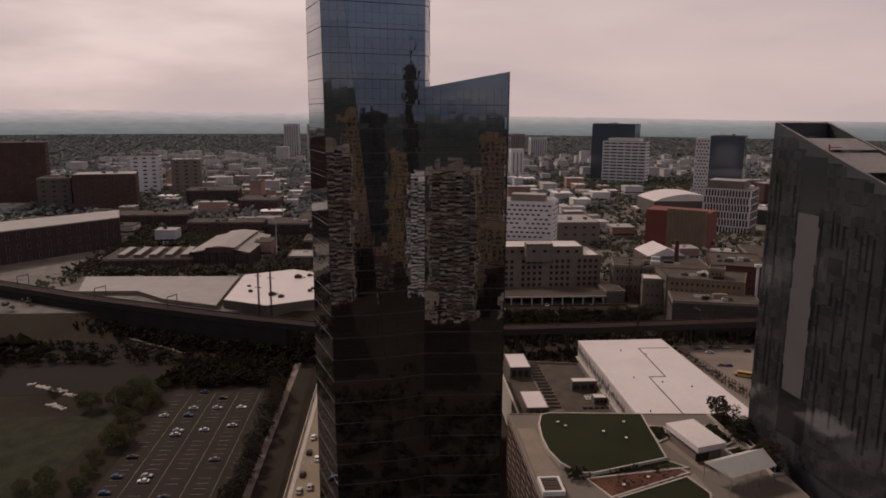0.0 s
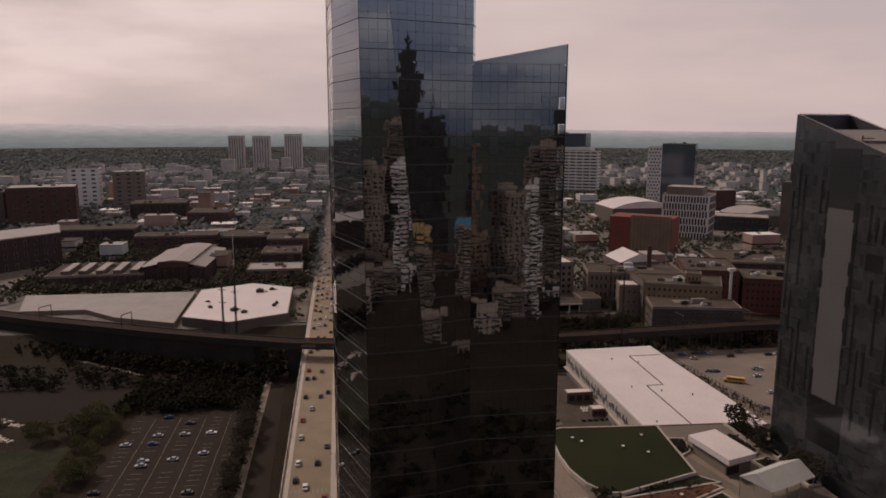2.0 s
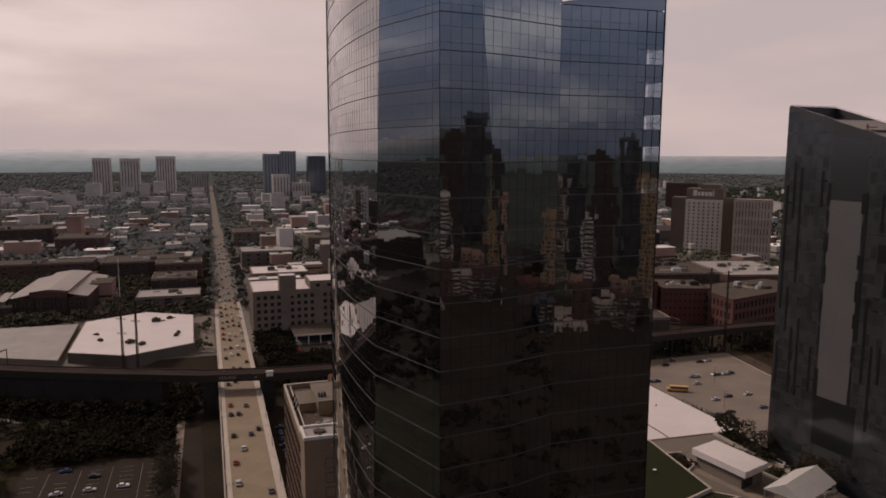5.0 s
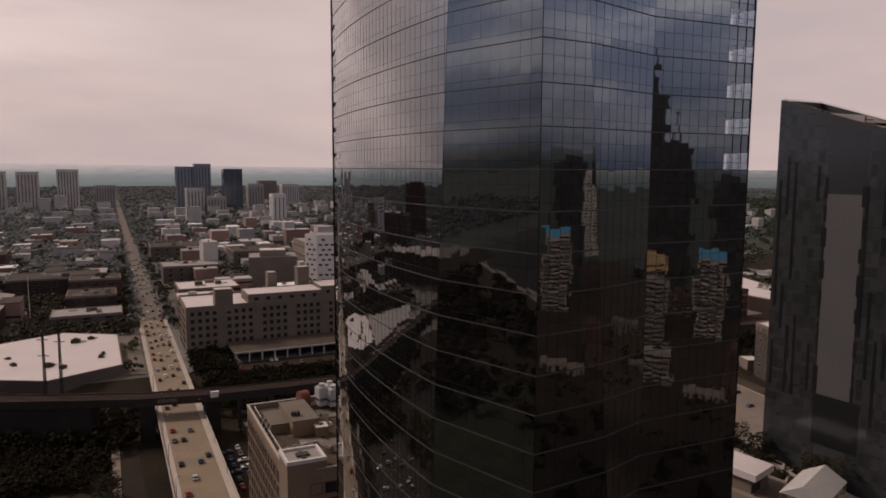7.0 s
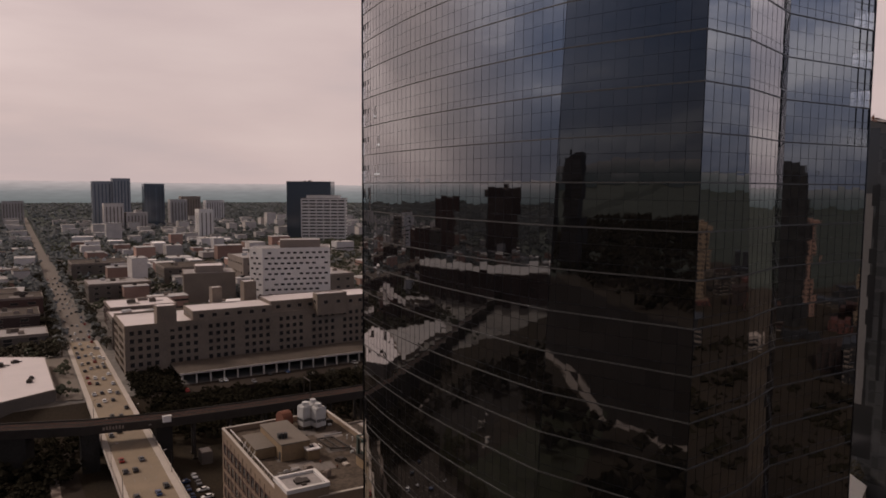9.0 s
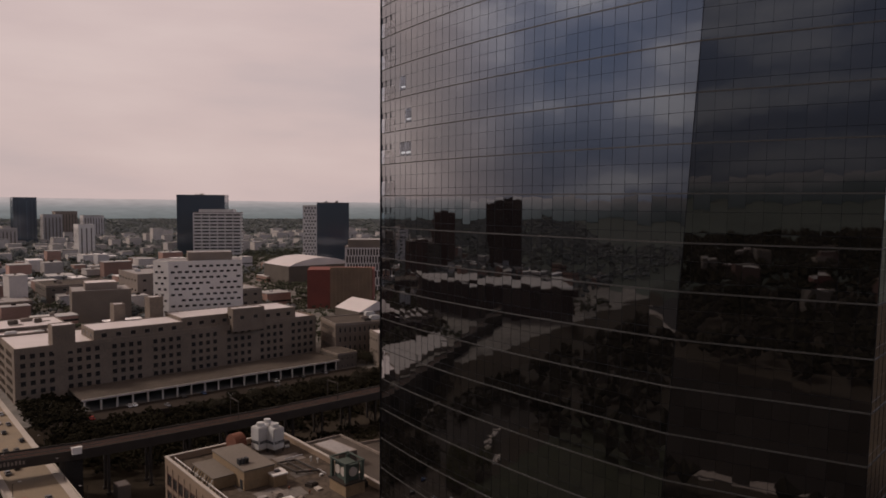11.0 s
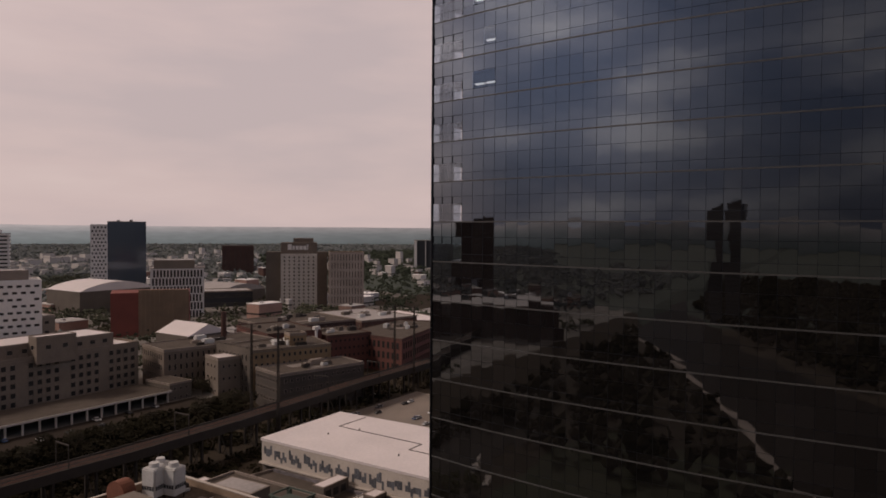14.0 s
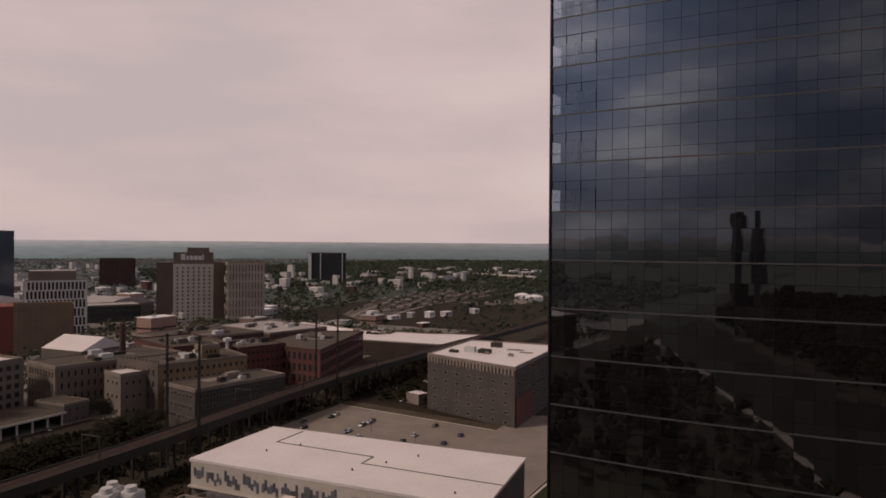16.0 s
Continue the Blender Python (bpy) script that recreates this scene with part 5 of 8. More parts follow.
for sx in (-1, 1):
    for sy in (-1, 1):
        part("corner_pier", boxes((sx * 2.1 - 0.35, sx * 2.1 + 0.35, sy * 2.9 - 0.35, sy * 2.9 + 0.35, 3.004, 7.2)), M["copper"], dome)
part("core", boxes((-1.6, 1.6, -2.4, 2.4, 3.004, 6.6)), M["copper"], dome)
for dx, dy in ((0, -2.5), (-1.7, -1.2), (-1.7, 1.2), (0, 2.5)):
    bm = bmesh.new()
    n = Vector((dx, 0, 0)).normalized() if dx else Vector((0, dy, 0)).normalized()
    tube(bm, Vector((dx, dy, 5.0)) - n * 0.1, Vector((dx, dy, 5.0)) + n * 0.12, 1.05, 1.05, 20)
    part("round_panel", bm, M["pale_concrete"], dome)
part("rim", boxes((-2.6, 2.6, -3.4, -3.1, 7.204, 7.5), (-2.6, 2.6, 3.1, 3.4, 7.204, 7.5), (-2.6, -2.3, -3.1, 3.1, 7.204, 7.5), (2.3, 2.6, -3.1, 3.1, 7.204, 7.5)), M["copper"], dome)
bm = bmesh.new()
for a, b in (((26.3, 271.8), (30.7, 271.1)), ((30.7, 271.1), (31.6, 261.3)), ((31.6, 261.3), (27.0, 263.6)), ((27.0, 263.6), (26.3, 271.8)), ((28.6, 271.4), (28.9, 262.6))):
    tube(bm, (*a, 0.7), (*b, 0.7), 0.24, 0.24, 6)
    tube(bm, (*a, 0), (*a, 0.7), 0.12, 0.12, 5)
roof_thing("duct_run", "dark sheet-metal pipes lying over the roof", "pipes", bm, M["steel_dark"], 0, 0, 45.504)
rk = random.Random(31)
for k in range(26):
    x, y = rk.uniform(8.5, 36), rk.uniform(246, 290)
    if (6.5 < x < 23.5 and 258 < y < 282) or (24.5 < x < 34 and 278 < y < 289) or (27.5 < x < 35 and y < 253.5) or (25 < x < 33 and 259 < y < 274) or (19 < x < 26 and 283 < y) or x < 16 and y < 247:
        continue
    sx, sy, h = rk.uniform(0.4, 1.3), rk.uniform(0.4, 1.3), rk.uniform(0.5, 1.6)
    roof_thing("roof_unit", "small metal ventilation unit on the tar roof", "roof unit", boxes((-sx, sx, -sy, sy, 0, h), (-sx * 0.7, sx * 0.7, -sy * 0.7, sy * 0.7, h + 0.004, h + 0.25)),
               M[rk.choice(("concrete", "steel_dark", "rust", "tank", "steel_dark"))], x, y, 45.504, rk.uniform(0, 40))
for k in range(7):
    a_, b_ = rk.uniform(1.5, 4.0), rk.uniform(1.2, 3.0)
    x, y = rk.uniform(12, 32), rk.uniform(250, 286)
    o = part("roof_patch", boxes((-a_, a_, -b_, b_, 0, 0.02)), M["roof_patch"], loft)
    o.matrix_basis = pose(x, y, 45.504 + 0.004 * k, 0, 0, rk.uniform(-8, 8))
# lower neighbour with a white roof shed
block("annex_building", "low dark-roofed annex beside the loft building", "building", rect(37.6, 62, 250, 300), 0, 38.0, "brown_brick", "tar_roof", rows=0)
block("roof_shed", "white-roofed plant shed on the annex", "shed", rect(46.4, 52.6, 277, 289, 4), 38.26, 42.0, "grey_wall", "grey_roof", parapet=0.2)

# ---- white-roofed field house ----
hall = thing("field_house", "long hall with a white roof and patterned grey panels", "hall")
hp = [(120.0, 251.0), (167.0, 254.5), (164.4, 354.0), (120.2, 353.0)]
part("wall", prism(hp, 3, 23.6), M["grey_wall"], hall)
part("roof", prism(inset(hp, -0.5), 23.604, 24.5), M["white_roof"], hall)
part("eaves_ledge", boxes((118.4, 120.0, 251, 353, 15.6, 16.1)), M["pale_concrete"], hall)
part("south_band", prism([(119.96, 251.2), (119.96, 352.8), (119.7, 352.8), (119.7, 251.2)], 16.2, 23.5), M["pale_concrete"], hall)
rh = random.Random(5)
pm = {}
for c in range(95):
    y = 252.4 + c * 1.05
    if c % 7 == 6:
        continue
    h = rh.choice((2.0, 2.8, 3.4))
    if h not in pm:
        b = boxes((-0.06, 0.0, -0.48, 0.48, 0, h))
        pm[h] = bpy.data.meshes.new("panel")
        b.to_mesh(pm[h])
        b.free()
        pm[h].materials.append(M["pixel_panel"])
    piece("panel", pm[h], hall, pose(119.69, y, 16.9 + rh.choice((0.0, 0.7, 1.4, 2.1)), 0, 0, 0))
seam = [(163.4, 339.8, 147.5, 339.8), (147.5, 339.8, 146.5, 300), (146.5, 300, 138.8, 300), (138.8, 300, 138.2, 252)]
for x0, y0, x1, y1 in seam:
    d = Vector((x1 - x0, y1 - y0)).normalized()
    o = Vector((-d.y, d.x)) * 0.22
    part("roof_seam", prism([(x0 + o.x, y0 + o.y), (x1 + o.x, y1 + o.y), (x1 - o.x, y1 - o.y), (x0 - o.x, y0 - o.y)], 24.504, 24.62), M["steel_dark"], hall)
for k in range(6):
    part("roof_vent", tube(bmesh.new(), (126 + k * 5.5, 262 + (k * 37) % 80, 24.5), (126 + k * 5.5, 262 + (k * 37) % 80, 25.1), 0.3, 0.25, 8), M["steel_dark"], hall)
# mural wall along the lower court
part("mural_wall", boxes((117.4, 118.2, 262, 345, 3, 15.2)), M["mural"], hall, "painted mural in dull blues and ochres")
# courts and low roofs between
block("court_deck", "dark sunken roof court with a low parapet", "deck", [(75, 262), (119, 274), (119, 345), (95, 349), (75, 349)], 3, 14.0, "grey_wall", "tar_roof", parapet=1.2)
tagged(part("screen_wall", prism([(73.8, 263), (74.7, 263), (74.7, 326), (73.8, 326)], 3, 20.0), M["pale_concrete"], None, "pale concrete screen wall beside the court"), category="wall", kind="structure")
for x, y, w, d, h in ((84.5, 337, 5.2, 10, 5.5), (83.5, 287.5, 4.8, 9.2, 5.5), (112, 312, 6, 2.4, 4.5), (115, 296, 3, 2.4, 3.0)):
    hut = block("service_hut", "small hut with a white flat roof on the court", "hut", rect(x - w, x + w, y - d, y + d), 14.26, 14.26 + h, "grey_wall", "white_roof", parapet=0.3)
    for k in range(3):
        part("grille", boxes((x - w + 1 + k * w * 0.6, x - w + 1 + k * w * 0.6 + w * 0.4, y - d - 0.06, y - d - 0.004, 15.2, 14.0 + h * 0.8)), M["win"], hut)
tagged(part("court_walk", prism([(90.4, 286), (97.2, 287), (97.2, 347), (90.4, 347)], 14.262, 14.4), M["paving"], None, "tan paved strip on the court"), category="paving", kind="structure")
for k in range(14):
    b_ = part("bench", boxes((91.0, 96.6, 290 + 4.1 * k, 291.5 + 4.1 * k, 14.404, 15.1), (91.0, 96.6, 290 + 4.1 * k, 290.3 + 4.1 * k, 15.104, 15.6)), M["paving"], None, "long tan bench with a low back on the court")
    tagged(b_, category="bench", group="court benches")
for k in range(12):
    x, y = 110.4 + (k % 6) * 1.3, 299.5 + (k // 6) * 2.6
    c_ = thing("outdoor_chair", "white outdoor chair on the dark court", "chair", x, y, 14.26, 0, "court chairs")
    part("seat", boxes((-0.4, 0.4, -0.8, 0.8, 0.35, 0.48)), M["white_wall"], c_)
    part("backrest", boxes((-0.4, 0.4, 0.66, 0.8, 0.484, 0.95)), M["white_wall"], c_)
    for sx in (-0.34, 0.34):
        part("leg", boxes((sx - 0.05, sx + 0.05, -0.7, 0.7, 0.0, 0.346)), M["white_wall"], c_)
for k in range(5):
    tagged(part("court_planter", boxes((106 + 2.6 * k, 107.6 + 2.6 * k, 289, 290.6, 14.26, 15.1)), M["dark_wall"], None, "dark square planter box on the court"), category="planter", group="court planters")

# ---- roof park on the garage ----
deck = block("roof_park", "garage with a planted roof park and paved edge", "garage", [(64.0, 172.0), (138.6, 160.0), (138.6, 229.5), (112.0, 231.0), (63.2, 233.5)], 5, 37.2, "brown_brick", "paving", rows=6, win=(5.4, 2.4), pitch=8.5, parapet=0.5)
# beds and lawns: plan, height, material, kind of thing
LAWN = [(74.6, 229.4), (77.5, 230.6), (109.3, 228.3), (106.2, 196.4), (81.5, 188.4), (77.5, 188.8), (73.6, 194.6), (71.6, 203), (71.4, 212), (72.4, 222)]
BEDS = ((LAWN, 38.7, "lawn", "lawn", "large dark green lawn on the roof deck"),
        ([(85.4, 174.9), (108.4, 185.0), (111.0, 176.0), (108.0, 167.4), (82, 170.6)], 38.2, "lawn", "lawn", "second dark green lawn beside the tent"),
        ([(80.0, 189.2), (106.4, 196.0), (110.8, 191.6), (82.0, 187.2)], 37.8, "park_bed", "planting_bed", "dark planting bed along the lawn"),
        ([(79.4, 186.4), (108.5, 191.0), (110.0, 188.6), (83.5, 176.4)], 37.75, "mulch", "planting_bed", "red-brown mulched bed with low plants"),
        ([(107.6, 220.5), (114.2, 219.4), (112.2, 211.0), (109.0, 209.0)], 37.9, "park_bed", "planting_bed", "small planted bed at the pavilion"),
        ([(127.3, 218.9), (132.7, 219.6), (132.2, 207.2), (129.2, 205.2)], 37.9, "park_bed", "planting_bed", "narrow hedge bed behind the pavilion"),
        ([(128.2, 201.9), (132.5, 202.9), (133.8, 198.9), (129.3, 196.2)], 37.9, "park_bed", "planting_bed", "small hedge bed behind the pavilion"),
        ([(134.0, 228.0), (138.0, 227.4), (138.0, 204.0), (136.6, 203.0), (135.6, 212.0)], 38.1, "park_bed", "planting_bed", "broad bed of shrubs and trees at the deck's edge"),
        ([(135.4, 199.5), (138.0, 199.0), (138.0, 186.4), (135.0, 186.2)], 38.1, "park_bed", "planting_bed", "square raised bed of dark shrubs"),
        ([(124.5, 171.5), (138.0, 169.0), (138.0, 163.0), (122.0, 166.0)], 38.1, "lawn", "lawn", "lawn strip past the tent"))
for pts, z, mt, nm, lab in BEDS:
    tagged(part(nm, prism(pts, 37.46, z), M[mt], None, lab), category=nm.replace("_", " "), kind="structure")
    bm = bmesh.new()
    o_ = inset(pts, -0.55)
    area = sum(a[0] * b[1] - b[0] * a[1] for a, b in zip(pts, pts[1:] + pts[:1]))
    base = pts if area > 0 else pts[::-1]
    for i in range(len(pts)):
        j = (i + 1) % len(pts)
        prism([o_[i], o_[j], base[j], base[i]], 37.46, z + 0.14, bm)
    tagged(part("kerb", bm, M["pale_concrete"], None, "pale concrete kerb round a planted bed"), category="kerb", kind="structure")
for pts in ([(64.7, 221.4), (70.6, 221.4), (71.0, 200), (72.6, 190), (71.2, 187.2), (64.9, 187.2)], [(107.4, 223.4), (111.0, 223.0), (113.4, 211.6), (118.6, 190.0), (115.0, 188.6), (110.4, 208.0)],
            [(109.4, 187.4), (112.0, 188.0), (112.6, 176.0), (111.8, 172.0)], [(132.9, 223), (133.8, 223), (134.9, 206), (135.9, 200), (134.4, 199)]):
    tagged(part("park_walk", prism(pts, 37.464, 37.52), M["walk"], None, "tan paved walk through the roof park"), category="paving", kind="structure")
hatch = thing("roof_hatch", "square hatch with a broad white rim on the garage roof", "hatch", 67.7, 182.3, 37.46)
part("cover", boxes((-2.5, 2.5, -3.6, 3.6, 0, 1.0)), M["tar_roof"], hatch)
part("rim", boxes((-3.2, -2.504, -4.3, 4.3, 0, 1.35), (2.504, 3.2, -4.3, 4.3, 0, 1.35), (-2.5, 2.5, -4.3, -3.604, 0, 1.35), (-2.5, 2.5, 3.604, 4.3, 0, 1.35)), M["white_wall"], hatch)
for k in range(5):
    part("slat", boxes((-2.4, 2.4, -3.3 + 1.4 * k, -2.9 + 1.4 * k, 1.004, 1.12)), M["steel_dark"], hatch)
for x, y in ((78.5, 222), (80.5, 219), (101, 221), (98, 209), (92, 214), (88.5, 181.5), (97, 185.5)):
    tb = thing("lawn_table", "small round pale garden table", "table", x, y, 38.704 if y > 200 else 37.76, 0, "garden tables")
    part("tabletop", tube(bmesh.new(), (0, 0, 0.7), (0, 0, 0.78), 0.5, 0.5, 14), M["white_wall"], tb)
    part("stem", tube(bmesh.new(), (0, 0, 0), (0, 0, 0.696), 0.1, 0.08, 8), M["steel_dark"], tb)

pav = thing("pavilion", "long low pavilion with a white flat roof", "pavilion")
pp = [(112.0, 210.5), (121.6, 213.2), (124.6, 196.6), (115.2, 193.8)]
part("wall", prism(inset(pp, 0.6), 37.46, 41.4), M["beige"], pav)
part("roof", prism(inset(pp, -0.4), 41.404, 43.2), M["white_roof"], pav)
part("counter_opening", prism([(114.9, 194.2), (119.5, 195.6), (119.4, 195.9), (114.8, 194.5)], 38.0, 40.4), M["win"], pav)

tent = thing("event_tent", "white gabled event tent on slim poles", "tent", 0, 0, 37.46)
ridge0, ridge1 = Vector((114.6, 179.8)), Vector((131.2, 186.2))
ax = (ridge1 - ridge0).normalized()
sd = Vector((-ax.y, ax.x))
L_, W_, E_H, R_H = (ridge1 - ridge0).length, 5.2, 5.6, 8.6
bm = bmesh.new()
rows = []
for s in (0.0, 1.0):
    c = ridge0 + (ridge1 - ridge0) * s
    rows.append([bm.verts.new((*(c + sd * o), h)) for o, h in ((-W_, E_H), (0, R_H), (W_, E_H))])
bm.faces.new((rows[0][0], rows[1][0], rows[1][1], rows[0][1]))
bm.faces.new((rows[0][1], rows[1][1], rows[1][2], rows[0][2]))
bm.faces.new((rows[0][0], rows[0][1], rows[0][2]))
bm.faces.new((rows[1][2], rows[1][1], rows[1][0]))
bmesh.ops.solidify(bm, geom=list(bm.faces), thickness=0.12)
part("canopy", bm, M["canvas"], tent)
for s in (0.02, 0.35, 0.66, 0.98):
    for o in (-W_ + 0.3, W_ - 0.3):
        c = ridge0 + (ridge1 - ridge0) * s + sd * o
        part("pole", tube(bmesh.new(), (c.x, c.y, 0), (c.x, c.y, E_H + 0.15), 0.12, 0.12, 8), M["aluminium"], tent)
    for o0, o1, h0, h1 in ((-W_, 0, E_H, R_H), (W_, 0, E_H, R_H)):
        c = ridge0 + (ridge1 - ridge0) * s
        a, b = c + sd * o0 * 0.98, c
        part("rafter", tube(bmesh.new(), (a.x, a.y, h0 - 0.1), (b.x, b.y, h1 - 0.2), 0.08, 0.08, 6), M["aluminium"], tent)

# ---- parking court behind the hall ----
tagged(part("parking_court", prism([(168, 300), (265, 300), (281, 398), (166, 398)], 3.0, 5.6), M["pale_asphalt"], None, "pale worn parking court"), category="parking", kind="structure")

tagged(part("back_road", prism([(265.004, 300), (275, 300), (292, 398), (281.004, 398)], 3.0, 5.5), M["soil"], None, "bare narrow road behind the parking court"), category="road", kind="structure")
tagged(part("court_kerb", prism([(264.4, 300.004), (264.9, 300.004), (280.9, 397.996), (280.4, 397.996)], 5.604, 5.78), M["pale_concrete"], None, "pale concrete kerb of the parking court"), category="kerb", kind="structure")
tagged(part("waste_ground", prism([(275.2, 301), (276, 304), (293, 352), (446, 354), (452, 430), (296, 424), (292.2, 398)], 3.0, 5.42), M["scrub"], None, "dark overgrown waste ground beside the storehouse"), category="ground", kind="structure")
tagged(part("dirt_strip", prism([(167, 250), (320, 240), (300, 299.9), (168, 299.9)], 3.0, 5.59), M["pale_asphalt"], None, "bare tan soil beside the parking court"), category="soil", kind="structure")
block("court_hut", "small white-roofed hut beside the storehouse", "hut", rect(300, 308, 356, 366, -20), 5.4, 11, "concrete", "white_roof", parapet=0.3)
for off in (0.0, 5.5):
    f_ = thing("chain_fence", "dark chain-link fence on posts along the parking court", "fence", group="court fences")
    a, b = Vector((184.5 + off, 394)), Vector((196.6 + off, 302))
    u = (b - a).normalized()
    for k in range(32):
        p = a + (b - a) * (k / 31)
        part("post", boxes((p.x - 0.09, p.x + 0.09, p.y - 0.09, p.y + 0.09, 5.5, 8.2)), M["steel_dark"], f_)
    for zz in (5.9, 6.6, 7.3, 8.0):
        part("rail", tube(bmesh.new(), (a.x, a.y, zz), (b.x, b.y, zz), 0.05, 0.05, 5), M["steel_dark"], f_)

# ---- south side: lot, fields, side street ----
tagged(part("scrubland", prism([(-420, 120), (60, 120), (60, 444), (-420, 444)], -2, 0.05), M["scrub"], None, "dark bare scrubland under the viaduct"), category="ground", kind="structure")
tagged(part("parking_lot", prism([(-92, 225), (-36, 225), (-38, 357), (-90, 357)], -1, 0.12), M["asphalt"], None, "dark parking lot with worn bay lines"), category="parking", kind="structure")
tagged(part("side_street", prism([(-31, 150), (-18.5, 150), (-24.7, 432), (-31, 432)], -1, 0.16), M["asphalt"], None, "narrow dark side street below the bridge"), category="road", kind="structure")
tagged(part("side_pavement", prism([(-33.6, 150), (-31.004, 150), (-31.004, 432), (-34.4, 432)], -1, 0.3), M["concrete"], None, "concrete pavement along the side street"), category="pavement", kind="structure")
tagged(part("sports_field", prism([(-250, 352), (-104, 352), (-108, 425), (-265, 440)], -1, 0.14), M["turf_dark"], None, "dark sports field below the viaduct"), category="field", kind="structure")
tagged(part("practice_field", prism([(-260, 180), (-112, 180), (-108, 325), (-260, 325)], -1, 0.13), M["park_bed"], None, "mown practice field beside the parking lot"), category="field", kind="structure")
tagged(part("field_path", prism([(-250, 514), (-175, 464), (-102, 412.6), (-100.6, 414.6), (-173.6, 466), (-248.6, 516)], -1, 0.2), M["concrete"], None, "dull path along the edge of the field"), category="path", kind="structure")
bay = boxes((-0.07, 0.07, -2.4, 2.4, 0, 0.02))
bay_me = bpy.data.meshes.new("bay_line")
bay.to_mesh(bay_me)
bay.free()
bay_me.materials.append(M["paint_line"])
lot_marks = thing("bay_markings", "worn white parking bay lines", "markings", kind="structure")
for col in (-86, -74.5, -63, -51.5, -41):
    for r in range(30):
        if (r * 7 + int(col)) % 11 > 1:
            piece("bay_line", bay_me, lot_marks, pose(col, 230 + 4.1 * r, 0.124, 0, 0, 90))
for col in (-80.2, -68.7, -57.2, -46.0):
    piece("bay_line", bay_me, lot_marks, pose(col, 291, 0.126) @ Matrix.Diagonal((0.9, 25.0, 1, 1)))
lane = boxes((-0.08, 0.08, -1.5, 1.5, 0, 0.02))
lane_me = bpy.data.meshes.new("lane_line")
lane.to_mesh(lane_me)
lane.free()
lane_me.materials.append(M["paint_line"])
street_marks = thing("lane_markings", "white lane dashes and edge lines", "markings", kind="structure")
for x in (-8.9, -5.3, -1.7):
    for r in range(42):
        y = 150 + 11 * r
        piece("lane_line", lane_me, street_marks, pose(x, y, lerp_table(y, ROAD) + 0.006))
for k in range(9):
    piece("lane_line", lane_me, street_marks, pose(-11.8 + 1.55 * k, 254, 10.03) @ Matrix.Diagonal((4.5, 1, 1, 1)))
for x in (-12.2, 1.6):
    piece("lane_line", lane_me, street_marks, pose(x, 280, 10.012) @ Matrix.Diagonal((0.9, 90, 1, 1)))


# ---- west of the viaduct ----
hexp = [(-94, 478), (-62, 461.5), (-27.5, 479), (-29, 556), (-60, 574.5), (-96, 555.5)]
block("arena", "low many-sided arena with a bright white roof", "arena", hexp, 8, 15.6, "grey_wall", "white_roof", parapet=0.45, kit=0)
for k, (x, y, s) in enumerate(((-52, 543, 2.6), (-44, 549, 1.7), (-63, 490, 2.2), (-56, 484, 1.8), (-38, 500, 1.7), (-37, 507, 1.4), (-80, 500, 1.6), (-84, 516, 1.2))):
    bm = boxes((-s, s, -s * 0.7, s * 0.7, 0, s * 0.8), (-s * 0.4, s * 0.4, -s * 0.4, s * 0.4, s * 0.8 + 0.004, s * 1.1))
    tube(bm, (s, 0, s * 0.3), (s * 2.2, 0.4, 0.25), 0.3, 0.3, 6)
    roof_thing("roof_unit", "dark air-handling unit on the white roof", "roof unit", bm, M["steel_dark"], x, y, 15.86, 20 * k)
block("tennis_centre", "long low hall with a pale grey metal roof", "hall", [(-222, 566), (-207, 517), (-165, 517), (-140, 494), (-98, 474), (-101, 563)], 6, 12.8, "beige", "grey_roof", parapet=0.3)
tagged(part("forecourt", prism([(-28, 478), (-16, 474), (-16, 575), (-28, 575)], 8, 10.6), M["paving"], None, "paved forecourt beside the arena"), category="pavement", kind="structure")

armory = thing("armory", "brick drill hall with stepped pale metal roofs", "hall", -10, 0, 0)
part("wall", prism([(-142, 606), (-91, 600), (-88, 690), (-139, 696)], 8, 24), M["dark_brick"], armory)
part("nave_wall", prism([(-128, 605), (-104, 602), (-101, 690), (-125, 694)], 24.004, 28.4), M["brown_brick"], armory)
bm = bmesh.new()
for s0, s1, za, zb in ((-129, -116, 28.41, 30.2), (-103, -116, 28.41, 30.2)):
    a = [bm.verts.new(p) for p in ((s0, 604.5, za), (s1, 603.2, zb), (s1 + 3, 692, zb), (s0 + 3, 694, za))]
    bm.faces.new(a if s0 < s1 else a[::-1])
bmesh.ops.solidify(bm, geom=list(bm.faces), thickness=0.3)
part("nave_roof", bm, M["white_roof"], armory)
for s0, s1, za, zb in ((-142.4, -128.2, 24.2, 27.0), (-90.6, -103.8, 24.2, 27.0)):
    bm = bmesh.new()
    a = [bm.verts.new(p) for p in ((s0, 603, za), (s1, 603, zb), (s1 + 3, 693, zb), (s0 + 3, 693, za))]
    bm.faces.new(a if s0 < s1 else a[::-1])
    bmesh.ops.solidify(bm, geom=list(bm.faces), thickness=0.3)
    part("aisle_roof", bm, M["white_roof"], armory)
windows_on(armory, (-142, 606), (-91, 600), 11, 23, 2, 9, 2.0, 3.6, M["concrete"], M["win"])
for k in range(8):
    x, h = -140 + 7 * k, 25.0
    part("buttress", boxes((x - 0.8, x + 0.8, 603.6 - k * 0.75, 606.2 - k * 0.8, 8, h)), M["dark_brick"], armory)
block("gate_house", "dark brick wing with small pale roofs", "building", rect(-222, -150, 598, 650, 4), 8, 20, "dark_brick", "tar_roof", rows=3, pitch=5, kit=2)
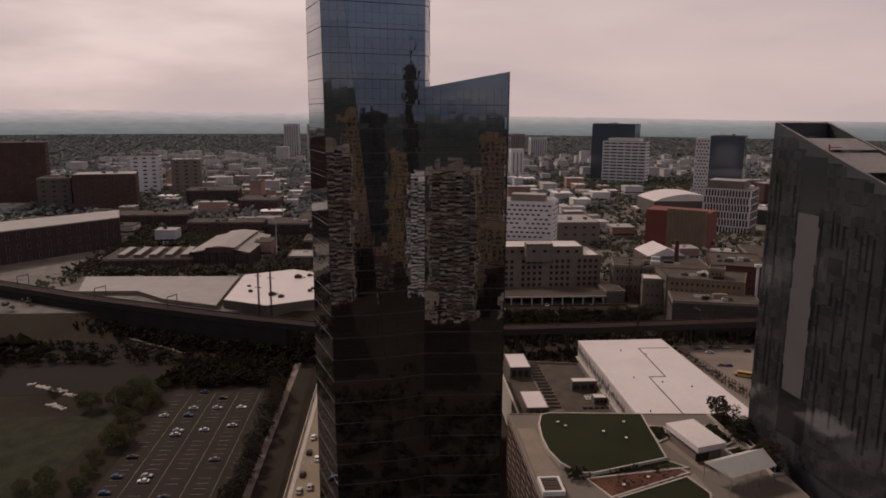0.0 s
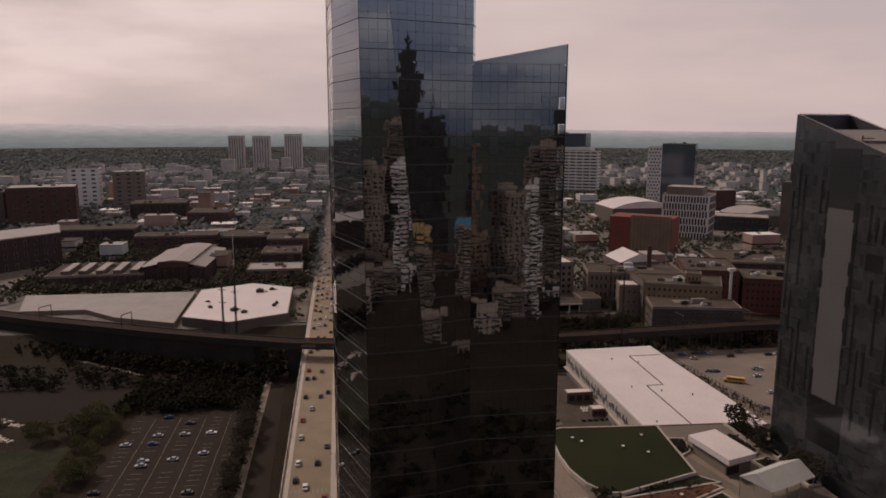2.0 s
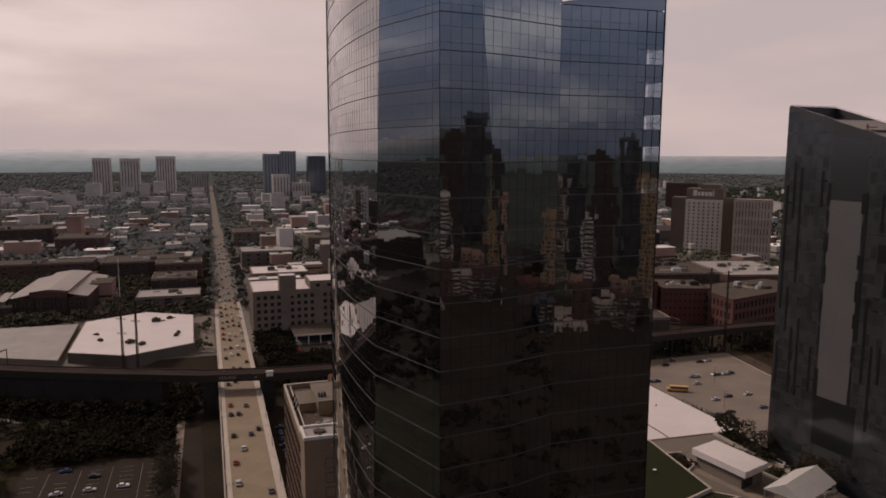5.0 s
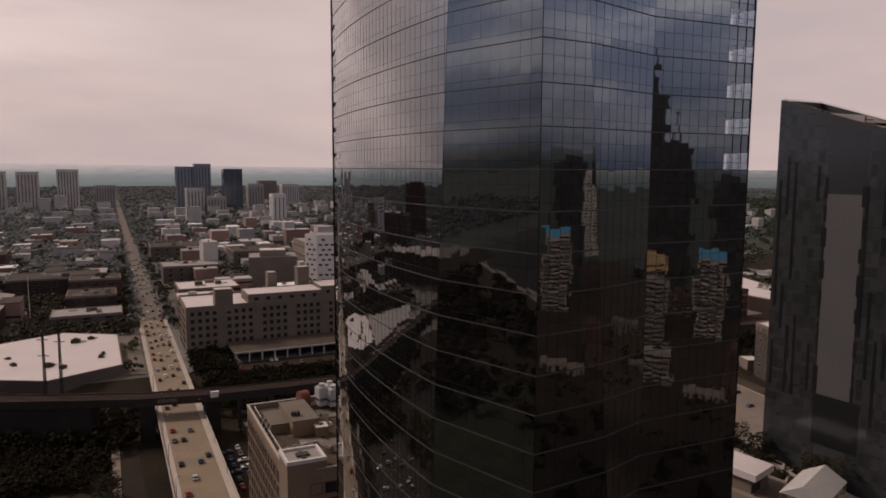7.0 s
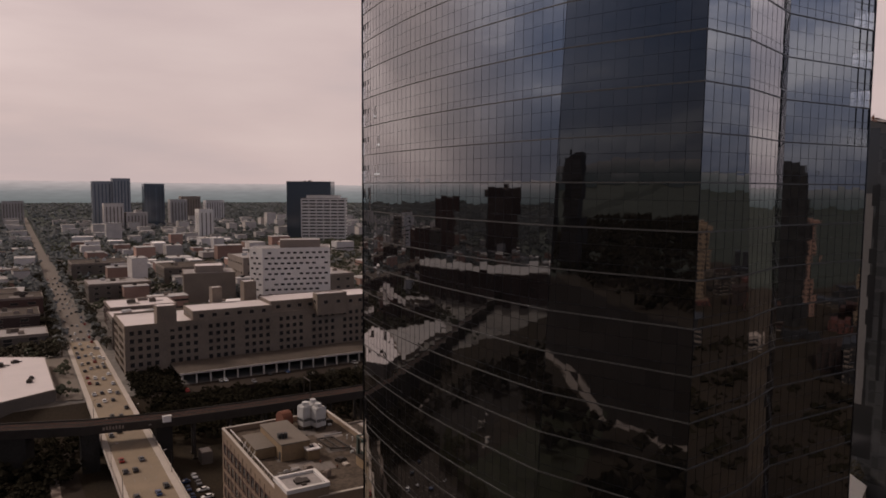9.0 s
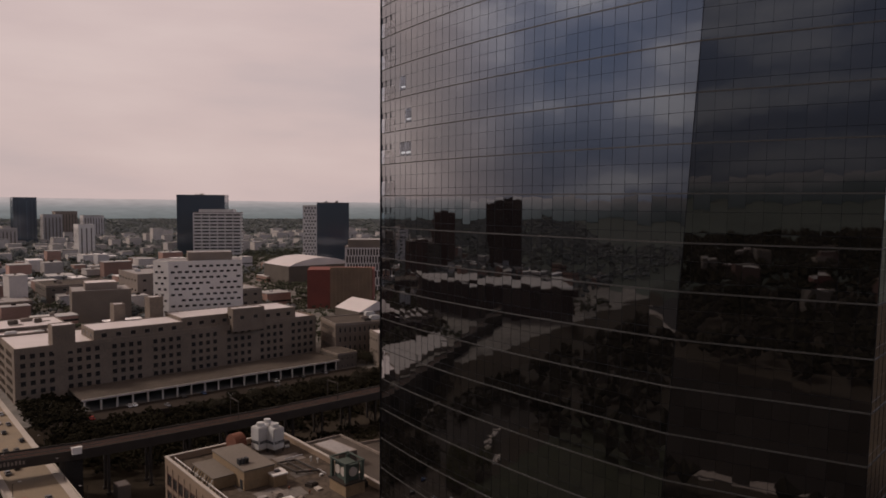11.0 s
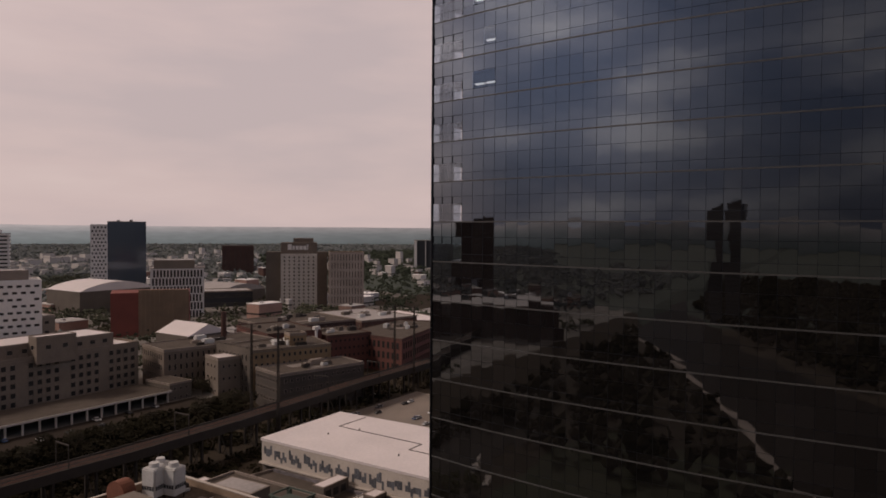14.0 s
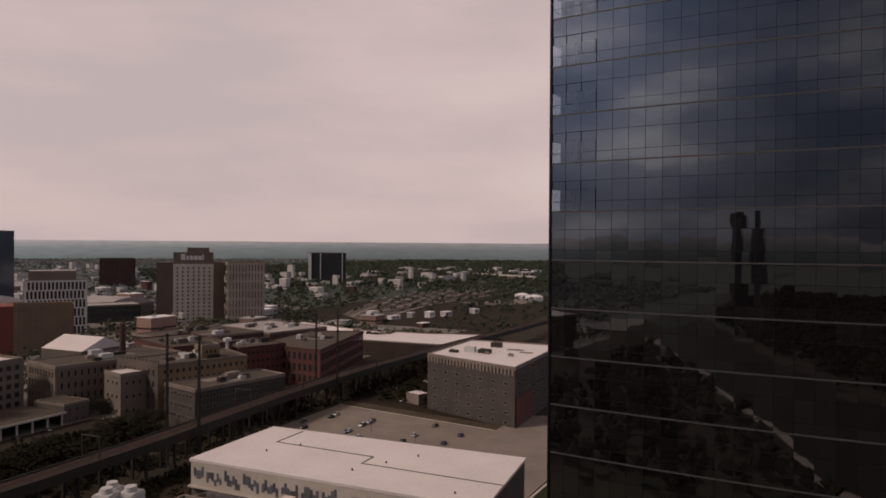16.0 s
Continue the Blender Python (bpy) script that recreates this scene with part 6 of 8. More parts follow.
for k in range(5):
    block("skylight_ridge", "narrow pale roof monitor", "roof monitor", rect(-212 + 13 * k, -206 + 13 * k, 604, 640, 4), 20.26, 22.8, "grey_wall", "grey_roof", parapet=0.2)
block("stadium_stand", "long brick stadium stand with arched openings and a grey sloping roof", "stand", [(-440, 472), (-248, 712), (-269, 768), (-480, 540)], 8, 39, "dark_brick", "grey_roof", rows=3, win=(2.6, 5.0), pitch=9, parapet=0.3)
block("campus_tower", "dark brown brick campus tower", "tower", rect(-540, -462, 1000, 1050, 20), 10, 99, "brown_brick", "tar_roof", rows=14, win=(4.0, 2.0), pitch=12, kit=2)
for k, (x0, x1, y0, y1, z1, wl_, tn) in enumerate(((-392, -318, 935, 985, 62, "brown_brick", 15), (-392, -350, 1140, 1180, 74, "white_wall", 12), (-330, -286, 1140, 1180, 68, "beige", 12),
                                                 (-440, -400, 945, 990, 56, "grey_wall", 10), (-270, -200, 1010, 1060, 34, "dark_brick", 5), (-180, -130, 930, 985, 30, "brown_brick", 0),
                                                 (-300, -215, 820, 860, 26, "dark_brick", 3), (-200, -120, 770, 800, 25, "brown_brick", 0), (-110, -40, 745, 790, 27, "dark_brick", 0),
                                                 (-70, -25, 610, 640, 19, "grey_wall", 0), (-62, -28, 655, 690, 25, "dark_brick", 0), (-62, -24, 705, 735, 30, "brown_brick", 0))):
    block("campus_building", "brick campus building with a flat roof and rows of windows", "building", rect(x0, x1, y0, y1, tn), 10, z1, wl_, "grey_roof" if k in (0, 2, 9) else "tar_roof", rows=max(3, int((z1 - 10) / 6)), win=(5.4, 2.4), pitch=12.5, kit=3, seed=k)

# the long stepped office and warehouse
long_b = block("long_warehouse", "long tan stone warehouse with stepped roofline and grouped windows", "warehouse", [(8, 511), (178, 516), (178, 557), (8, 557)], 8, 36.6, "long_stone", "white_roof", rows=6, win=(2.6, 2.7), pitch=4.3, kit=12, parapet=1.4, trim="long_stone", skip=lambda r, c: c % 5 == 4)
for name, x0, x1, y0, y1, z1 in (("stair_head", 25, 35.5, 511.3, 521, 47), ("roof_storey", 45, 92, 515, 540, 42), ("roof_storey", 92.2, 165, 519, 545, 43.5), ("lift_house", 63, 69, 543, 551, 51), ("lift_house", 84, 92, 547, 556, 53), ("roof_storey", 120, 140, 511.3, 519, 47)):
    b_ = block(name, "", "", rect(x0, x1, y0, y1), 36.86, z1, "long_stone", "white_roof", rows=1 if "storey" in name else 0, win=(3, 2.4), pitch=7, parapet=0.6, parent=long_b)
tagged(part("yard", prism([(14, 461), (186, 461), (186, 477.4), (14, 477.4)], 6, 10.12), M["asphalt"], None, "dark asphalt yard below the warehouse"), category="yard", kind="structure")
block("lab_building", "low dark brick laboratory block with a crowded flat roof", "building", rect(322, 398, 545, 602, -15), 8, 27, "dark_brick", "tar_roof", rows=3, win=(2.4, 2.4), pitch=6, kit=14)
block("lab_building", "long dark laboratory wing with pale roof plant", "building", rect(410, 470, 530, 610, -15), 8, 24, "brown_brick", "grey_roof", rows=2, win=(2.4, 2.4), pitch=6, kit=12)
dockp = thing("loading_dock", "long open loading platform with a pale roof edge on posts", "platform")
part("roof", boxes((30, 172, 478, 505, 15.4, 16.2)), M["tar_roof"], dockp)
part("fascia", boxes((30, 172, 477.6, 477.99, 15.3, 16.3)), M["pale_concrete"], dockp)
for k in range(20):
    part("post", boxes((31 + 7.3 * k, 31.8 + 7.3 * k, 478.2, 479, 6, 15.396)), M["pale_concrete"], dockp)
part("back_wall", boxes((30, 172, 505.004, 505.5, 6, 15.396)), M["dark_masonry"], dockp)
block("dock_house", "small gabled house at the end of the platform", "house", rect(172.2, 186, 480, 500), 8, 19, "grey_wall", "tar_roof", rows=2, pitch=4, parapet=0.3)

checker = block("patterned_tower", "white apartment block with staggered dark windows", "building", [(100, 589), (106, 578), (151, 566), (161, 590), (110, 604)], 10, 71, "white_wall", "grey_roof", rows=16, win=(2.9, 1.7), pitch=4.3, kit=2, skip=lambda r, c: (c * 3 + r * 5) % 11 == 1, trim="white_wall", stagger=0.5)
block("penthouse", "", "", rect(120, 148, 572, 588, -18), 71.26, 77, "concrete", "grey_roof", parapet=0.3, parent=checker)
bh = block("block_house", "beige windowless concrete block building", "building", rect(88, 132, 735, 775, -10), 10, 37, "beige", "grey_roof", rows=0, kit=1)
block("roof_storey", "", "", rect(98, 122, 744, 764, -10), 37.26, 43, "concrete", "white_roof", parapet=0.3, parent=bh)
for k, (x0, x1, y0, y1, z1, wl_, rf) in enumerate(((16, 62, 650, 690, 26, "dark_brick", "white_roof"), (10, 50, 585, 612, 30, "grey_wall", "white_roof"), (55, 90, 600, 625, 26, "dark_brick", "tar_roof"), (14, 66, 790, 830, 26, "grey_wall", "grey_roof"),
                                                 (12, 70, 960, 1010, 28, "grey_wall", "tar_roof"), (90, 150, 860, 910, 30, "grey_wall", "tar_roof"), (170, 230, 700, 760, 34, "beige", "grey_roof"), (160, 215, 820, 880, 40, "concrete", "grey_roof"))):
    block("street_building", "flat-roofed masonry building along the street", "building", rect(x0, x1, y0, y1), 10, z1, wl_, rf, rows=3, win=(3.6, 2.4), pitch=10, kit=3, seed=30 + k)

# campus to the north-west
def gable_hall(name, label, x0, x1, y0, y1, z0, z1, rise, wall, roof, pitched=False):
    t = thing(name, label, "hall")
    part("wall", prism([(x0, y0), (x1, y0), (x1, y1), (x0, y1)], z0, z1), M[wall], t)
    bm, n = bmesh.new(), 12
    cols = []
    for i in range(n + 1):
        s = i / n
        h = rise * (1 - abs(2 * s - 1)) if pitched else rise * math.sin(math.pi * s) ** 0.8
        cols.append([bm.verts.new((x0 + (x1 - x0) * s, y, z1 + 0.004 + h)) for y in (y0 - 0.4, y1 + 0.4)])
    for a, b in zip(cols, cols[1:]):
        bm.faces.new((a[0], b[0], b[1], a[1]))
    ends = [[c[k] for c in cols] for k in (0, 1)]
    bm.faces.new(ends[0][::-1])
    bm.faces.new(ends[1])
    part("roof", bm, M[roof], t)
    return t


gable_hall("gymnasium", "hall with a pitched bright white roof", 217, 247, 524, 556, 8, 35, 6.4, "grey_wall", "white_roof", True)
block("stone_hall", "tan stone front hall with an arched entrance", "building", [(183, 500), (250, 484), (256, 520), (190, 530)], 8, 33, "grey_tan", "tar_roof", rows=4, win=(1.5, 3.4), pitch=3.3, kit=6)
block("small_white_roof", "low wing with a bright white roof", "wing", rect(196, 216, 466, 482, -14), 8, 30, "beige", "white_roof", rows=3, pitch=4)
tan = block("tan_hall", "yellow-tan brick hall with punched windows and a crowded flat roof", "building", [(207, 457), (252, 439), (268, 469), (211, 489)], 8, 33.5, "buff", "tar_roof", rows=5, win=(1.5, 2.1), pitch=3.4, kit=9, trim="beige", faces=(0,))
part("stone_front", prism([(206.1, 456.6), (206.96, 457.1), (210.96, 489), (210.1, 489.2)], 8, 35.2), M["grey_wall"], tan, "grey stone front with arched windows")
windows_on(tan, (210.1, 489.2), (206.1, 456.6), 10, 33, 4, 8, 1.7, 3.4, M["beige"], M["win"])
for k in range(11):
    s = k / 10
    part("merlon", boxes((206.2 + 4.0 * s, 206.9 + 4.0 * s, 457.2 + 31 * s - 0.7, 457.2 + 31 * s + 0.7, 35.204, 36.3)), M["grey_wall"], tan)
block("tan_tower", "square tan stair block above the hall", "stair block", rect(236, 246, 452, 462, -26), 33.76, 40, "buff", "tar_roof", rows=1, pitch=3)
block("low_wing", "long low stone wing beside the viaduct", "wing", [(199, 426), (252, 414), (258, 436), (206, 452)], 8, 25.5, "dark_masonry", "tar_roof", rows=3, win=(1.8, 2.0), pitch=3.8, kit=7)
block("brick_school", "red brick school building with dark windows", "building", rect(296, 330, 470, 510, -20), 8, 30, "red_brick", "tar_roof", rows=4, pitch=3.6, kit=6, trim="brown_brick")
block("brick_block", "dark red brick block with tall window bays", "building", [(318, 436), (415, 462), (400, 500), (322, 490)], 5, 28, "red_brick", "tar_roof", rows=3, win=(2.4, 4.6), pitch=4.4, kit=8, trim="brown_brick")
mast = thing("water_column", "pale T-shaped stand pipe above the red building", "column", 281, 478, 8)
part("shaft", tube(bmesh.new(), (0, 0, 0), (0, 0, 28), 1.0, 0.9, 12), M["white_wall"], mast)
part("head", boxes((-2.4, 2.4, -1.2, 1.2, 28.004, 30.0)), M["white_wall"], mast)
block("red_post_building", "dark red building with dark flat roof", "building", rect(262, 300, 486, 540, -20), 8, 34, "red_brick", "tar_roof", rows=4, pitch=4, kit=7, trim="brown_brick")
stack = part("boiler_chimney", tube(bmesh.new(), (235, 513, 8), (235, 513, 49.4), 1.9, 1.6, 16), M["brown_brick"], None, "dark brick boiler chimney")
tagged(stack, category="chimney")
redb = thing("red_and_tan_block", "red brick block with a tall tan ribbed front", "building")
part("wall", prism([(280, 708), (298, 696), (330, 672), (352, 700), (300, 738)], 8, 47), M["scarlet_brick"], redb)
part("front", prism([(297.5, 695.8), (329, 671.6), (330.4, 673.4), (299, 697.6)], 8, 49.4), M["tan_brick"], redb)
for k in range(11):
    s = (k + 0.5) / 11
    x, y = 297.2 + 31.5 * s, 695.6 - 24.2 * s
    o = part("rib", boxes((-0.35, 0.35, -0.5, 0.3, 8, 49.2)), M["tan_brick"], redb)
    o.matrix_basis = pose(x, y, 0, 0, 0, -37.5)
so_ = block("striped_office", "office block with white vertical fins and a plain top storey", "building", [(378, 797), (420, 767), (446, 800), (402, 832)], 8, 60, "white_wall", "grey_roof", rows=6, win=(2.0, 7.2), pitch=3.4, kit=2, stagger=0.35)
block("top_storey", "", "", [(384, 800), (416, 777), (436, 803), (404, 826)], 60.26, 68.5, "beige", "grey_roof", parapet=0.3, parent=so_)
block("dark_low_office", "dark low office with a band of windows", "building", [(432, 862), (520, 806), (540, 840), (455, 892)], 8, 28, "dark_wall", "grey_roof", rows=2, win=(2.2, 3.0), pitch=3.4)
gable_hall("market_hall", "long hall under a pale rounded roof", 352, 440, 880, 945, 8, 34, 9, "grey_wall", "white_roof")
gable_hall("grey_gable_hall", "grey hall under a low rounded roof", 520, 590, 860, 920, 8, 24, 8, "grey_wall", "grey_roof")

hotel = thing("university_tower", "pale brick university tower with a signed crown and darker wings", "tower")
hA, hU = Vector((521.5, 760.5)), (Vector((549.8, 730.6)) - Vector((521.5, 760.5))).normalized()
hV = Vector((hU.y, -hU.x)) * -1.0


def hrect(s0, s1, d0, d1):
    return [tuple(hA + hU * s + hV * d) for s, d in ((s0, d0), (s1, d0), (s1, d1), (s0, d1))]


for nm, s0, s1, d0, d1, zt, mt in (("shaft", 0, 41.2, 0, 26, 73, "pale_brick"), ("crown", 0, 41.2, 3, 26, 86, "grey_tan"), ("crown_cap", 14, 37, 8, 24, 91, "grey_tan"), ("left_wing", -17, -0.004, 6, 26, 75, "grey_wall"), ("right_wing", 41.204, 53, 6, 26, 75, "grey_tan")):
    part(nm, prism(hrect(s0, s1, d0, d1), 5 if "crown" not in nm else 73.004 if nm == "crown" else 86.004, zt), M[mt], hotel)
hb, he = hrect(0, 41.2, 0, 1)[0], hrect(0, 41.2, 0, 1)[1]
windows_on(hotel, hb, he, 8, 71, 15, 7, 1.9, 2.3, M["pale_brick"], M["win"])
rb = block("hotel_annex", "tan ribbed annex block beside the university tower", "building", [(549.2, 711.2), (576.2, 682.2), (594.2, 700.2), (567.2, 729.2)], 5, 75, "skyline_stone", "grey_roof", rows=7, win=(0.8, 7.2), pitch=3.6, trim="tan_brick")
mid = hA + hU * 20.6 + hV * 2.7
for k, (w_, h_) in enumerate(((4.4, 6.6), (2.6, 4.6), (3.6, 4.6), (3.8, 4.6), (3.6, 4.6), (1.2, 6.6))):
    # pale sign strokes on the crown
    o = part("sign_bar", boxes((-w_ / 2, w_ / 2, -0.25, 0.05, 0, h_)), M["white_wall"], hotel, "pale sign stroke on the crown")
    c = mid + hU * (-10.6 + (0, 4.4, 8.4, 12.8, 17.2, 20.4)[k])
    o.matrix_basis = pose(c.x, c.y, 77.6, 0, 0, math.degrees(math.atan2(hU.y, hU.x)))
bt_ = block("blue_tower", "slab tower of dark blue glass with a white dotted end wall", "tower", [(517, 1098.5), (559.5, 1071.6), (580, 1104), (538, 1131)], 10, 110, "blue_glass", "tar_roof", rows=0, kit=2)
block("end_wall", "", "", [(498.5, 1109.6), (516.8, 1098.0), (537.5, 1131), (519, 1142)], 10, 105.5, "white_wall", "grey_roof", rows=18, win=(2.6, 3.0), pitch=4.4, stagger=0.5, parent=bt_, trim="white_wall", faces=(0, 3))
rt_ = block("ribbed_tower", "pale office tower with horizontal bands", "tower", [(429, 1385), (503, 1344), (518, 1371), (444, 1412)], 10, 91, "white_wall", "grey_roof", rows=13, win=(11.5, 2.6), pitch=12.5)
block("top_storey", "", "", [(440, 1384), (492, 1355), (505, 1371), (454, 1400)], 91.26, 97, "white_wall", "grey_roof", parapet=0.3, parent=rt_)
block("blue_office", "broad blue-glass office tower", "tower", [(428, 1462), (502, 1415), (525, 1450), (452, 1497)], 10, 123, "blue_glass", "tar_roof", rows=0, kit=2)
block("dark_tower", "dark brown apartment tower", "tower", [(866, 1280), (912, 1241), (935, 1268), (890, 1308)], 5, 68, "brown_brick", "tar_roof", rows=9, win=(2.6, 2.6), pitch=9)
block("black_office", "black glass office block with white edges", "building", [(1243, 1088), (1288, 1020), (1320, 1040), (1275, 1108)], 5, 78, "dark_wall", "tar_roof", rows=0)
for s in (0.0, 0.28, 0.86):
    p, q = Vector((1243, 1088)), Vector((1288, 1020))
    c = p + (q - p) * (s + 0.04)
    o = part("edge_fin", boxes((-3.2 if s == 0 else -0.8, 3.2 if s == 0 else 0.8, -1.0, 0.4, 5, 78)), M["white_wall"], None, "white vertical strip on the black office")
    o.matrix_basis = pose(c.x, c.y, 0, 0, 0, math.degrees(math.atan2((q - p).y, (q - p).x)))
    tagged(o, category="fin")
# pale walls and near-matching windows stand in for haze on the far towers
for k, (x0, x1, y0, z1, wl_) in enumerate(((-296, -254, 2086, 109, "city_stone"), (-234, -186, 2117, 108, "city_stone"), (-145, -96, 2116, 114, "city_stone"), (119, 160, 1882, 122, "slate_tower"), (160.5, 198, 1876, 129, "slate_tower"), (227, 272, 1875, 117, "blue_glass"),
                                          (133, 173, 1800, 73, "city_stone"), (177, 221, 1795, 53, "city_stone"), (267, 294, 1500, 68, "white_wall"), (300, 340, 1960, 78, "city_grey"), (350, 400, 2080, 84, "concrete"), (430, 480, 2150, 72, "city_grey"), (-60, -10, 2250, 70, "city_grey"))):
    block("far_tower", "pale apartment tower standing far out over the trees", "tower", rect(x0, x1, y0, y0 + 34), 10, z1, wl_, "grey_roof", rows=1, win=(2.4, z1 - 22), pitch=7.0, glass="grey_wall" if k not in (3, 4, 5) else "blue_glass", trim=wl_, group="far towers", faces=(0, 3))

# grey storehouse and flat roofs to the north
store = block("storehouse", "grey six-storey storehouse with small windows and pale roof", "warehouse", [(273, 293), (296, 351), (360, 351), (360, 293)], 4, 34.6, "dark_masonry", "white_roof", rows=6, win=(3.0, 1.6), pitch=8.5, kit=6)
for k in range(26):
    # pale fins along the top storey
    s = (k + 0.5) / 26
    o = part("fin", boxes((-0.45, 0.0, -0.5, 0.5, 31.0, 34.4)), M["concrete"], store)
    o.matrix_basis = pose(273 + 23 * s, 293 + 58 * s, 0, 0, 0, -21.6)
part_red = part("red_side", boxes((274.0, 300.0, 292.3, 292.9, 4, 20)), M["red_brick"], store, "plain red painted end wall")
block("flat_depot", "very long depot under a white flat roof", "depot", [(444, 408), (441, 484), (500, 600), (532, 600), (498, 510), (504, 448), (520, 398)], 5, 17.5, "dark_brick", "white_roof", rows=0, kit=10)
# railway yard behind the depot: curved sidings, strings of wagons, sheds and small houses
def siding(points, half, z):
    return along(points, -half, half, z - 0.6, z)


for k in range(9):
    # sidings bend round to the north
    pts = []
    for i in range(15):
        s = i / 14
        a = radians(62 - 74 * s)
        r = 250 + 15 * k
        pts.append((650 + 9 * k + r * (math.sin(radians(62)) - math.sin(a)) * 1.0 + 330 * s, 590 + 10 * k + r * (math.cos(a) - math.cos(radians(62))) * 0.75 - 60 * s))
    tagged(part("rail_track", siding(pts, 2.4, 5.5 + 0.01 * k), M["grey_wall" if k % 3 else "concrete"], None, "dull ballasted yard track"), category="track", kind="structure")
    for i in range(4, 13):
        if (i * 5 + k * 3) % 7 < 3:
            p, q = Vector(pts[i]), Vector(pts[i + 1])
            d = (q - p).normalized()
            w_ = thing("rail_wagon", "pale silver railway wagon standing on a siding", "wagon", *(p + d * 3), 5.6 + 0.01 * k, math.degrees(math.atan2(d.y, d.x)), "yard wagons")
            part("body", boxes((0, 19, -1.5, 1.5, 1.0, 3.6)), M["concrete"], w_)
            part("roof", boxes((0, 19, -1.3, 1.3, 3.604, 4.0)), M["grey_roof"], w_)
            for xx in (2.6, 16.4):
                part("bogie", boxes((xx - 1.4, xx + 1.4, -1.1, 1.1, 0, 0.996)), M["steel_dark"], w_)
ry_ = random.Random(31)
tagged(part("rail_yard", prism([(556, 445), (1180, 420), (1260, 770), (640, 770)], 3.0, 5.02), M["scrub"], None, "dark cindery ground of the railway yard"), category="ground", kind="structure")
for x, y, w, d, h, wl_ in ((678, 606, 11, 9, 11, "white_wall"), (703, 592, 16, 7, 4, "white_wall"), (745, 560, 12, 8, 7, "white_wall"), (735, 580, 10, 7, 6, "city_grey"), (765, 548, 14, 8, 6, "city_stone"),
                           (640, 520, 12, 8, 5, "brown_brick"), (820, 530, 12, 9, 6, "city_grey")):
    y_ = thing("yard_house", "small pale house beside the railway yard", "house", x, y, 5.0, ry_.uniform(-20, 20), "yard houses")
    part("wall", boxes((0, w, 0, d, -1, h)), M[wl_], y_)
    part("roof", boxes((-0.4, w + 0.4, -0.4, d + 0.4, h + 0.004, h + 0.5)), M["city_white"], y_)
    for k in range(2):
        part("window", boxes((w * (0.2 + 0.4 * k), w * (0.4 + 0.4 * k), -0.08, -0.004, h * 0.35, h * 0.75)), M["win"], y_)
tagged(part("yard_lot", prism([(930, 560), (1060, 505), (1130, 560), (985, 620)], 4.6, 5.3), M["street"], None, "pale paved lot beyond the railway yard"), category="parking", kind="structure")
for x, y, r in ((1085, 528, 15), (1120, 560, 13)):
    g_ = thing("storage_dome", "low round white-roofed store beyond the yard", "store", x, y, 5.0, 0, "round stores")
    part("wall", tube(bmesh.new(), (0, 0, 0), (0, 0, 7), r, r, 24), M["city_white"], g_)
    part("roof", tube(bmesh.new(), (0, 0, 7.004), (0, 0, 10), r, r * 0.3, 24), M["city_white"], g_)
arches = thing("distant_viaduct", "long pale arched railway bridge before the woods", "viaduct", 1885, 1004, 5, math.degrees(math.atan2(732 - 1004, 1734 - 1885)))
part("deck", boxes((0, 330, -4, 4, 10, 14)), M["city_stone"], arches)
for k in range(24):
    part("pier", boxes((14 * k, 14 * k + 4, -3.5, 3.5, -4, 9.996)), M["city_brick"], arches)
for k in range(34):
    # small pale sheds and roofs beyond the black office
    x, y = ry_.uniform(1300, 2250), ry_.uniform(760, 1300)
    if abs(y - 1060) < 120 and x < 1420:
        continue
    s_ = thing("distant_shed", "small pale flat shed far beyond the yards", "shed", x, y, ground_z(x, y), ry_.uniform(-30, 30), "distant sheds")
    w, d, h = ry_.uniform(14, 42), ry_.uniform(10, 22), ry_.uniform(8, 14)
    part("wall", boxes((0, w, 0, d, -3, h)), M[ry_.choice(("city_stone", "city_grey", "city_white"))], s_)
    part("roof", boxes((-0.4, w + 0.4, -0.4, d + 0.4, h + 0.004, h + 0.6)), M[ry_.choice(("city_white", "city_roof"))], s_)

# ---- skyline behind, seen in the glass ----
rs = random.Random(21)


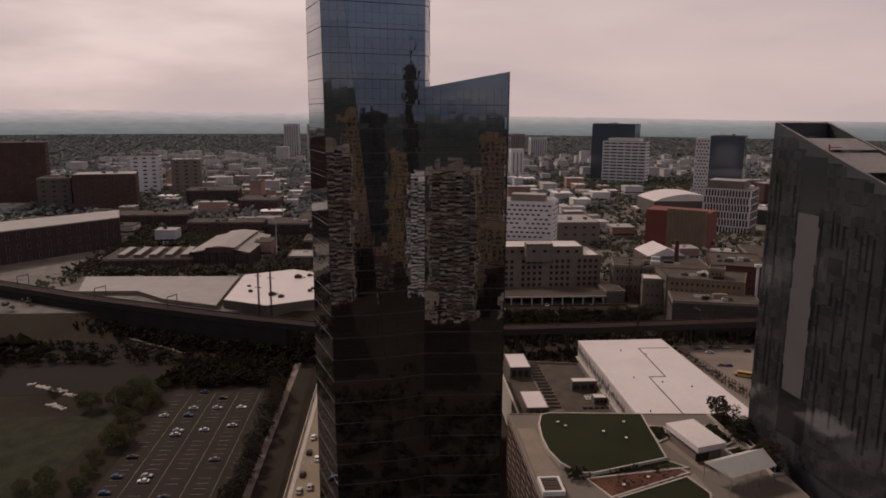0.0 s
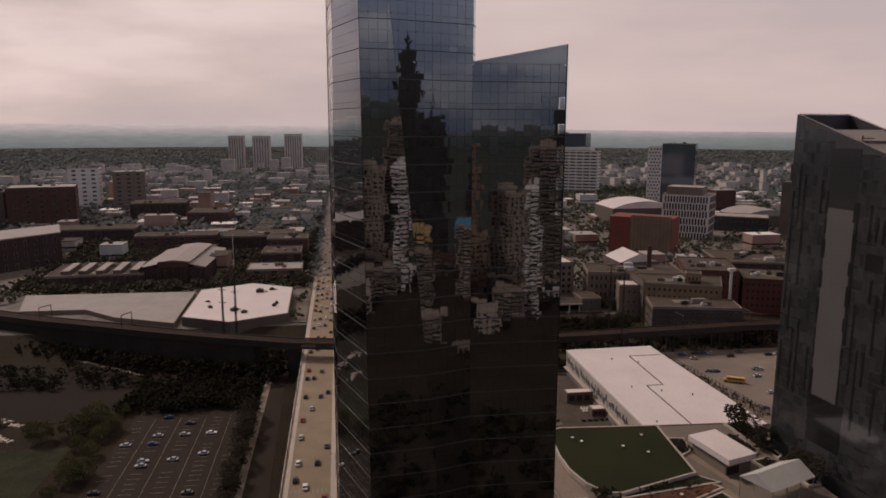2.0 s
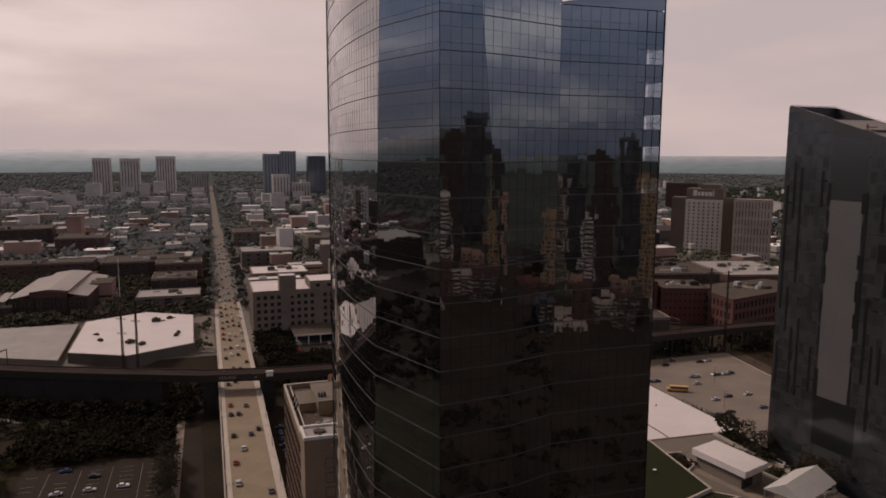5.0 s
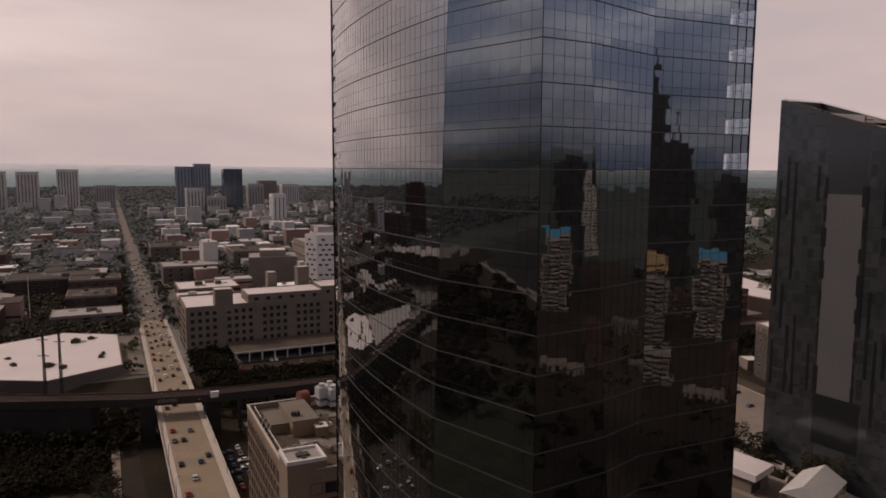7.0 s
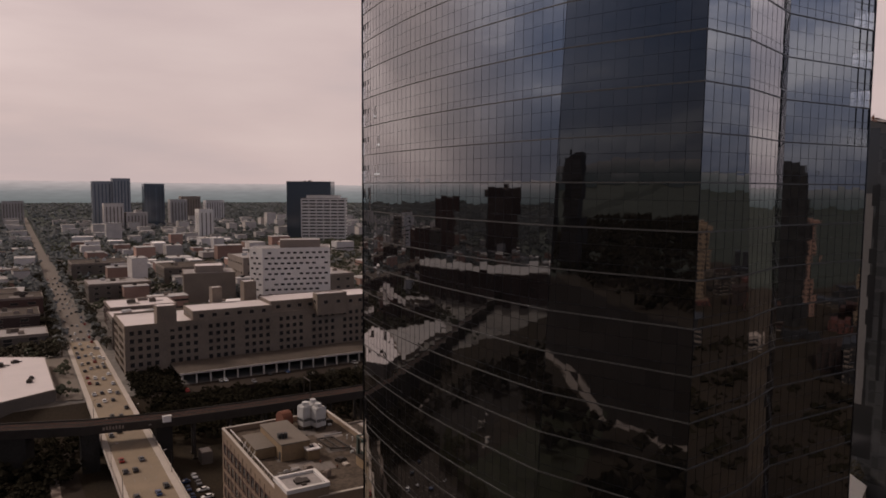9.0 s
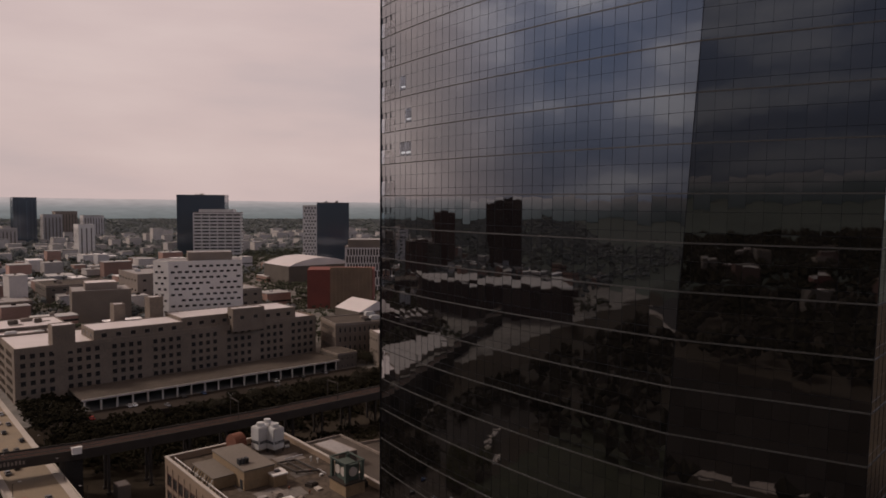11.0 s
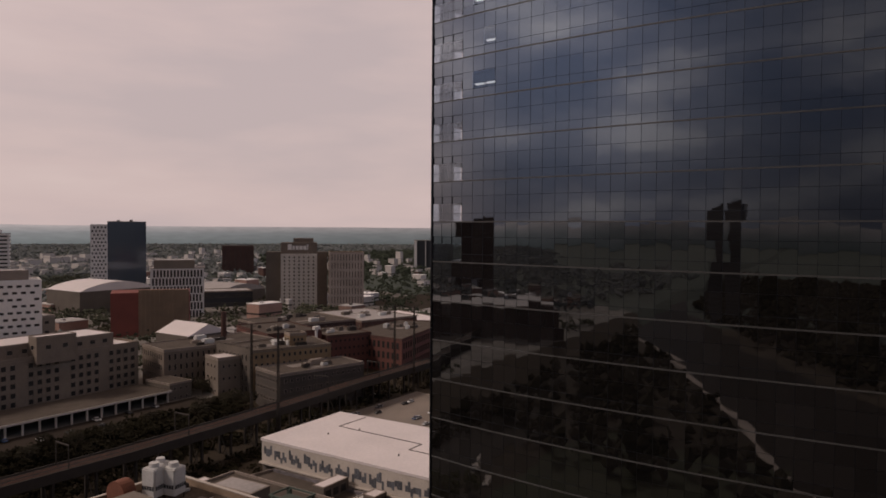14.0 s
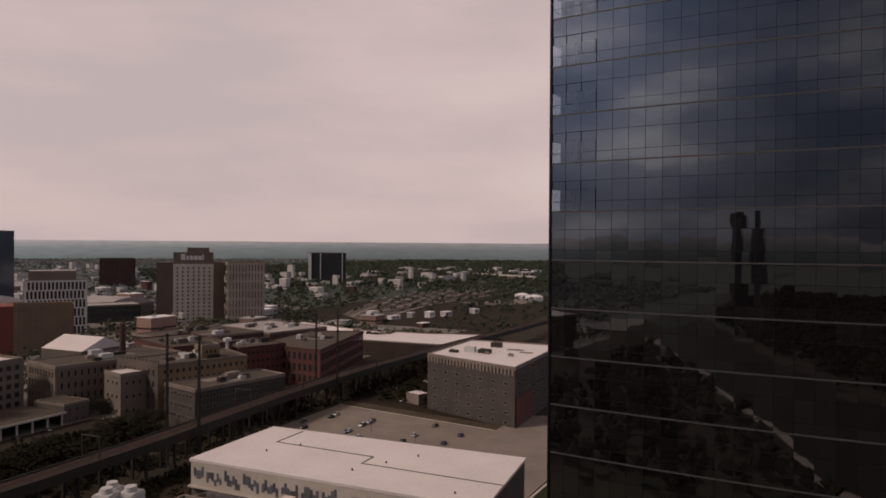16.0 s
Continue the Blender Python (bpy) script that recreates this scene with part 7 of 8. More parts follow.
def skyline_tower(bearing, away, w, d, h, wall, style, tiers=(), label="tall downtown tower across the river"):
    """A tower of the city behind: bearing in degrees from east towards north, seen from the glass tower."""
    a = radians(bearing)
    t = thing("skyline_tower", label, "tower", 30 + away * math.sin(a), 139.5 - away * math.cos(a), 0, bearing, "downtown towers")
    part("wall", boxes((-w, w, -d, d, 0, h)), M[wall], t)
    if h > 40:
        part("plant_room", boxes((-w * 0.6, w * 0.5, -d * 0.6, d * 0.6, h + 0.01, h + 5)), M[wall], t)
    z0 = h
    for k, (share, z1) in enumerate(tiers):
        part("tier", boxes((-w * share, w * share, -d * share, d * share, z0 + 0.02, z1)), M[wall], t)
        z0 = z1
    if tiers:
        part("spire", tube(bmesh.new(), (0, 0, z0), (0, 0, z0 + 28), 1.6, 0.3, 8), M["steel_dark"], t)
    b = bmesh.new()
    if style == "balcony":
        n = int(h / 3.3)
        for i in range(n):
            z = 2.0 + (h - 3) * i / n
            box(b, -w * 0.94, w * 0.94, d + 0.01, d + 0.12, z, z + 1.7)
            box(b, -w - 0.1, w + 0.1, -d * 0.9, d * 0.9, z, z + 1.7)
        tagged(part("window_bands", b, M["win"], t), kind="stuff")
        b = bmesh.new()
        for i in range(n):
            z = 2.0 + (h - 3) * i / n
            for x in (-0.66, 0.0, 0.66):
                if (i * 7 + int(x * 10)) % 5:
                    box(b, (x - 0.2) * w, (x + 0.2) * w, d + 0.14, d + 1.3, z - 0.35, z + 0.55)
        tagged(part("balconies", b, M["city_white" if wall == "city_white" else "concrete"], t), kind="stuff")
        return t
    n, m = max(3, int(h / 4.0)), max(3, int(w / 2.0))
    for i in range(n):
        z = 2.5 + (h - 4) * i / n
        for j in range(m):
            x = -w + 2 * w * (j + 0.5) / m
            if style == "glass":
                box(b, x - w / m * 0.9, x + w / m * 0.9, d + 0.01, d + 0.1, z, z + 3.3)
            else:
                box(b, x - w / m * 0.5, x + w / m * 0.5, d + 0.01, d + 0.1, z, z + 2.1)
    tagged(part("windows", b, M["win"], t), kind="stuff")
    return t


# bearing, distance, half width, half depth, height, wall, style, upper tiers
for row in ((3.4, 350, 17, 12, 104, "skyline_stone", "balcony"), (7.6, 450, 13, 12, 122, "tan_brick", "holes"), (15.2, 385, 5, 8, 95, "city_white", "balcony"),
            (-4.5, 420, 14, 12, 92, "brown_brick", "holes"), (-10, 380, 10, 10, 70, "city_stone", "balcony"), (16.3, 500, 20, 9, 120, "skyline_stone", "balcony"), (17.4, 860, 15, 12, 160, "dark_wall", "glass"),
            (18.7, 470, 8, 10, 98, "skyline_stone", "balcony"), (20.6, 540, 11, 10, 147, "skyline_stone", "balcony"), (24.2, 600, 21, 10, 104, "skyline_stone", "balcony"), (12.2, 480, 15, 10, 84, "skyline_stone", "holes"),
            (28.4, 450, 5, 8, 78, "city_stone", "balcony"), (26.8, 720, 11, 10, 118, "blue_glass", "glass"), (29.5, 560, 10, 10, 124, "dark_brick", "holes"),
            (32.0, 700, 13, 12, 142, "blue_glass", "glass"), (34.0, 520, 8, 8, 106, "buff", "holes"), (36.3, 400, 8, 9, 95, "city_white", "balcony"),
            (35.6, 900, 9, 9, 205, "dark_wall", "glass", ((0.5, 222),)), (39.4, 900, 17, 14, 215, "dark_wall", "glass", ((0.7, 238), (0.35, 255))),
            (41.4, 640, 16, 14, 140, "dark_wall", "glass", ((0.75, 147),)), (46.2, 520, 13, 12, 112, "dark_wall", "glass"),
            (55.0, 560, 17, 12, 131, "dark_wall", "glass"), (48.6, 700, 10, 10, 96, "city_stone", "holes"), (56, 620, 14, 12, 88, "city_brick", "holes"), (62, 560, 12, 12, 70, "tan_brick", "holes"),
            (37.0, 440, 17, 9, 34, "skyline_stone", "balcony"), (40.4, 310, 8, 8, 22, "skyline_stone", "balcony"), (45.4, 284, 10, 6, 9, "concrete", "holes"),
            (8.2, 432, 15, 9, 54, "tan_brick", "holes"), (18.4, 436, 16, 7, 9, "city_white", "holes"), (88.0, 442, 17, 7, 15, "skyline_stone", "balcony"),
            (12.6, 372, 12, 8, 24, "skyline_stone", "balcony"), (28.0, 430, 9, 8, 30, "brown_brick", "holes")):
    skyline_tower(*row)
gold = skyline_tower(39.6, 405, 11, 9, 46, "skyline_stone", "balcony", label="pale building with an ochre upper storey block")
part("upper_block", boxes((-10, 9, -8, 8.6, 51.2, 63)), M["gold_stone"], gold, "ochre panelled upper storeys")
part("upper_windows", boxes((-9, 8, 8.61, 8.7, 53, 54.5), (-9, 8, 8.61, 8.7, 57, 58.5)), M["win"], gold)
blue_hall = skyline_tower(45.0, 430, 9, 8, 60, "skyline_stone", "balcony", label="pale building under a bright blue roof sign")
part("blue_band", boxes((-9, 9, 8.02, 8.4, 60, 66)), M["sign_blue"], blue_hall, "bright blue roof band")
for k in range(130):
    # low streets of the city behind, between the towers
    a, away = rs.uniform(-25, 88), rs.uniform(290, 820)
    h = rs.choice((9, 12, 14, 18, 22, 28, 34))
    if 33 < a < 48 and away < 460 or 15 < a < 22 and away < 450 or a > 80:
        continue
    dull = ("dark_brick", "brown_brick", "stone_dark", "brown_brick", "dark_wall", "red_brick", "grey_wall")
    light = ("tan_brick", "skyline_stone", "skyline_stone", "brown_brick", "skyline_stone", "city_brick")
    skyline_tower(a, max(away, 340) if a < 33 else away, rs.uniform(6, 15), rs.uniform(5, 12), h, rs.choice(light if a < 33 else dull), "balcony" if k % 3 == 0 else "holes", label="low city building across the river")
# two slim towers far to the south, and a broad block behind the campus, seen in the curved flank
for x, y, w, h, turn in ((-757, 300, 10, 134, 10), (-773, 336, 9, 131, 10)):
    t = thing("far_slab", "slim dark apartment slab beyond the river", "tower", x, y, 0, turn, "slabs beyond the river")
    part("wall", boxes((-9, 9, -w, w, 0, h), (-5, 6, -w * 0.6, w * 0.5, h + 0.01, h + 4)), M["dark_wall"], t)
    b = bmesh.new()
    for i in range(30):
        box(b, -9.1, 9.1, -w * 0.9, w * 0.9, 3 + 4.2 * i, 5 + 4.2 * i)
    tagged(part("window_bands", b, M["win"], t), kind="stuff")
broad = block("hospital_block", "broad dark brick hospital block with roof plant", "building", rect(-735, -625, 890, 930, 43), 10, 114, "dark_brick", "tar_roof", rows=14, win=(3.0, 2.0), pitch=6.5, kit=0)
block("plant_room", "", "", rect(-712, -690, 900, 916, 43), 114.26, 121, "dark_brick", "tar_roof", parapet=0.3, parent=broad)
RIVER = [(2500, -200), (2500, -75), (-60, -70), (-180, 60), (-225, 150), (-250, 180), (-330, 214), (-485, 320), (-735, 512), (-1260, 770), (-1330, 640), (-820, 395), (-480, 180), (-370, 78), (-260, -20), (-130, -190)]
tagged(part("river", prism(RIVER, -1.5, 0.08), M["water"], None, "dark slow river"), category="water", kind="structure")
bank = [Vector(p) for p in RIVER[2:10]]
bm = bmesh.new()
for p, q in zip(bank, bank[1:]):
    o = Vector((-(q - p).y, (q - p).x)).normalized() * -6
    prism([tuple(p + o * 0.1), tuple(q + o * 0.1), tuple(q + o), tuple(p + o)], -0.5, 0.3, bm)
tagged(part("river_path", bm, M["concrete"], None, "narrow paved path along the river bank"), category="path", kind="structure")


def in_river(x, y, margin=16):
    """Whether a point lies on the water or its banks."""
    inside = False
    for (x0, y0), (x1, y1) in zip(RIVER, RIVER[1:] + RIVER[:1]):
        if (y0 > y) != (y1 > y) and x < (x1 - x0) * (y - y0) / (y1 - y0) + x0:
            inside = not inside
        d = Vector((x1 - x0, y1 - y0))
        k = max(0.0, min(1.0, ((x - x0) * d.x + (y - y0) * d.y) / d.dot(d)))
        if math.hypot(x - x0 - d.x * k, y - y0 - d.y * k) < margin:
            return True
    return inside


for k in range(36):
    x, y = rs.uniform(-1100, -300), rs.uniform(-500, 120)
    if x > -300 or y > 20 or in_river(x, y, 40):
        continue
    block("riverside_house", "low brick house south of the park", "house", rect(x, x + rs.uniform(12, 30), y, y + rs.uniform(12, 24)), 0, rs.uniform(8, 22), rs.choice(("red_brick", "brown_brick", "grey_wall", "beige")), rs.choice(("white_roof", "grey_roof", "tar_roof")))
# ---- the city out to the hills ----
taken = [(-560, 30, 470, 800), (-560, -270, 900, 1200), (0, 270, 470, 690), (180, 460, 400, 580), (260, 620, 640, 960), (360, 600, 1060, 1420), (80, 140, 720, 790), (-20, 10, 400, 2600), (430, 1000, 380, 720), (270, 450, 280, 360)]
rc = random.Random(4)
# the city walls and roofs carry the distance haze in their colour
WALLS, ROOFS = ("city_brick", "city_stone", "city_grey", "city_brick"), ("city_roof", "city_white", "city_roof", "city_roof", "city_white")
far_spots = []
for gyi in range(26):
    for gxi in range(-16, 34):
        x, y = gxi * 46 + rc.uniform(-9, 9), 600 + gyi * 58 + rc.uniform(-10, 10)
        if any(a - 20 < x < b and c - 20 < y < d for a, b, c, d in taken) or abs(x + 5) < 30:
            continue
        if rc.random() < 0.36:
            continue
        if x > 560 and y < 780 or (x > 620 and x > 0.6 * y and rc.random() < 0.45):
            continue
        far_spots.append((x, y))
far_spots.sort(key=lambda p: (p[0] - 60) ** 2 + p[1] ** 2)
rest_wall, rest_roof = ([], []), ([], [])


def add_box(store_, x0, x1, y0, y1, z0, z1):
    i = len(store_[0])
    store_[0].extend((x, y, z) for z in (z0, z1) for y in (y0, y1) for x in (x0, x1))
    store_[1].extend(tuple(i + k for k in f) for f in ((4, 5, 7, 6), (0, 1, 5, 4), (1, 3, 7, 5), (3, 2, 6, 7), (2, 0, 4, 6)))


for n_, (x, y) in enumerate(far_spots):
    w, d = rc.uniform(14, 34), rc.uniform(12, 34)
    if x > 620 and x > 0.6 * y:
        w, d = w * 0.6, d * 0.6
    base = ground_z(x, y)
    h = rc.choice((8, 9, 10, 11, 12, 14, 16, 20)) + (rc.random() < 0.06) * rc.uniform(10, 26)
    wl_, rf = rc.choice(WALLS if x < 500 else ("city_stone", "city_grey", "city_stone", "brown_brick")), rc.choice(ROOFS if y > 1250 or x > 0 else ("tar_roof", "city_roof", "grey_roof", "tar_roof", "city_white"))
    if n_ >= 160:
        add_box(rest_wall, x, x + w, y, y + d, base - 3, base + h)
        add_box(rest_roof, x - 0.3, x + w + 0.3, y - 0.3, y + d + 0.3, base + h + 0.01, base + h + 0.6)
        continue
    t = thing("city_building", "flat-roofed masonry city building among trees", "building", x, y, base, rc.uniform(-5, 5), "city blocks")
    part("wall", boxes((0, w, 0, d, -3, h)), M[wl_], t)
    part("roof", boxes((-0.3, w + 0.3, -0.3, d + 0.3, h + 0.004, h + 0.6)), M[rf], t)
    if y < 1300:
        for k in range(2 if y < 760 else 1):
            zz = h * (k + 0.35) / 2
            part("window_band", boxes((-0.08, w + 0.08, -0.08, d + 0.08, zz, zz + 1.5)), M["win"], t)
        if rc.random() < 0.6:
            s = rc.uniform(1.2, 2.6)
            part("roof_unit", boxes((w * 0.4, w * 0.4 + s * 1.6, d * 0.4, d * 0.4 + s, h + 0.604, h + 0.6 + s)), M[rc.choice(("tank", "steel_dark", "concrete"))], t)
# low buildings in the gaps of the campus
infill = 0
for k in range(4000):
    x, y = rc.uniform(-540, 700), rc.uniform(575, 1250)
    w, d = rc.uniform(16, 34), rc.uniform(14, 30)
    if abs(x + 5) < 40 or any(a - 9 < x + w and x < b + 9 and c - 9 < y + d and y < e + 9 for a, b, c, e in footprints):
        continue
    h = rc.choice((7, 9, 10, 12, 15))
    base = ground_z(x, y)
    footprints.append((x, x + w, y, y + d))
    near_roof = rc.choice(("tar_roof", "tar_roof", "grey_roof", "tar_roof", "city_roof")) if y < 820 and x < 0 else rc.choice(("tar_roof", "city_roof", "grey_roof", "city_white") if x < 0 else ROOFS)
    t = thing("infill_building", "low flat-roofed building between the campus blocks", "building", x, y, base, 0, "campus infill")
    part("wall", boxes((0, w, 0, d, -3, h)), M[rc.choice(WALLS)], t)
    part("roof", boxes((-0.3, w + 0.3, -0.3, d + 0.3, h + 0.004, h + 0.6)), M[near_roof], t)
    part("window_band", boxes((-0.08, w + 0.08, -0.08, d + 0.08, h * 0.3, h * 0.3 + 1.6)), M["win"], t)
    part("roof_unit", boxes((w * 0.3, w * 0.3 + 3.4, d * 0.4, d * 0.4 + 2.2, h + 0.604, h + 2.2)), M[rc.choice(("tank", "steel_dark", "concrete"))], t)
    infill += 1
    if infill > 90:
        break
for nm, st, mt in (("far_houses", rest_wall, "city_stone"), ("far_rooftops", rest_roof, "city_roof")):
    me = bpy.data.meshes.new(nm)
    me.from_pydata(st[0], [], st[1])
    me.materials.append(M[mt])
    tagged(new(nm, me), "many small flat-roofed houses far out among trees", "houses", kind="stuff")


def clump_mesh(name, spots, material, rnd, label, many=(4, 6), size=(0.35, 0.65)):
    """Many small crowns in one mesh: jagged clumps of eight faces, several to a tree."""
    verts, faces = [], []
    for x, y, z, r in spots:
        for _ in range(rnd.randint(*many)):
            cx, cy, cz = x + rnd.gauss(0, r * 0.45), y + rnd.gauss(0, r * 0.45), z + r * rnd.uniform(0.5, 1.5)
            s = r * rnd.uniform(*size)
            i = len(verts)
            for dx, dy, dz in ((1, 0, 0), (0, 1, 0), (-1, 0, 0), (0, -1, 0), (0, 0, 1), (0, 0, -1)):
                j = rnd.uniform(0.65, 1.3) * s
                verts.append((cx + dx * j + rnd.gauss(0, s * 0.15), cy + dy * j + rnd.gauss(0, s * 0.15), cz + dz * j * 0.85))
            for a, b in ((0, 1), (1, 2), (2, 3), (3, 0)):
                faces.append((i + a, i + b, i + 4))
                faces.append((i + b, i + a, i + 5))
    me = bpy.data.meshes.new(name)
    me.from_pydata(verts, [], faces)
    me.materials.append(material)
    return tagged(new(name, me), label, "trees", kind="stuff")


rt = random.Random(8)
spots = []
while len(spots) < 9000:
    x, y = rt.uniform(-1500, 2100), 560 + rt.random() ** 1.2 * 1300
    if abs(x + 5) < 14 or any(a < x < b and c < y < d for a, b, c, d in taken[:6] + taken[9:]):
        continue
    if 600 < x < 1190 and 520 + 0.2 * (x - 600) < y < 660 + 0.3 * (x - 600) and rt.random() < 0.9:
        continue
    spots.append((x, y, ground_z(x, y), rt.uniform(3.5, 7.0)))
for k in range(2600):
    x, y = rt.uniform(-620, -22), rt.uniform(820, 1750)
    spots.append((x, y, ground_z(x, y), rt.uniform(4.0, 7.5)))
for k in range(260):
    yy = 600 + 7.5 * k
    for xx in (-16.5, 5.5):
        spots.append((xx + rt.uniform(-1.5, 1.5), yy + rt.uniform(-3, 3), ground_z(0, yy), rt.uniform(2.4, 4.2)))


# bearing that parts the haze-coloured woods from the darker, unhazed ones
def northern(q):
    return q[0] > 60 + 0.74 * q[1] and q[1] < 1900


for k in range(420):
    x, y = rt.uniform(560, 1180), rt.uniform(430, 700)
    if y < 505 + 0.2 * (x - 600) or y > 640 + 0.3 * (x - 600):
        spots.append((x, y, 5, rt.uniform(2.5, 5.0)))
clump_mesh("far_woods", [q for q in spots if not northern(q)], M["leaf_hazed"], rt, "street trees and woods between the houses")
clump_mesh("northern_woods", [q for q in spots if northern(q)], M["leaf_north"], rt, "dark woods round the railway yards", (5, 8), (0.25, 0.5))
spots = []
while len(spots) < 7600:
    # yards and streets of the campus, clear of the buildings
    x, y = rt.uniform(-560, 760), rt.uniform(470, 1400)
    if abs(x + 5) < 14 or (x > 600 and y < 770) or any(a - 4 < x < b + 4 and c - 4 < y < d + 4 for a, b, c, d in footprints) or (-20 < x < 190 and y < 512):
        continue
    spots.append((x, y, ground_z(x, y), rt.uniform(2.2, 4.6)))
clump_mesh("campus_trees", spots, M["leaf_mid"], rt, "street and yard trees between the campus buildings", (5, 7), (0.27, 0.52))
spots = []
while len(spots) < 2600:
    # dark old trees round the drill hall and the stand
    x, y = rt.uniform(-430, -20), rt.uniform(570, 900)
    if abs(x + 5) < 16 or any(a - 3 < x < b + 3 and c - 3 < y < d + 3 for a, b, c, d in footprints) or (-225 < x < -85 and 594 < y < 698):
        continue
    spots.append((x, y, ground_z(x, y), rt.uniform(2.6, 5.2)))
clump_mesh("yard_trees", spots, M["leaf"], rt, "dark old trees round the drill hall", (7, 11), (0.2, 0.42))
spots = []
while len(spots) < 19000:
    a, d_ = rt.uniform(0.25, 2.5), 1500 + 2500 * rt.random() ** 0.8
    x, y = d_ * math.cos(a), d_ * math.sin(a)
    if abs(x + 5) < 14 or (360 < x < 600 and 1060 < y < 1420):
        continue
    spots.append((x, y, ground_z(x, y), rt.uniform(4.0, 8.0)))
clump_mesh("far_treetops", [q for q in spots if not northern(q)], M["leaf_hazed"], rt, "continuous tree cover out to the hills", (2, 3), (0.5, 0.95))
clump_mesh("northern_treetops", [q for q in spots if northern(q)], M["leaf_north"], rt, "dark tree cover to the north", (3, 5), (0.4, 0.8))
spots = []
for k in range(9000):
    # woods along the river to the south, seen in the glass
    x, y = rt.uniform(-1500, -110), rt.uniform(-700, 420)
    if (x > -200 and y > 170) or in_river(x, y):
        continue
    spots.append((x, y, 0, rt.uniform(4.0, 8.5)))
for k in range(1500):
    x, y = rt.uniform(-110, 420), rt.uniform(-180, 60)
    if not in_river(x, y):
        spots.append((x, y, 0, rt.uniform(2.5, 5.0)))
clump_mesh("river_woods", spots, M["leaf_shaded"], rt, "dense dark woods along the river", (3, 4), (0.4, 0.75))
spots = []
for k in range(700):
    spots.append((rt.uniform(20, 290), rt.uniform(403, 440), 3, rt.uniform(1.6, 3.4)))
for k in range(420):
    spots.append((rt.uniform(12, 190), rt.uniform(436, 461), 7, rt.uniform(1.6, 3.4)))
for k in range(150):
    spots.append((rt.uniform(8, 30), rt.uniform(462, 509), 9, rt.uniform(1.8, 3.6)))
for k in range(260):
    spots.append((rt.uniform(60, 160), rt.uniform(355, 394), 3, rt.uniform(1.4, 3.0)))
for k in range(900):
    x = rt.uniform(-110, 150)
    spots.append((x, rt.uniform(414, 462) if x > 10 else rt.uniform(420, 462), ground_z(x, 430) + (3 if x > 10 else 0), rt.uniform(2.0, 3.6)))
for k in range(500):
    spots.append((rt.uniform(-260, -30), rt.uniform(395, 430) - 0, 0, rt.uniform(1.5, 3.2)))
for k in range(190):
    x = rt.uniform(-300, -26)
    spots.append((x, on_line(x)[0] - rt.uniform(7, 18), 0, rt.uniform(3.0, 5.5)))
for k in range(260):
    spots.append((rt.uniform(-100, -36), rt.uniform(358, 392), 0, rt.uniform(2.0, 4.0)))
for k in range(620):
    x, y = rt.uniform(296, 448), rt.uniform(350, 424)
    if rt.random() < 0.55 or y > 392:
        spots.append((x, y, 5.2, rt.uniform(1.6, 3.6)))
for k in range(150):
    spots.append((rt.uniform(452, 560), rt.uniform(400, 416), 5.0, rt.uniform(2.0, 4.0)))
clump_mesh("viaduct_thicket", spots, M["leaf_shaded"], rt, "dark scrub and young trees along the viaduct", (11, 16), (0.17, 0.34))


spots = []
for cx, cy, rx, ry, n, r in ((111, 214.5, 2.4, 4.5, 26, 0.8), (130.4, 213, 1.4, 6, 30, 0.9), (131, 199.6, 1.8, 2.2, 16, 0.8), (136.4, 216, 1.8, 10, 110, 1.3), (136.5, 193, 1.4, 5.6, 50, 1.1), (94, 190.6, 11, 1.6, 46, 0.7), (95, 184, 11, 3.0, 40, 0.45), (76.5, 187.5, 3.0, 3.0, 30, 1.0)):
    for k in range(n):
        spots.append((cx + rt.uniform(-rx, rx), cy + rt.uniform(-ry, ry), 37.9, r * rt.uniform(0.6, 1.3)))
clump_mesh("park_shrubs", spots, M["leaf"], rt, "low shrubs in the beds of the roof park", (10, 16), (0.18, 0.36))
spots = [(189.5 + 5 * rt.random() - (y_ - 302) * 0.13 + 7.5, y_, 5.5, rt.uniform(0.6, 1.5)) for y_ in [302 + 1.3 * k for k in range(70)]]
clump_mesh("fence_shrubs", spots, M["leaf"], rt, "weeds and shrubs along the parking court fence", (10, 14), (0.18, 0.36))


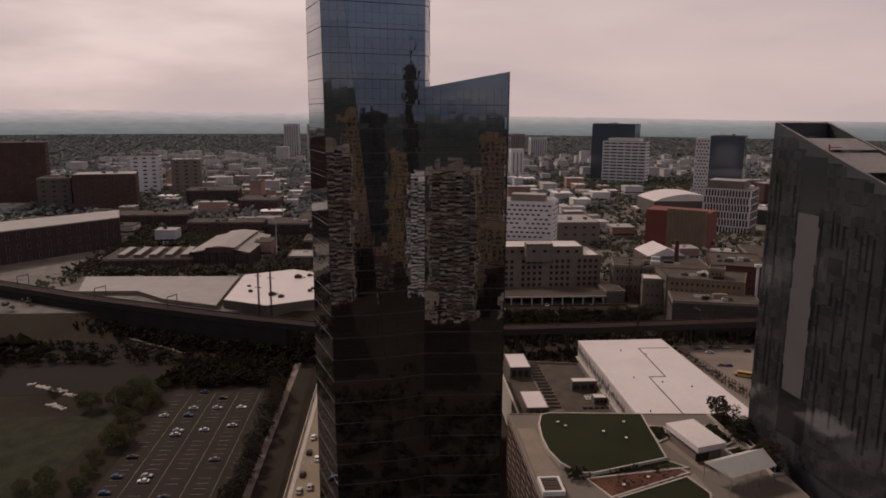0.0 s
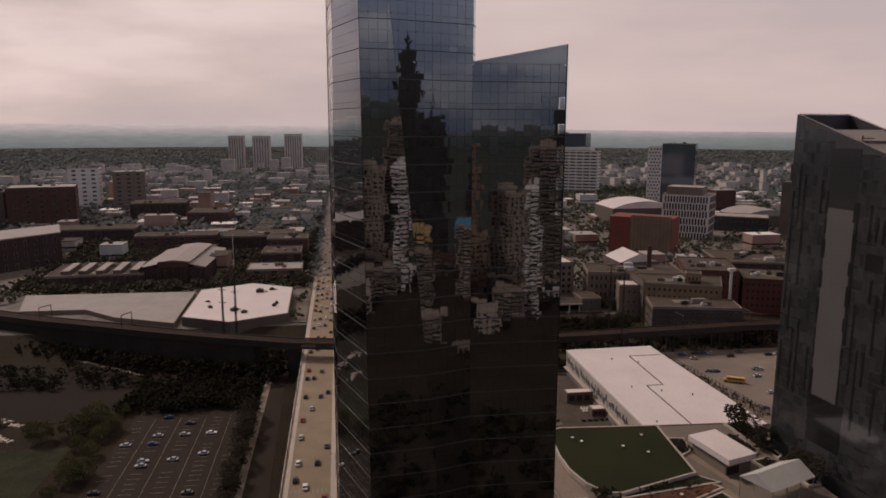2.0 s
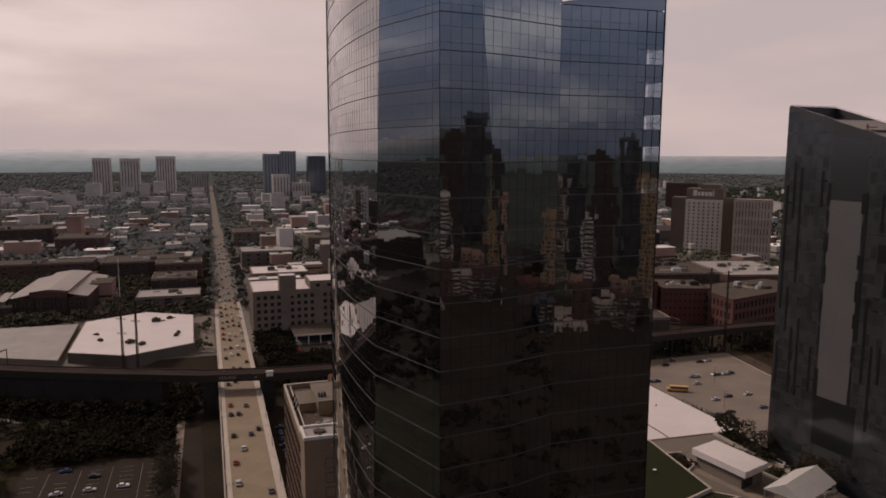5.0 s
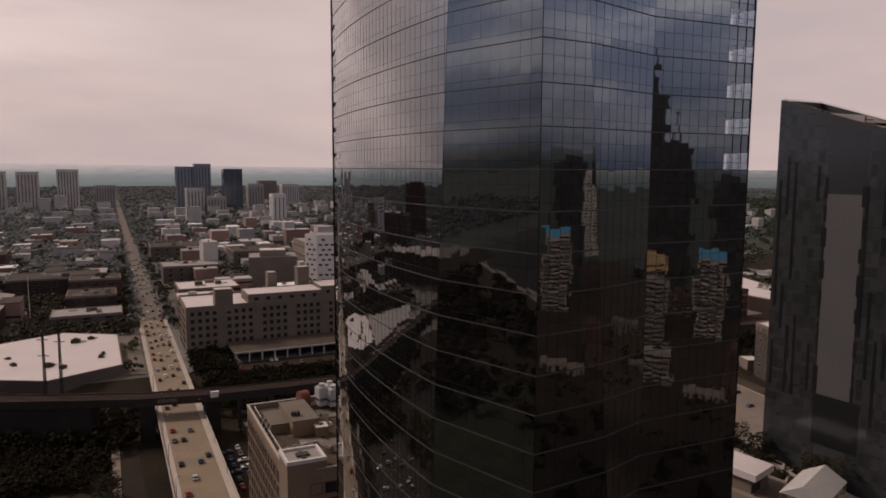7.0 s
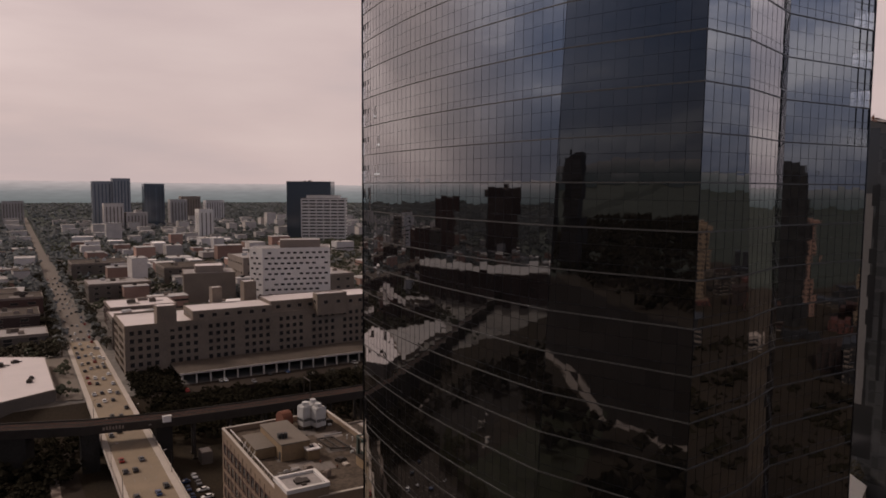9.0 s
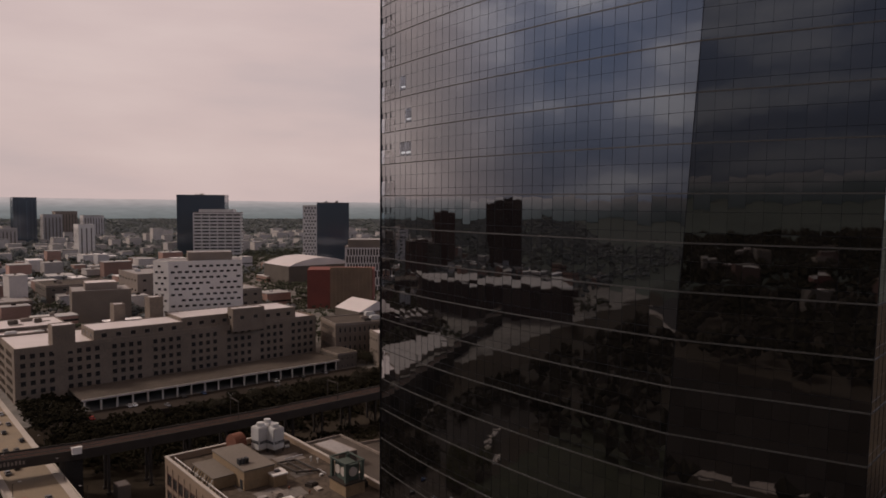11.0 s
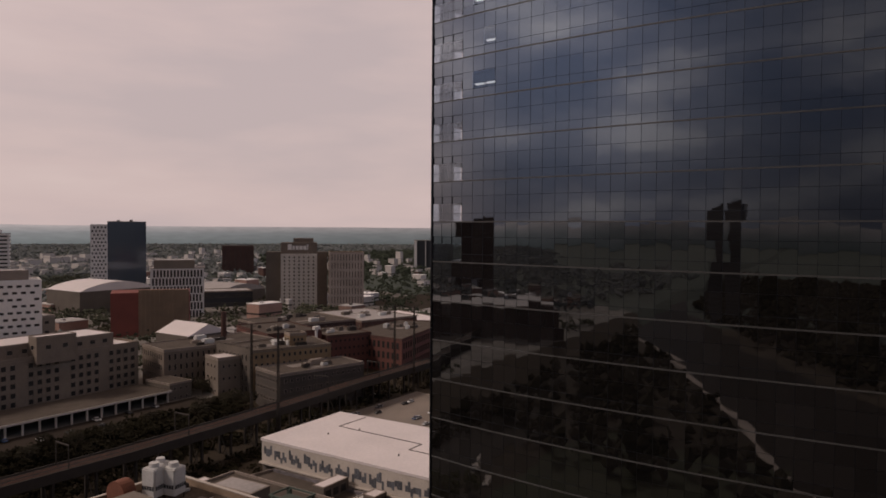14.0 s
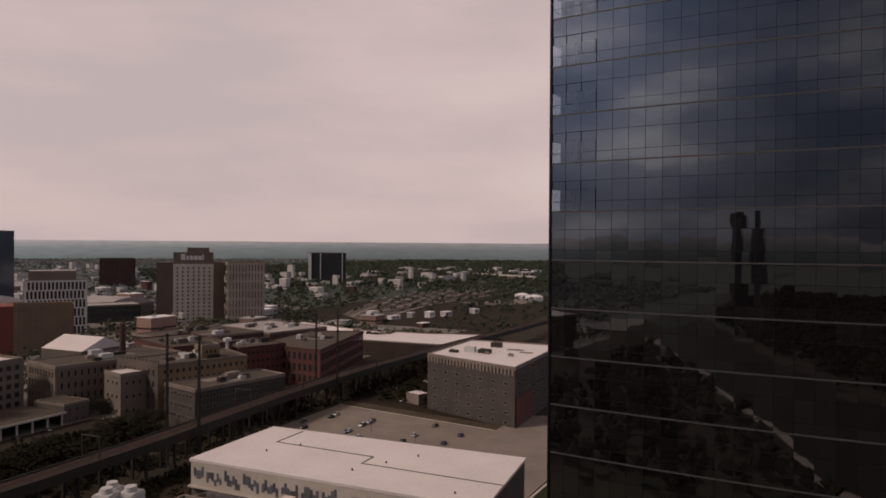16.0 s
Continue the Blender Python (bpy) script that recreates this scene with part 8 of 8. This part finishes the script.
def tree_mesh(seed, h, r, leaves=420, fine=1.0):
    rnd_ = random.Random(seed)
    trunk = bmesh.new()
    tube(trunk, (0, 0, -0.3), (0.1, 0, h * 0.45), 0.32, 0.2, 7)
    for k in range(5):
        a = rnd_.uniform(0, math.tau)
        tube(trunk, (0.1, 0, h * (0.3 + 0.05 * k)), (math.cos(a) * r * 0.55, math.sin(a) * r * 0.55, h * (0.55 + 0.06 * k)), 0.14, 0.05, 5)
    crown = bmesh.new()
    for k in range(leaves):
        a, b_, rr = rnd_.uniform(0, math.tau), math.acos(rnd_.uniform(-0.75, 1)), r * rnd_.uniform(0.45, 1.0) ** 0.6
        lump = 1 + 0.25 * math.sin(3 * a + seed) * math.sin(2 * b_)
        c = Vector((math.sin(b_) * math.cos(a) * rr * lump, math.sin(b_) * math.sin(a) * rr * lump, h * 0.66 + math.cos(b_) * rr * 0.85 * lump))
        s = rnd_.uniform(0.18, 0.46) * fine
        vs = [crown.verts.new(c + Vector(d) * s * rnd_.uniform(0.6, 1.4)) for d in ((1, 0, 0), (0, 1, 0), (-1, 0, 0), (0, -1, 0), (0, 0, 0.7), (0, 0, -0.7))]
        for i, j in ((0, 1), (1, 2), (2, 3), (3, 0)):
            crown.faces.new((vs[i], vs[j], vs[4]))
            crown.faces.new((vs[j], vs[i], vs[5]))
    return trunk, crown


protos = []
for k, (h, r) in enumerate(((9, 3.8), (7.5, 3.2), (11, 4.6))):
    t = thing("tree", "leafy dark green city tree", "tree", 0, -400 - 10 * k, 0, 0, "park trees")
    tr, cr = tree_mesh(k + 1, h, r)
    part("trunk", tr, M["bark"], t)
    part("crown", cr, M["leaf"], t)
    protos.append(t)
places = []
for k in range(26):
    places.append((-34.8 - rt.uniform(0, 2.0), 228 + 5.0 * k, 0))
for k in range(20):
    places.append((rt.uniform(-14.5, -16.5) - 4, 580 + 28 * k, 10))
    places.append((rt.uniform(6, 8), 590 + 28 * k, 10))
for x, y, z in ((134, 243, 20), (140, 240, 20), (146, 244, 20), (152, 246, 20), (135.5, 225, 37.9), (136.6, 219, 37.9), (136.8, 211, 37.9), (136.4, 193, 37.9), (136.6, 188, 37.9), (150, 236, 20), (146, 228, 20), (160, 240, 20)):
    places.append((x, y, z if z > 30 else 5))
for k in range(22):
    # big trees between the loading platform and the viaduct
    places.append((rt.uniform(70, 196), rt.uniform(444, 459), 7))
for k in range(10):
    places.append((rt.uniform(186, 200), rt.uniform(440, 496), 8))
for i, (x, y, z) in enumerate(places):
    s = rt.uniform(0.75, 1.2)
    if i < 3:
        protos[i].matrix_basis = pose(x, y, z)
    else:
        copy_thing(protos[i % 3], pose(x, y, z, 0, 0, rt.uniform(0, 360)) @ Matrix.Diagonal((s, s, s * 0.88, 1)))
broad_trees = []
for k in range(2):
    t = thing("broad_tree", "broad round-crowned green tree beside the parking lot", "tree", 0, 0, 0, 0, "lot trees")
    tr, cr = tree_mesh(k + 11, 9.5, 5.2, 1100, 0.78)
    part("trunk", tr, M["bark"], t)
    part("crown", cr, M["leaf_crown"], t)
    broad_trees.append(t)
for k, (x, y, s) in enumerate(((-123.7, 332, 1.08), (-112, 336.5, 1.18), (-107, 352, 1.12), (-96, 338.6, 0.8), (-99, 330.4, 0.78), (-98, 291.4, 0.86), (-94, 295.2, 0.95), (-97.6, 314, 0.7), (-96.6, 359, 0.6),
                               (-101, 345, 0.75), (-105, 322, 0.72), (-110, 344, 0.85), (-103, 304, 0.62), (-101, 280, 0.55), (-98, 268, 0.6), (-112, 262, 0.7), (-97, 256, 0.7), (-106, 249, 0.7), (-118, 256, 0.6), (-132, 342, 0.6), (-150, 352, 0.5))):
    m = pose(x, y, -1.2 * s, 0, 0, 77 * k) @ Matrix.Diagonal((s, s, s * 0.92, 1))
    if k < 2:
        broad_trees[k].matrix_basis = m
    else:
        copy_thing(broad_trees[k % 2], m)
rr_ = random.Random(17)
for x0, y0, x1, y1, n in ((-168, 367, -137, 349, 46), (-146, 339, -137, 334, 26)):
    heap = thing("rubble_heap", "strewn heap of pale broken concrete at the field's edge", "rubble", group="rubble heaps")
    for k in range(n):
        s = rr_.random()
        cx, cy, a = x0 + (x1 - x0) * s + rr_.gauss(0, 0.9), y0 + (y1 - y0) * s + rr_.gauss(0, 0.9), rr_.uniform(0, 3)
        w, d, h = rr_.uniform(0.4, 1.7), rr_.uniform(0.3, 0.9), rr_.uniform(0.2, 0.8)
        ca, sa = math.cos(a), math.sin(a)
        part("chunk", prism([(cx + ca * u - sa * v, cy + sa * u + ca * v) for u, v in ((-w, -d), (w * 0.8, -d * 1.1), (w, d * 0.7), (-w * 0.7, d))], 0.0, 0.12 + h), M["pale_concrete"], heap)


# ---- vehicles ----
def car(color, x, y, z, rz, wheels=True):
    t = thing("car", "small passenger car seen from above", "car", x, y, z, rz, "cars")
    bm = bmesh.new()
    prof = [(-2.2, 0.35), (-2.25, 0.75), (-2.1, 0.95), (-1.1, 1.0), (1.3, 0.98), (2.1, 0.85), (2.25, 0.6), (2.2, 0.35)]
    sides = [[bm.verts.new((s * 0.9, yy, zz)) for yy, zz in prof] for s in (-1, 1)]
    for i in range(len(prof)):
        j = (i + 1) % len(prof)
        bm.faces.new((sides[0][i], sides[0][j], sides[1][j], sides[1][i]))
    bm.faces.new(sides[0][::-1])
    bm.faces.new(sides[1])
    bmesh.ops.recalc_face_normals(bm, faces=bm.faces)
    bmesh.ops.bevel(bm, geom=list(bm.edges), offset=0.06, segments=1, affect="EDGES")
    part("body", bm, color, t)
    bm = bmesh.new()
    lo_ = [bm.verts.new(v) for v in ((-0.82, -1.7, 0.98), (0.82, -1.7, 0.98), (0.82, 1.0, 0.97), (-0.82, 1.0, 0.97))]
    hi_ = [bm.verts.new(v) for v in ((-0.66, -1.2, 1.45), (0.66, -1.2, 1.45), (0.66, 0.25, 1.46), (-0.66, 0.25, 1.46))]
    for i in range(4):
        bm.faces.new((lo_[i], lo_[(i + 1) % 4], hi_[(i + 1) % 4], hi_[i]))
    part("glasshouse", bm, M["win"], t)
    part("roof", boxes((-0.68, 0.68, -1.22, 0.27, 1.455, 1.5)), color, t)
    for sx in (-1, 1) if wheels else ():
        for yy in (-1.35, 1.4):
            part("wheel", tube(bmesh.new(), (sx * 0.72, yy, 0.33), (sx * 0.93, yy, 0.33), 0.33, 0.33, 10), M["tyre"], t)
    return t


PAINT = [surface("car_paint_" + n_, c_, 0.3, grain=8, patch=0.5, var=0.05, bump=0.0) for n_, c_ in (("white", (0.75, 0.74, 0.72)), ("silver", (0.42, 0.42, 0.43)), ("black", (0.02, 0.02, 0.022)), ("grey", (0.12, 0.12, 0.13)), ("red", (0.28, 0.03, 0.025)), ("blue", (0.03, 0.06, 0.14)))]
cars = [car(p_, (-3.5, -7.1, -10.6, 0.1, -10.6, -3.5)[k], 208 + 27 * k, 10.02, 0) for k, p_ in enumerate(PAINT)]
far_cars = [car(p_, 1.8, 560 + 31 * k, 10.09, 0, False) for k, p_ in enumerate(PAINT)]
rv = random.Random(13)
for lane_x in (-10.6, -7.1, -3.5, 0.1):
    y = 196 + rv.uniform(0, 20)
    while y < 1000:
        clear = all(abs(c_.location.x - lane_x) > 1 or abs(c_.location.y - y) > 8 for c_ in cars)
        if clear and abs(y - 402) > 9:
            copy_thing((cars if y < 440 else far_cars)[rv.choice((0, 1, 1, 2, 2, 3, 3, 2, 4, 5))], pose(lane_x + rv.uniform(-0.3, 0.3), y, lerp_table(y, ROAD) + 0.02))
        y += (rv.uniform(8, 26) if lane_x == -10.6 else rv.uniform(34, 80)) if y < 390 else rv.uniform(8, 30) if y < 640 else rv.uniform(22, 60)
for col in (-86, -74.5, -63, -51.5):
    for r in range(30):
        if rv.random() < 0.13:
            copy_thing(cars[rv.choice((0, 1, 2, 2, 3, 3, 1, 5))], pose(col + 0.0, 232 + 4.1 * r, 0.14, 0, 0, rv.choice((90, -90))))
for k in range(30):
    copy_thing(cars[rv.choice((0, 1, 2, 2, 3, 3, 1, 5))], pose(rv.uniform(202, 262), rv.choice((312, 330, 352, 362, 385, 392)) + rv.uniform(-1, 1), 5.62, 0, 0, rv.choice((90, -85, 80))))
for k in range(14):
    copy_thing(far_cars[rv.randrange(6)], pose(rv.uniform(300, 430), rv.uniform(358, 394), 5.43, 0, 0, rv.uniform(0, 360)))
for k in range(14):
    copy_thing(far_cars[rv.randrange(6)], pose(rv.uniform(20, 180), rv.choice((464, 474.5)), 10.14, 0, 0, rv.choice((0, 180, 4))))
for k in range(12):
    copy_thing(cars[rv.randrange(6)], pose(10.5 + 4.6 * (k % 2), 336 + 3.6 * k, 0.06, 0, 0, rv.choice((0, 180, 90))))
block("yard_shed", "low shed with a pale flat roof under the viaduct", "shed", rect(20.5, 25, 387, 393), 0, 5, "grey_wall", "pale_concrete", parapet=0.2)
busy = thing("school_bus", "yellow school bus parked on the court", "bus", 208, 346, 5.62, 62)
bm = boxes((-1.2, 1.2, -5.4, 3.6, 0.5, 3.0), (-1.1, 1.1, 3.604, 5.2, 0.5, 1.7))
bmesh.ops.bevel(bm, geom=list(bm.edges), offset=0.15, segments=1, affect="EDGES")
part("body", bm, M["bus_yellow"], busy)
for s in (-1, 1):
    part("side_glazing", boxes((s * 1.21 - 0.02, s * 1.21 + 0.02, -5.0, 3.2, 1.8, 2.6)), M["win"], busy)
    for yy in (-3.4, 3.9):
        part("wheel", tube(bmesh.new(), (s * 0.95, yy, 0.5), (s * 1.22, yy, 0.5), 0.5, 0.5, 12), M["tyre"], busy)


def lamp_post(x, y, z, rz):
    t = thing("street_lamp", "slim dark street lamp on the bridge parapet", "street lamp", x, y, z, rz, "street lamps")
    part("pole", tube(bmesh.new(), (0, 0, 0), (0, 0, 8.5), 0.1, 0.06, 6), M["steel_dark"], t)
    part("arm", tube(bmesh.new(), (0, 0, 8.4), (2.0, 0, 8.9), 0.05, 0.04, 5), M["steel_dark"], t)
    part("head", boxes((1.7, 2.5, -0.15, 0.15, 8.78, 8.95)), M["aluminium"], t)
    return t


l0 = lamp_post(-14.6, 200, 10.16, 0)
for k in range(1, 16):
    copy_thing(l0, pose(-14.6 if k % 2 else 3.9, 200 + 16 * k, 10.16, 0, 0, 0 if k % 2 else 180))

for x, y in ((176, 330), (214, 318), (236, 352), (262, 330), (280, 372), (230, 388)):
    copy_thing(l0, pose(x, y, 5.6, 0, 0, 40))
flag = thing("flag_pole", "slim white flag pole beside the drill hall", "flag pole", -84, 640, 10)
part("pole", tube(bmesh.new(), (0, 0, 0), (0, 0, 34), 0.3, 0.15, 8), M["white_wall"], flag)
part("finial", tube(bmesh.new(), (0, 0, 34.0), (0, 0, 34.6), 0.4, 0.2, 8), M["aluminium"], flag)

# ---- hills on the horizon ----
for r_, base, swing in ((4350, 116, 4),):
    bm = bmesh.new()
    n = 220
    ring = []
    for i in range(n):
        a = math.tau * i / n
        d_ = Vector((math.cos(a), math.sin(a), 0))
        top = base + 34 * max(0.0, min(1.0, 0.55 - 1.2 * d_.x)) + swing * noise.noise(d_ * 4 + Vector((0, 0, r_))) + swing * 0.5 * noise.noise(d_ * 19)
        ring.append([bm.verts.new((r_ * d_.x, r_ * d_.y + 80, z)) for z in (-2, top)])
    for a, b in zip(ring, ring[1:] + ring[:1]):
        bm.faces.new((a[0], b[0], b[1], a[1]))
    tagged(part("backdrop", bm, M["hazy_glow_hills"], None, "wooded hills on the horizon with haze painted into their glow"), category="hills", kind="structure")
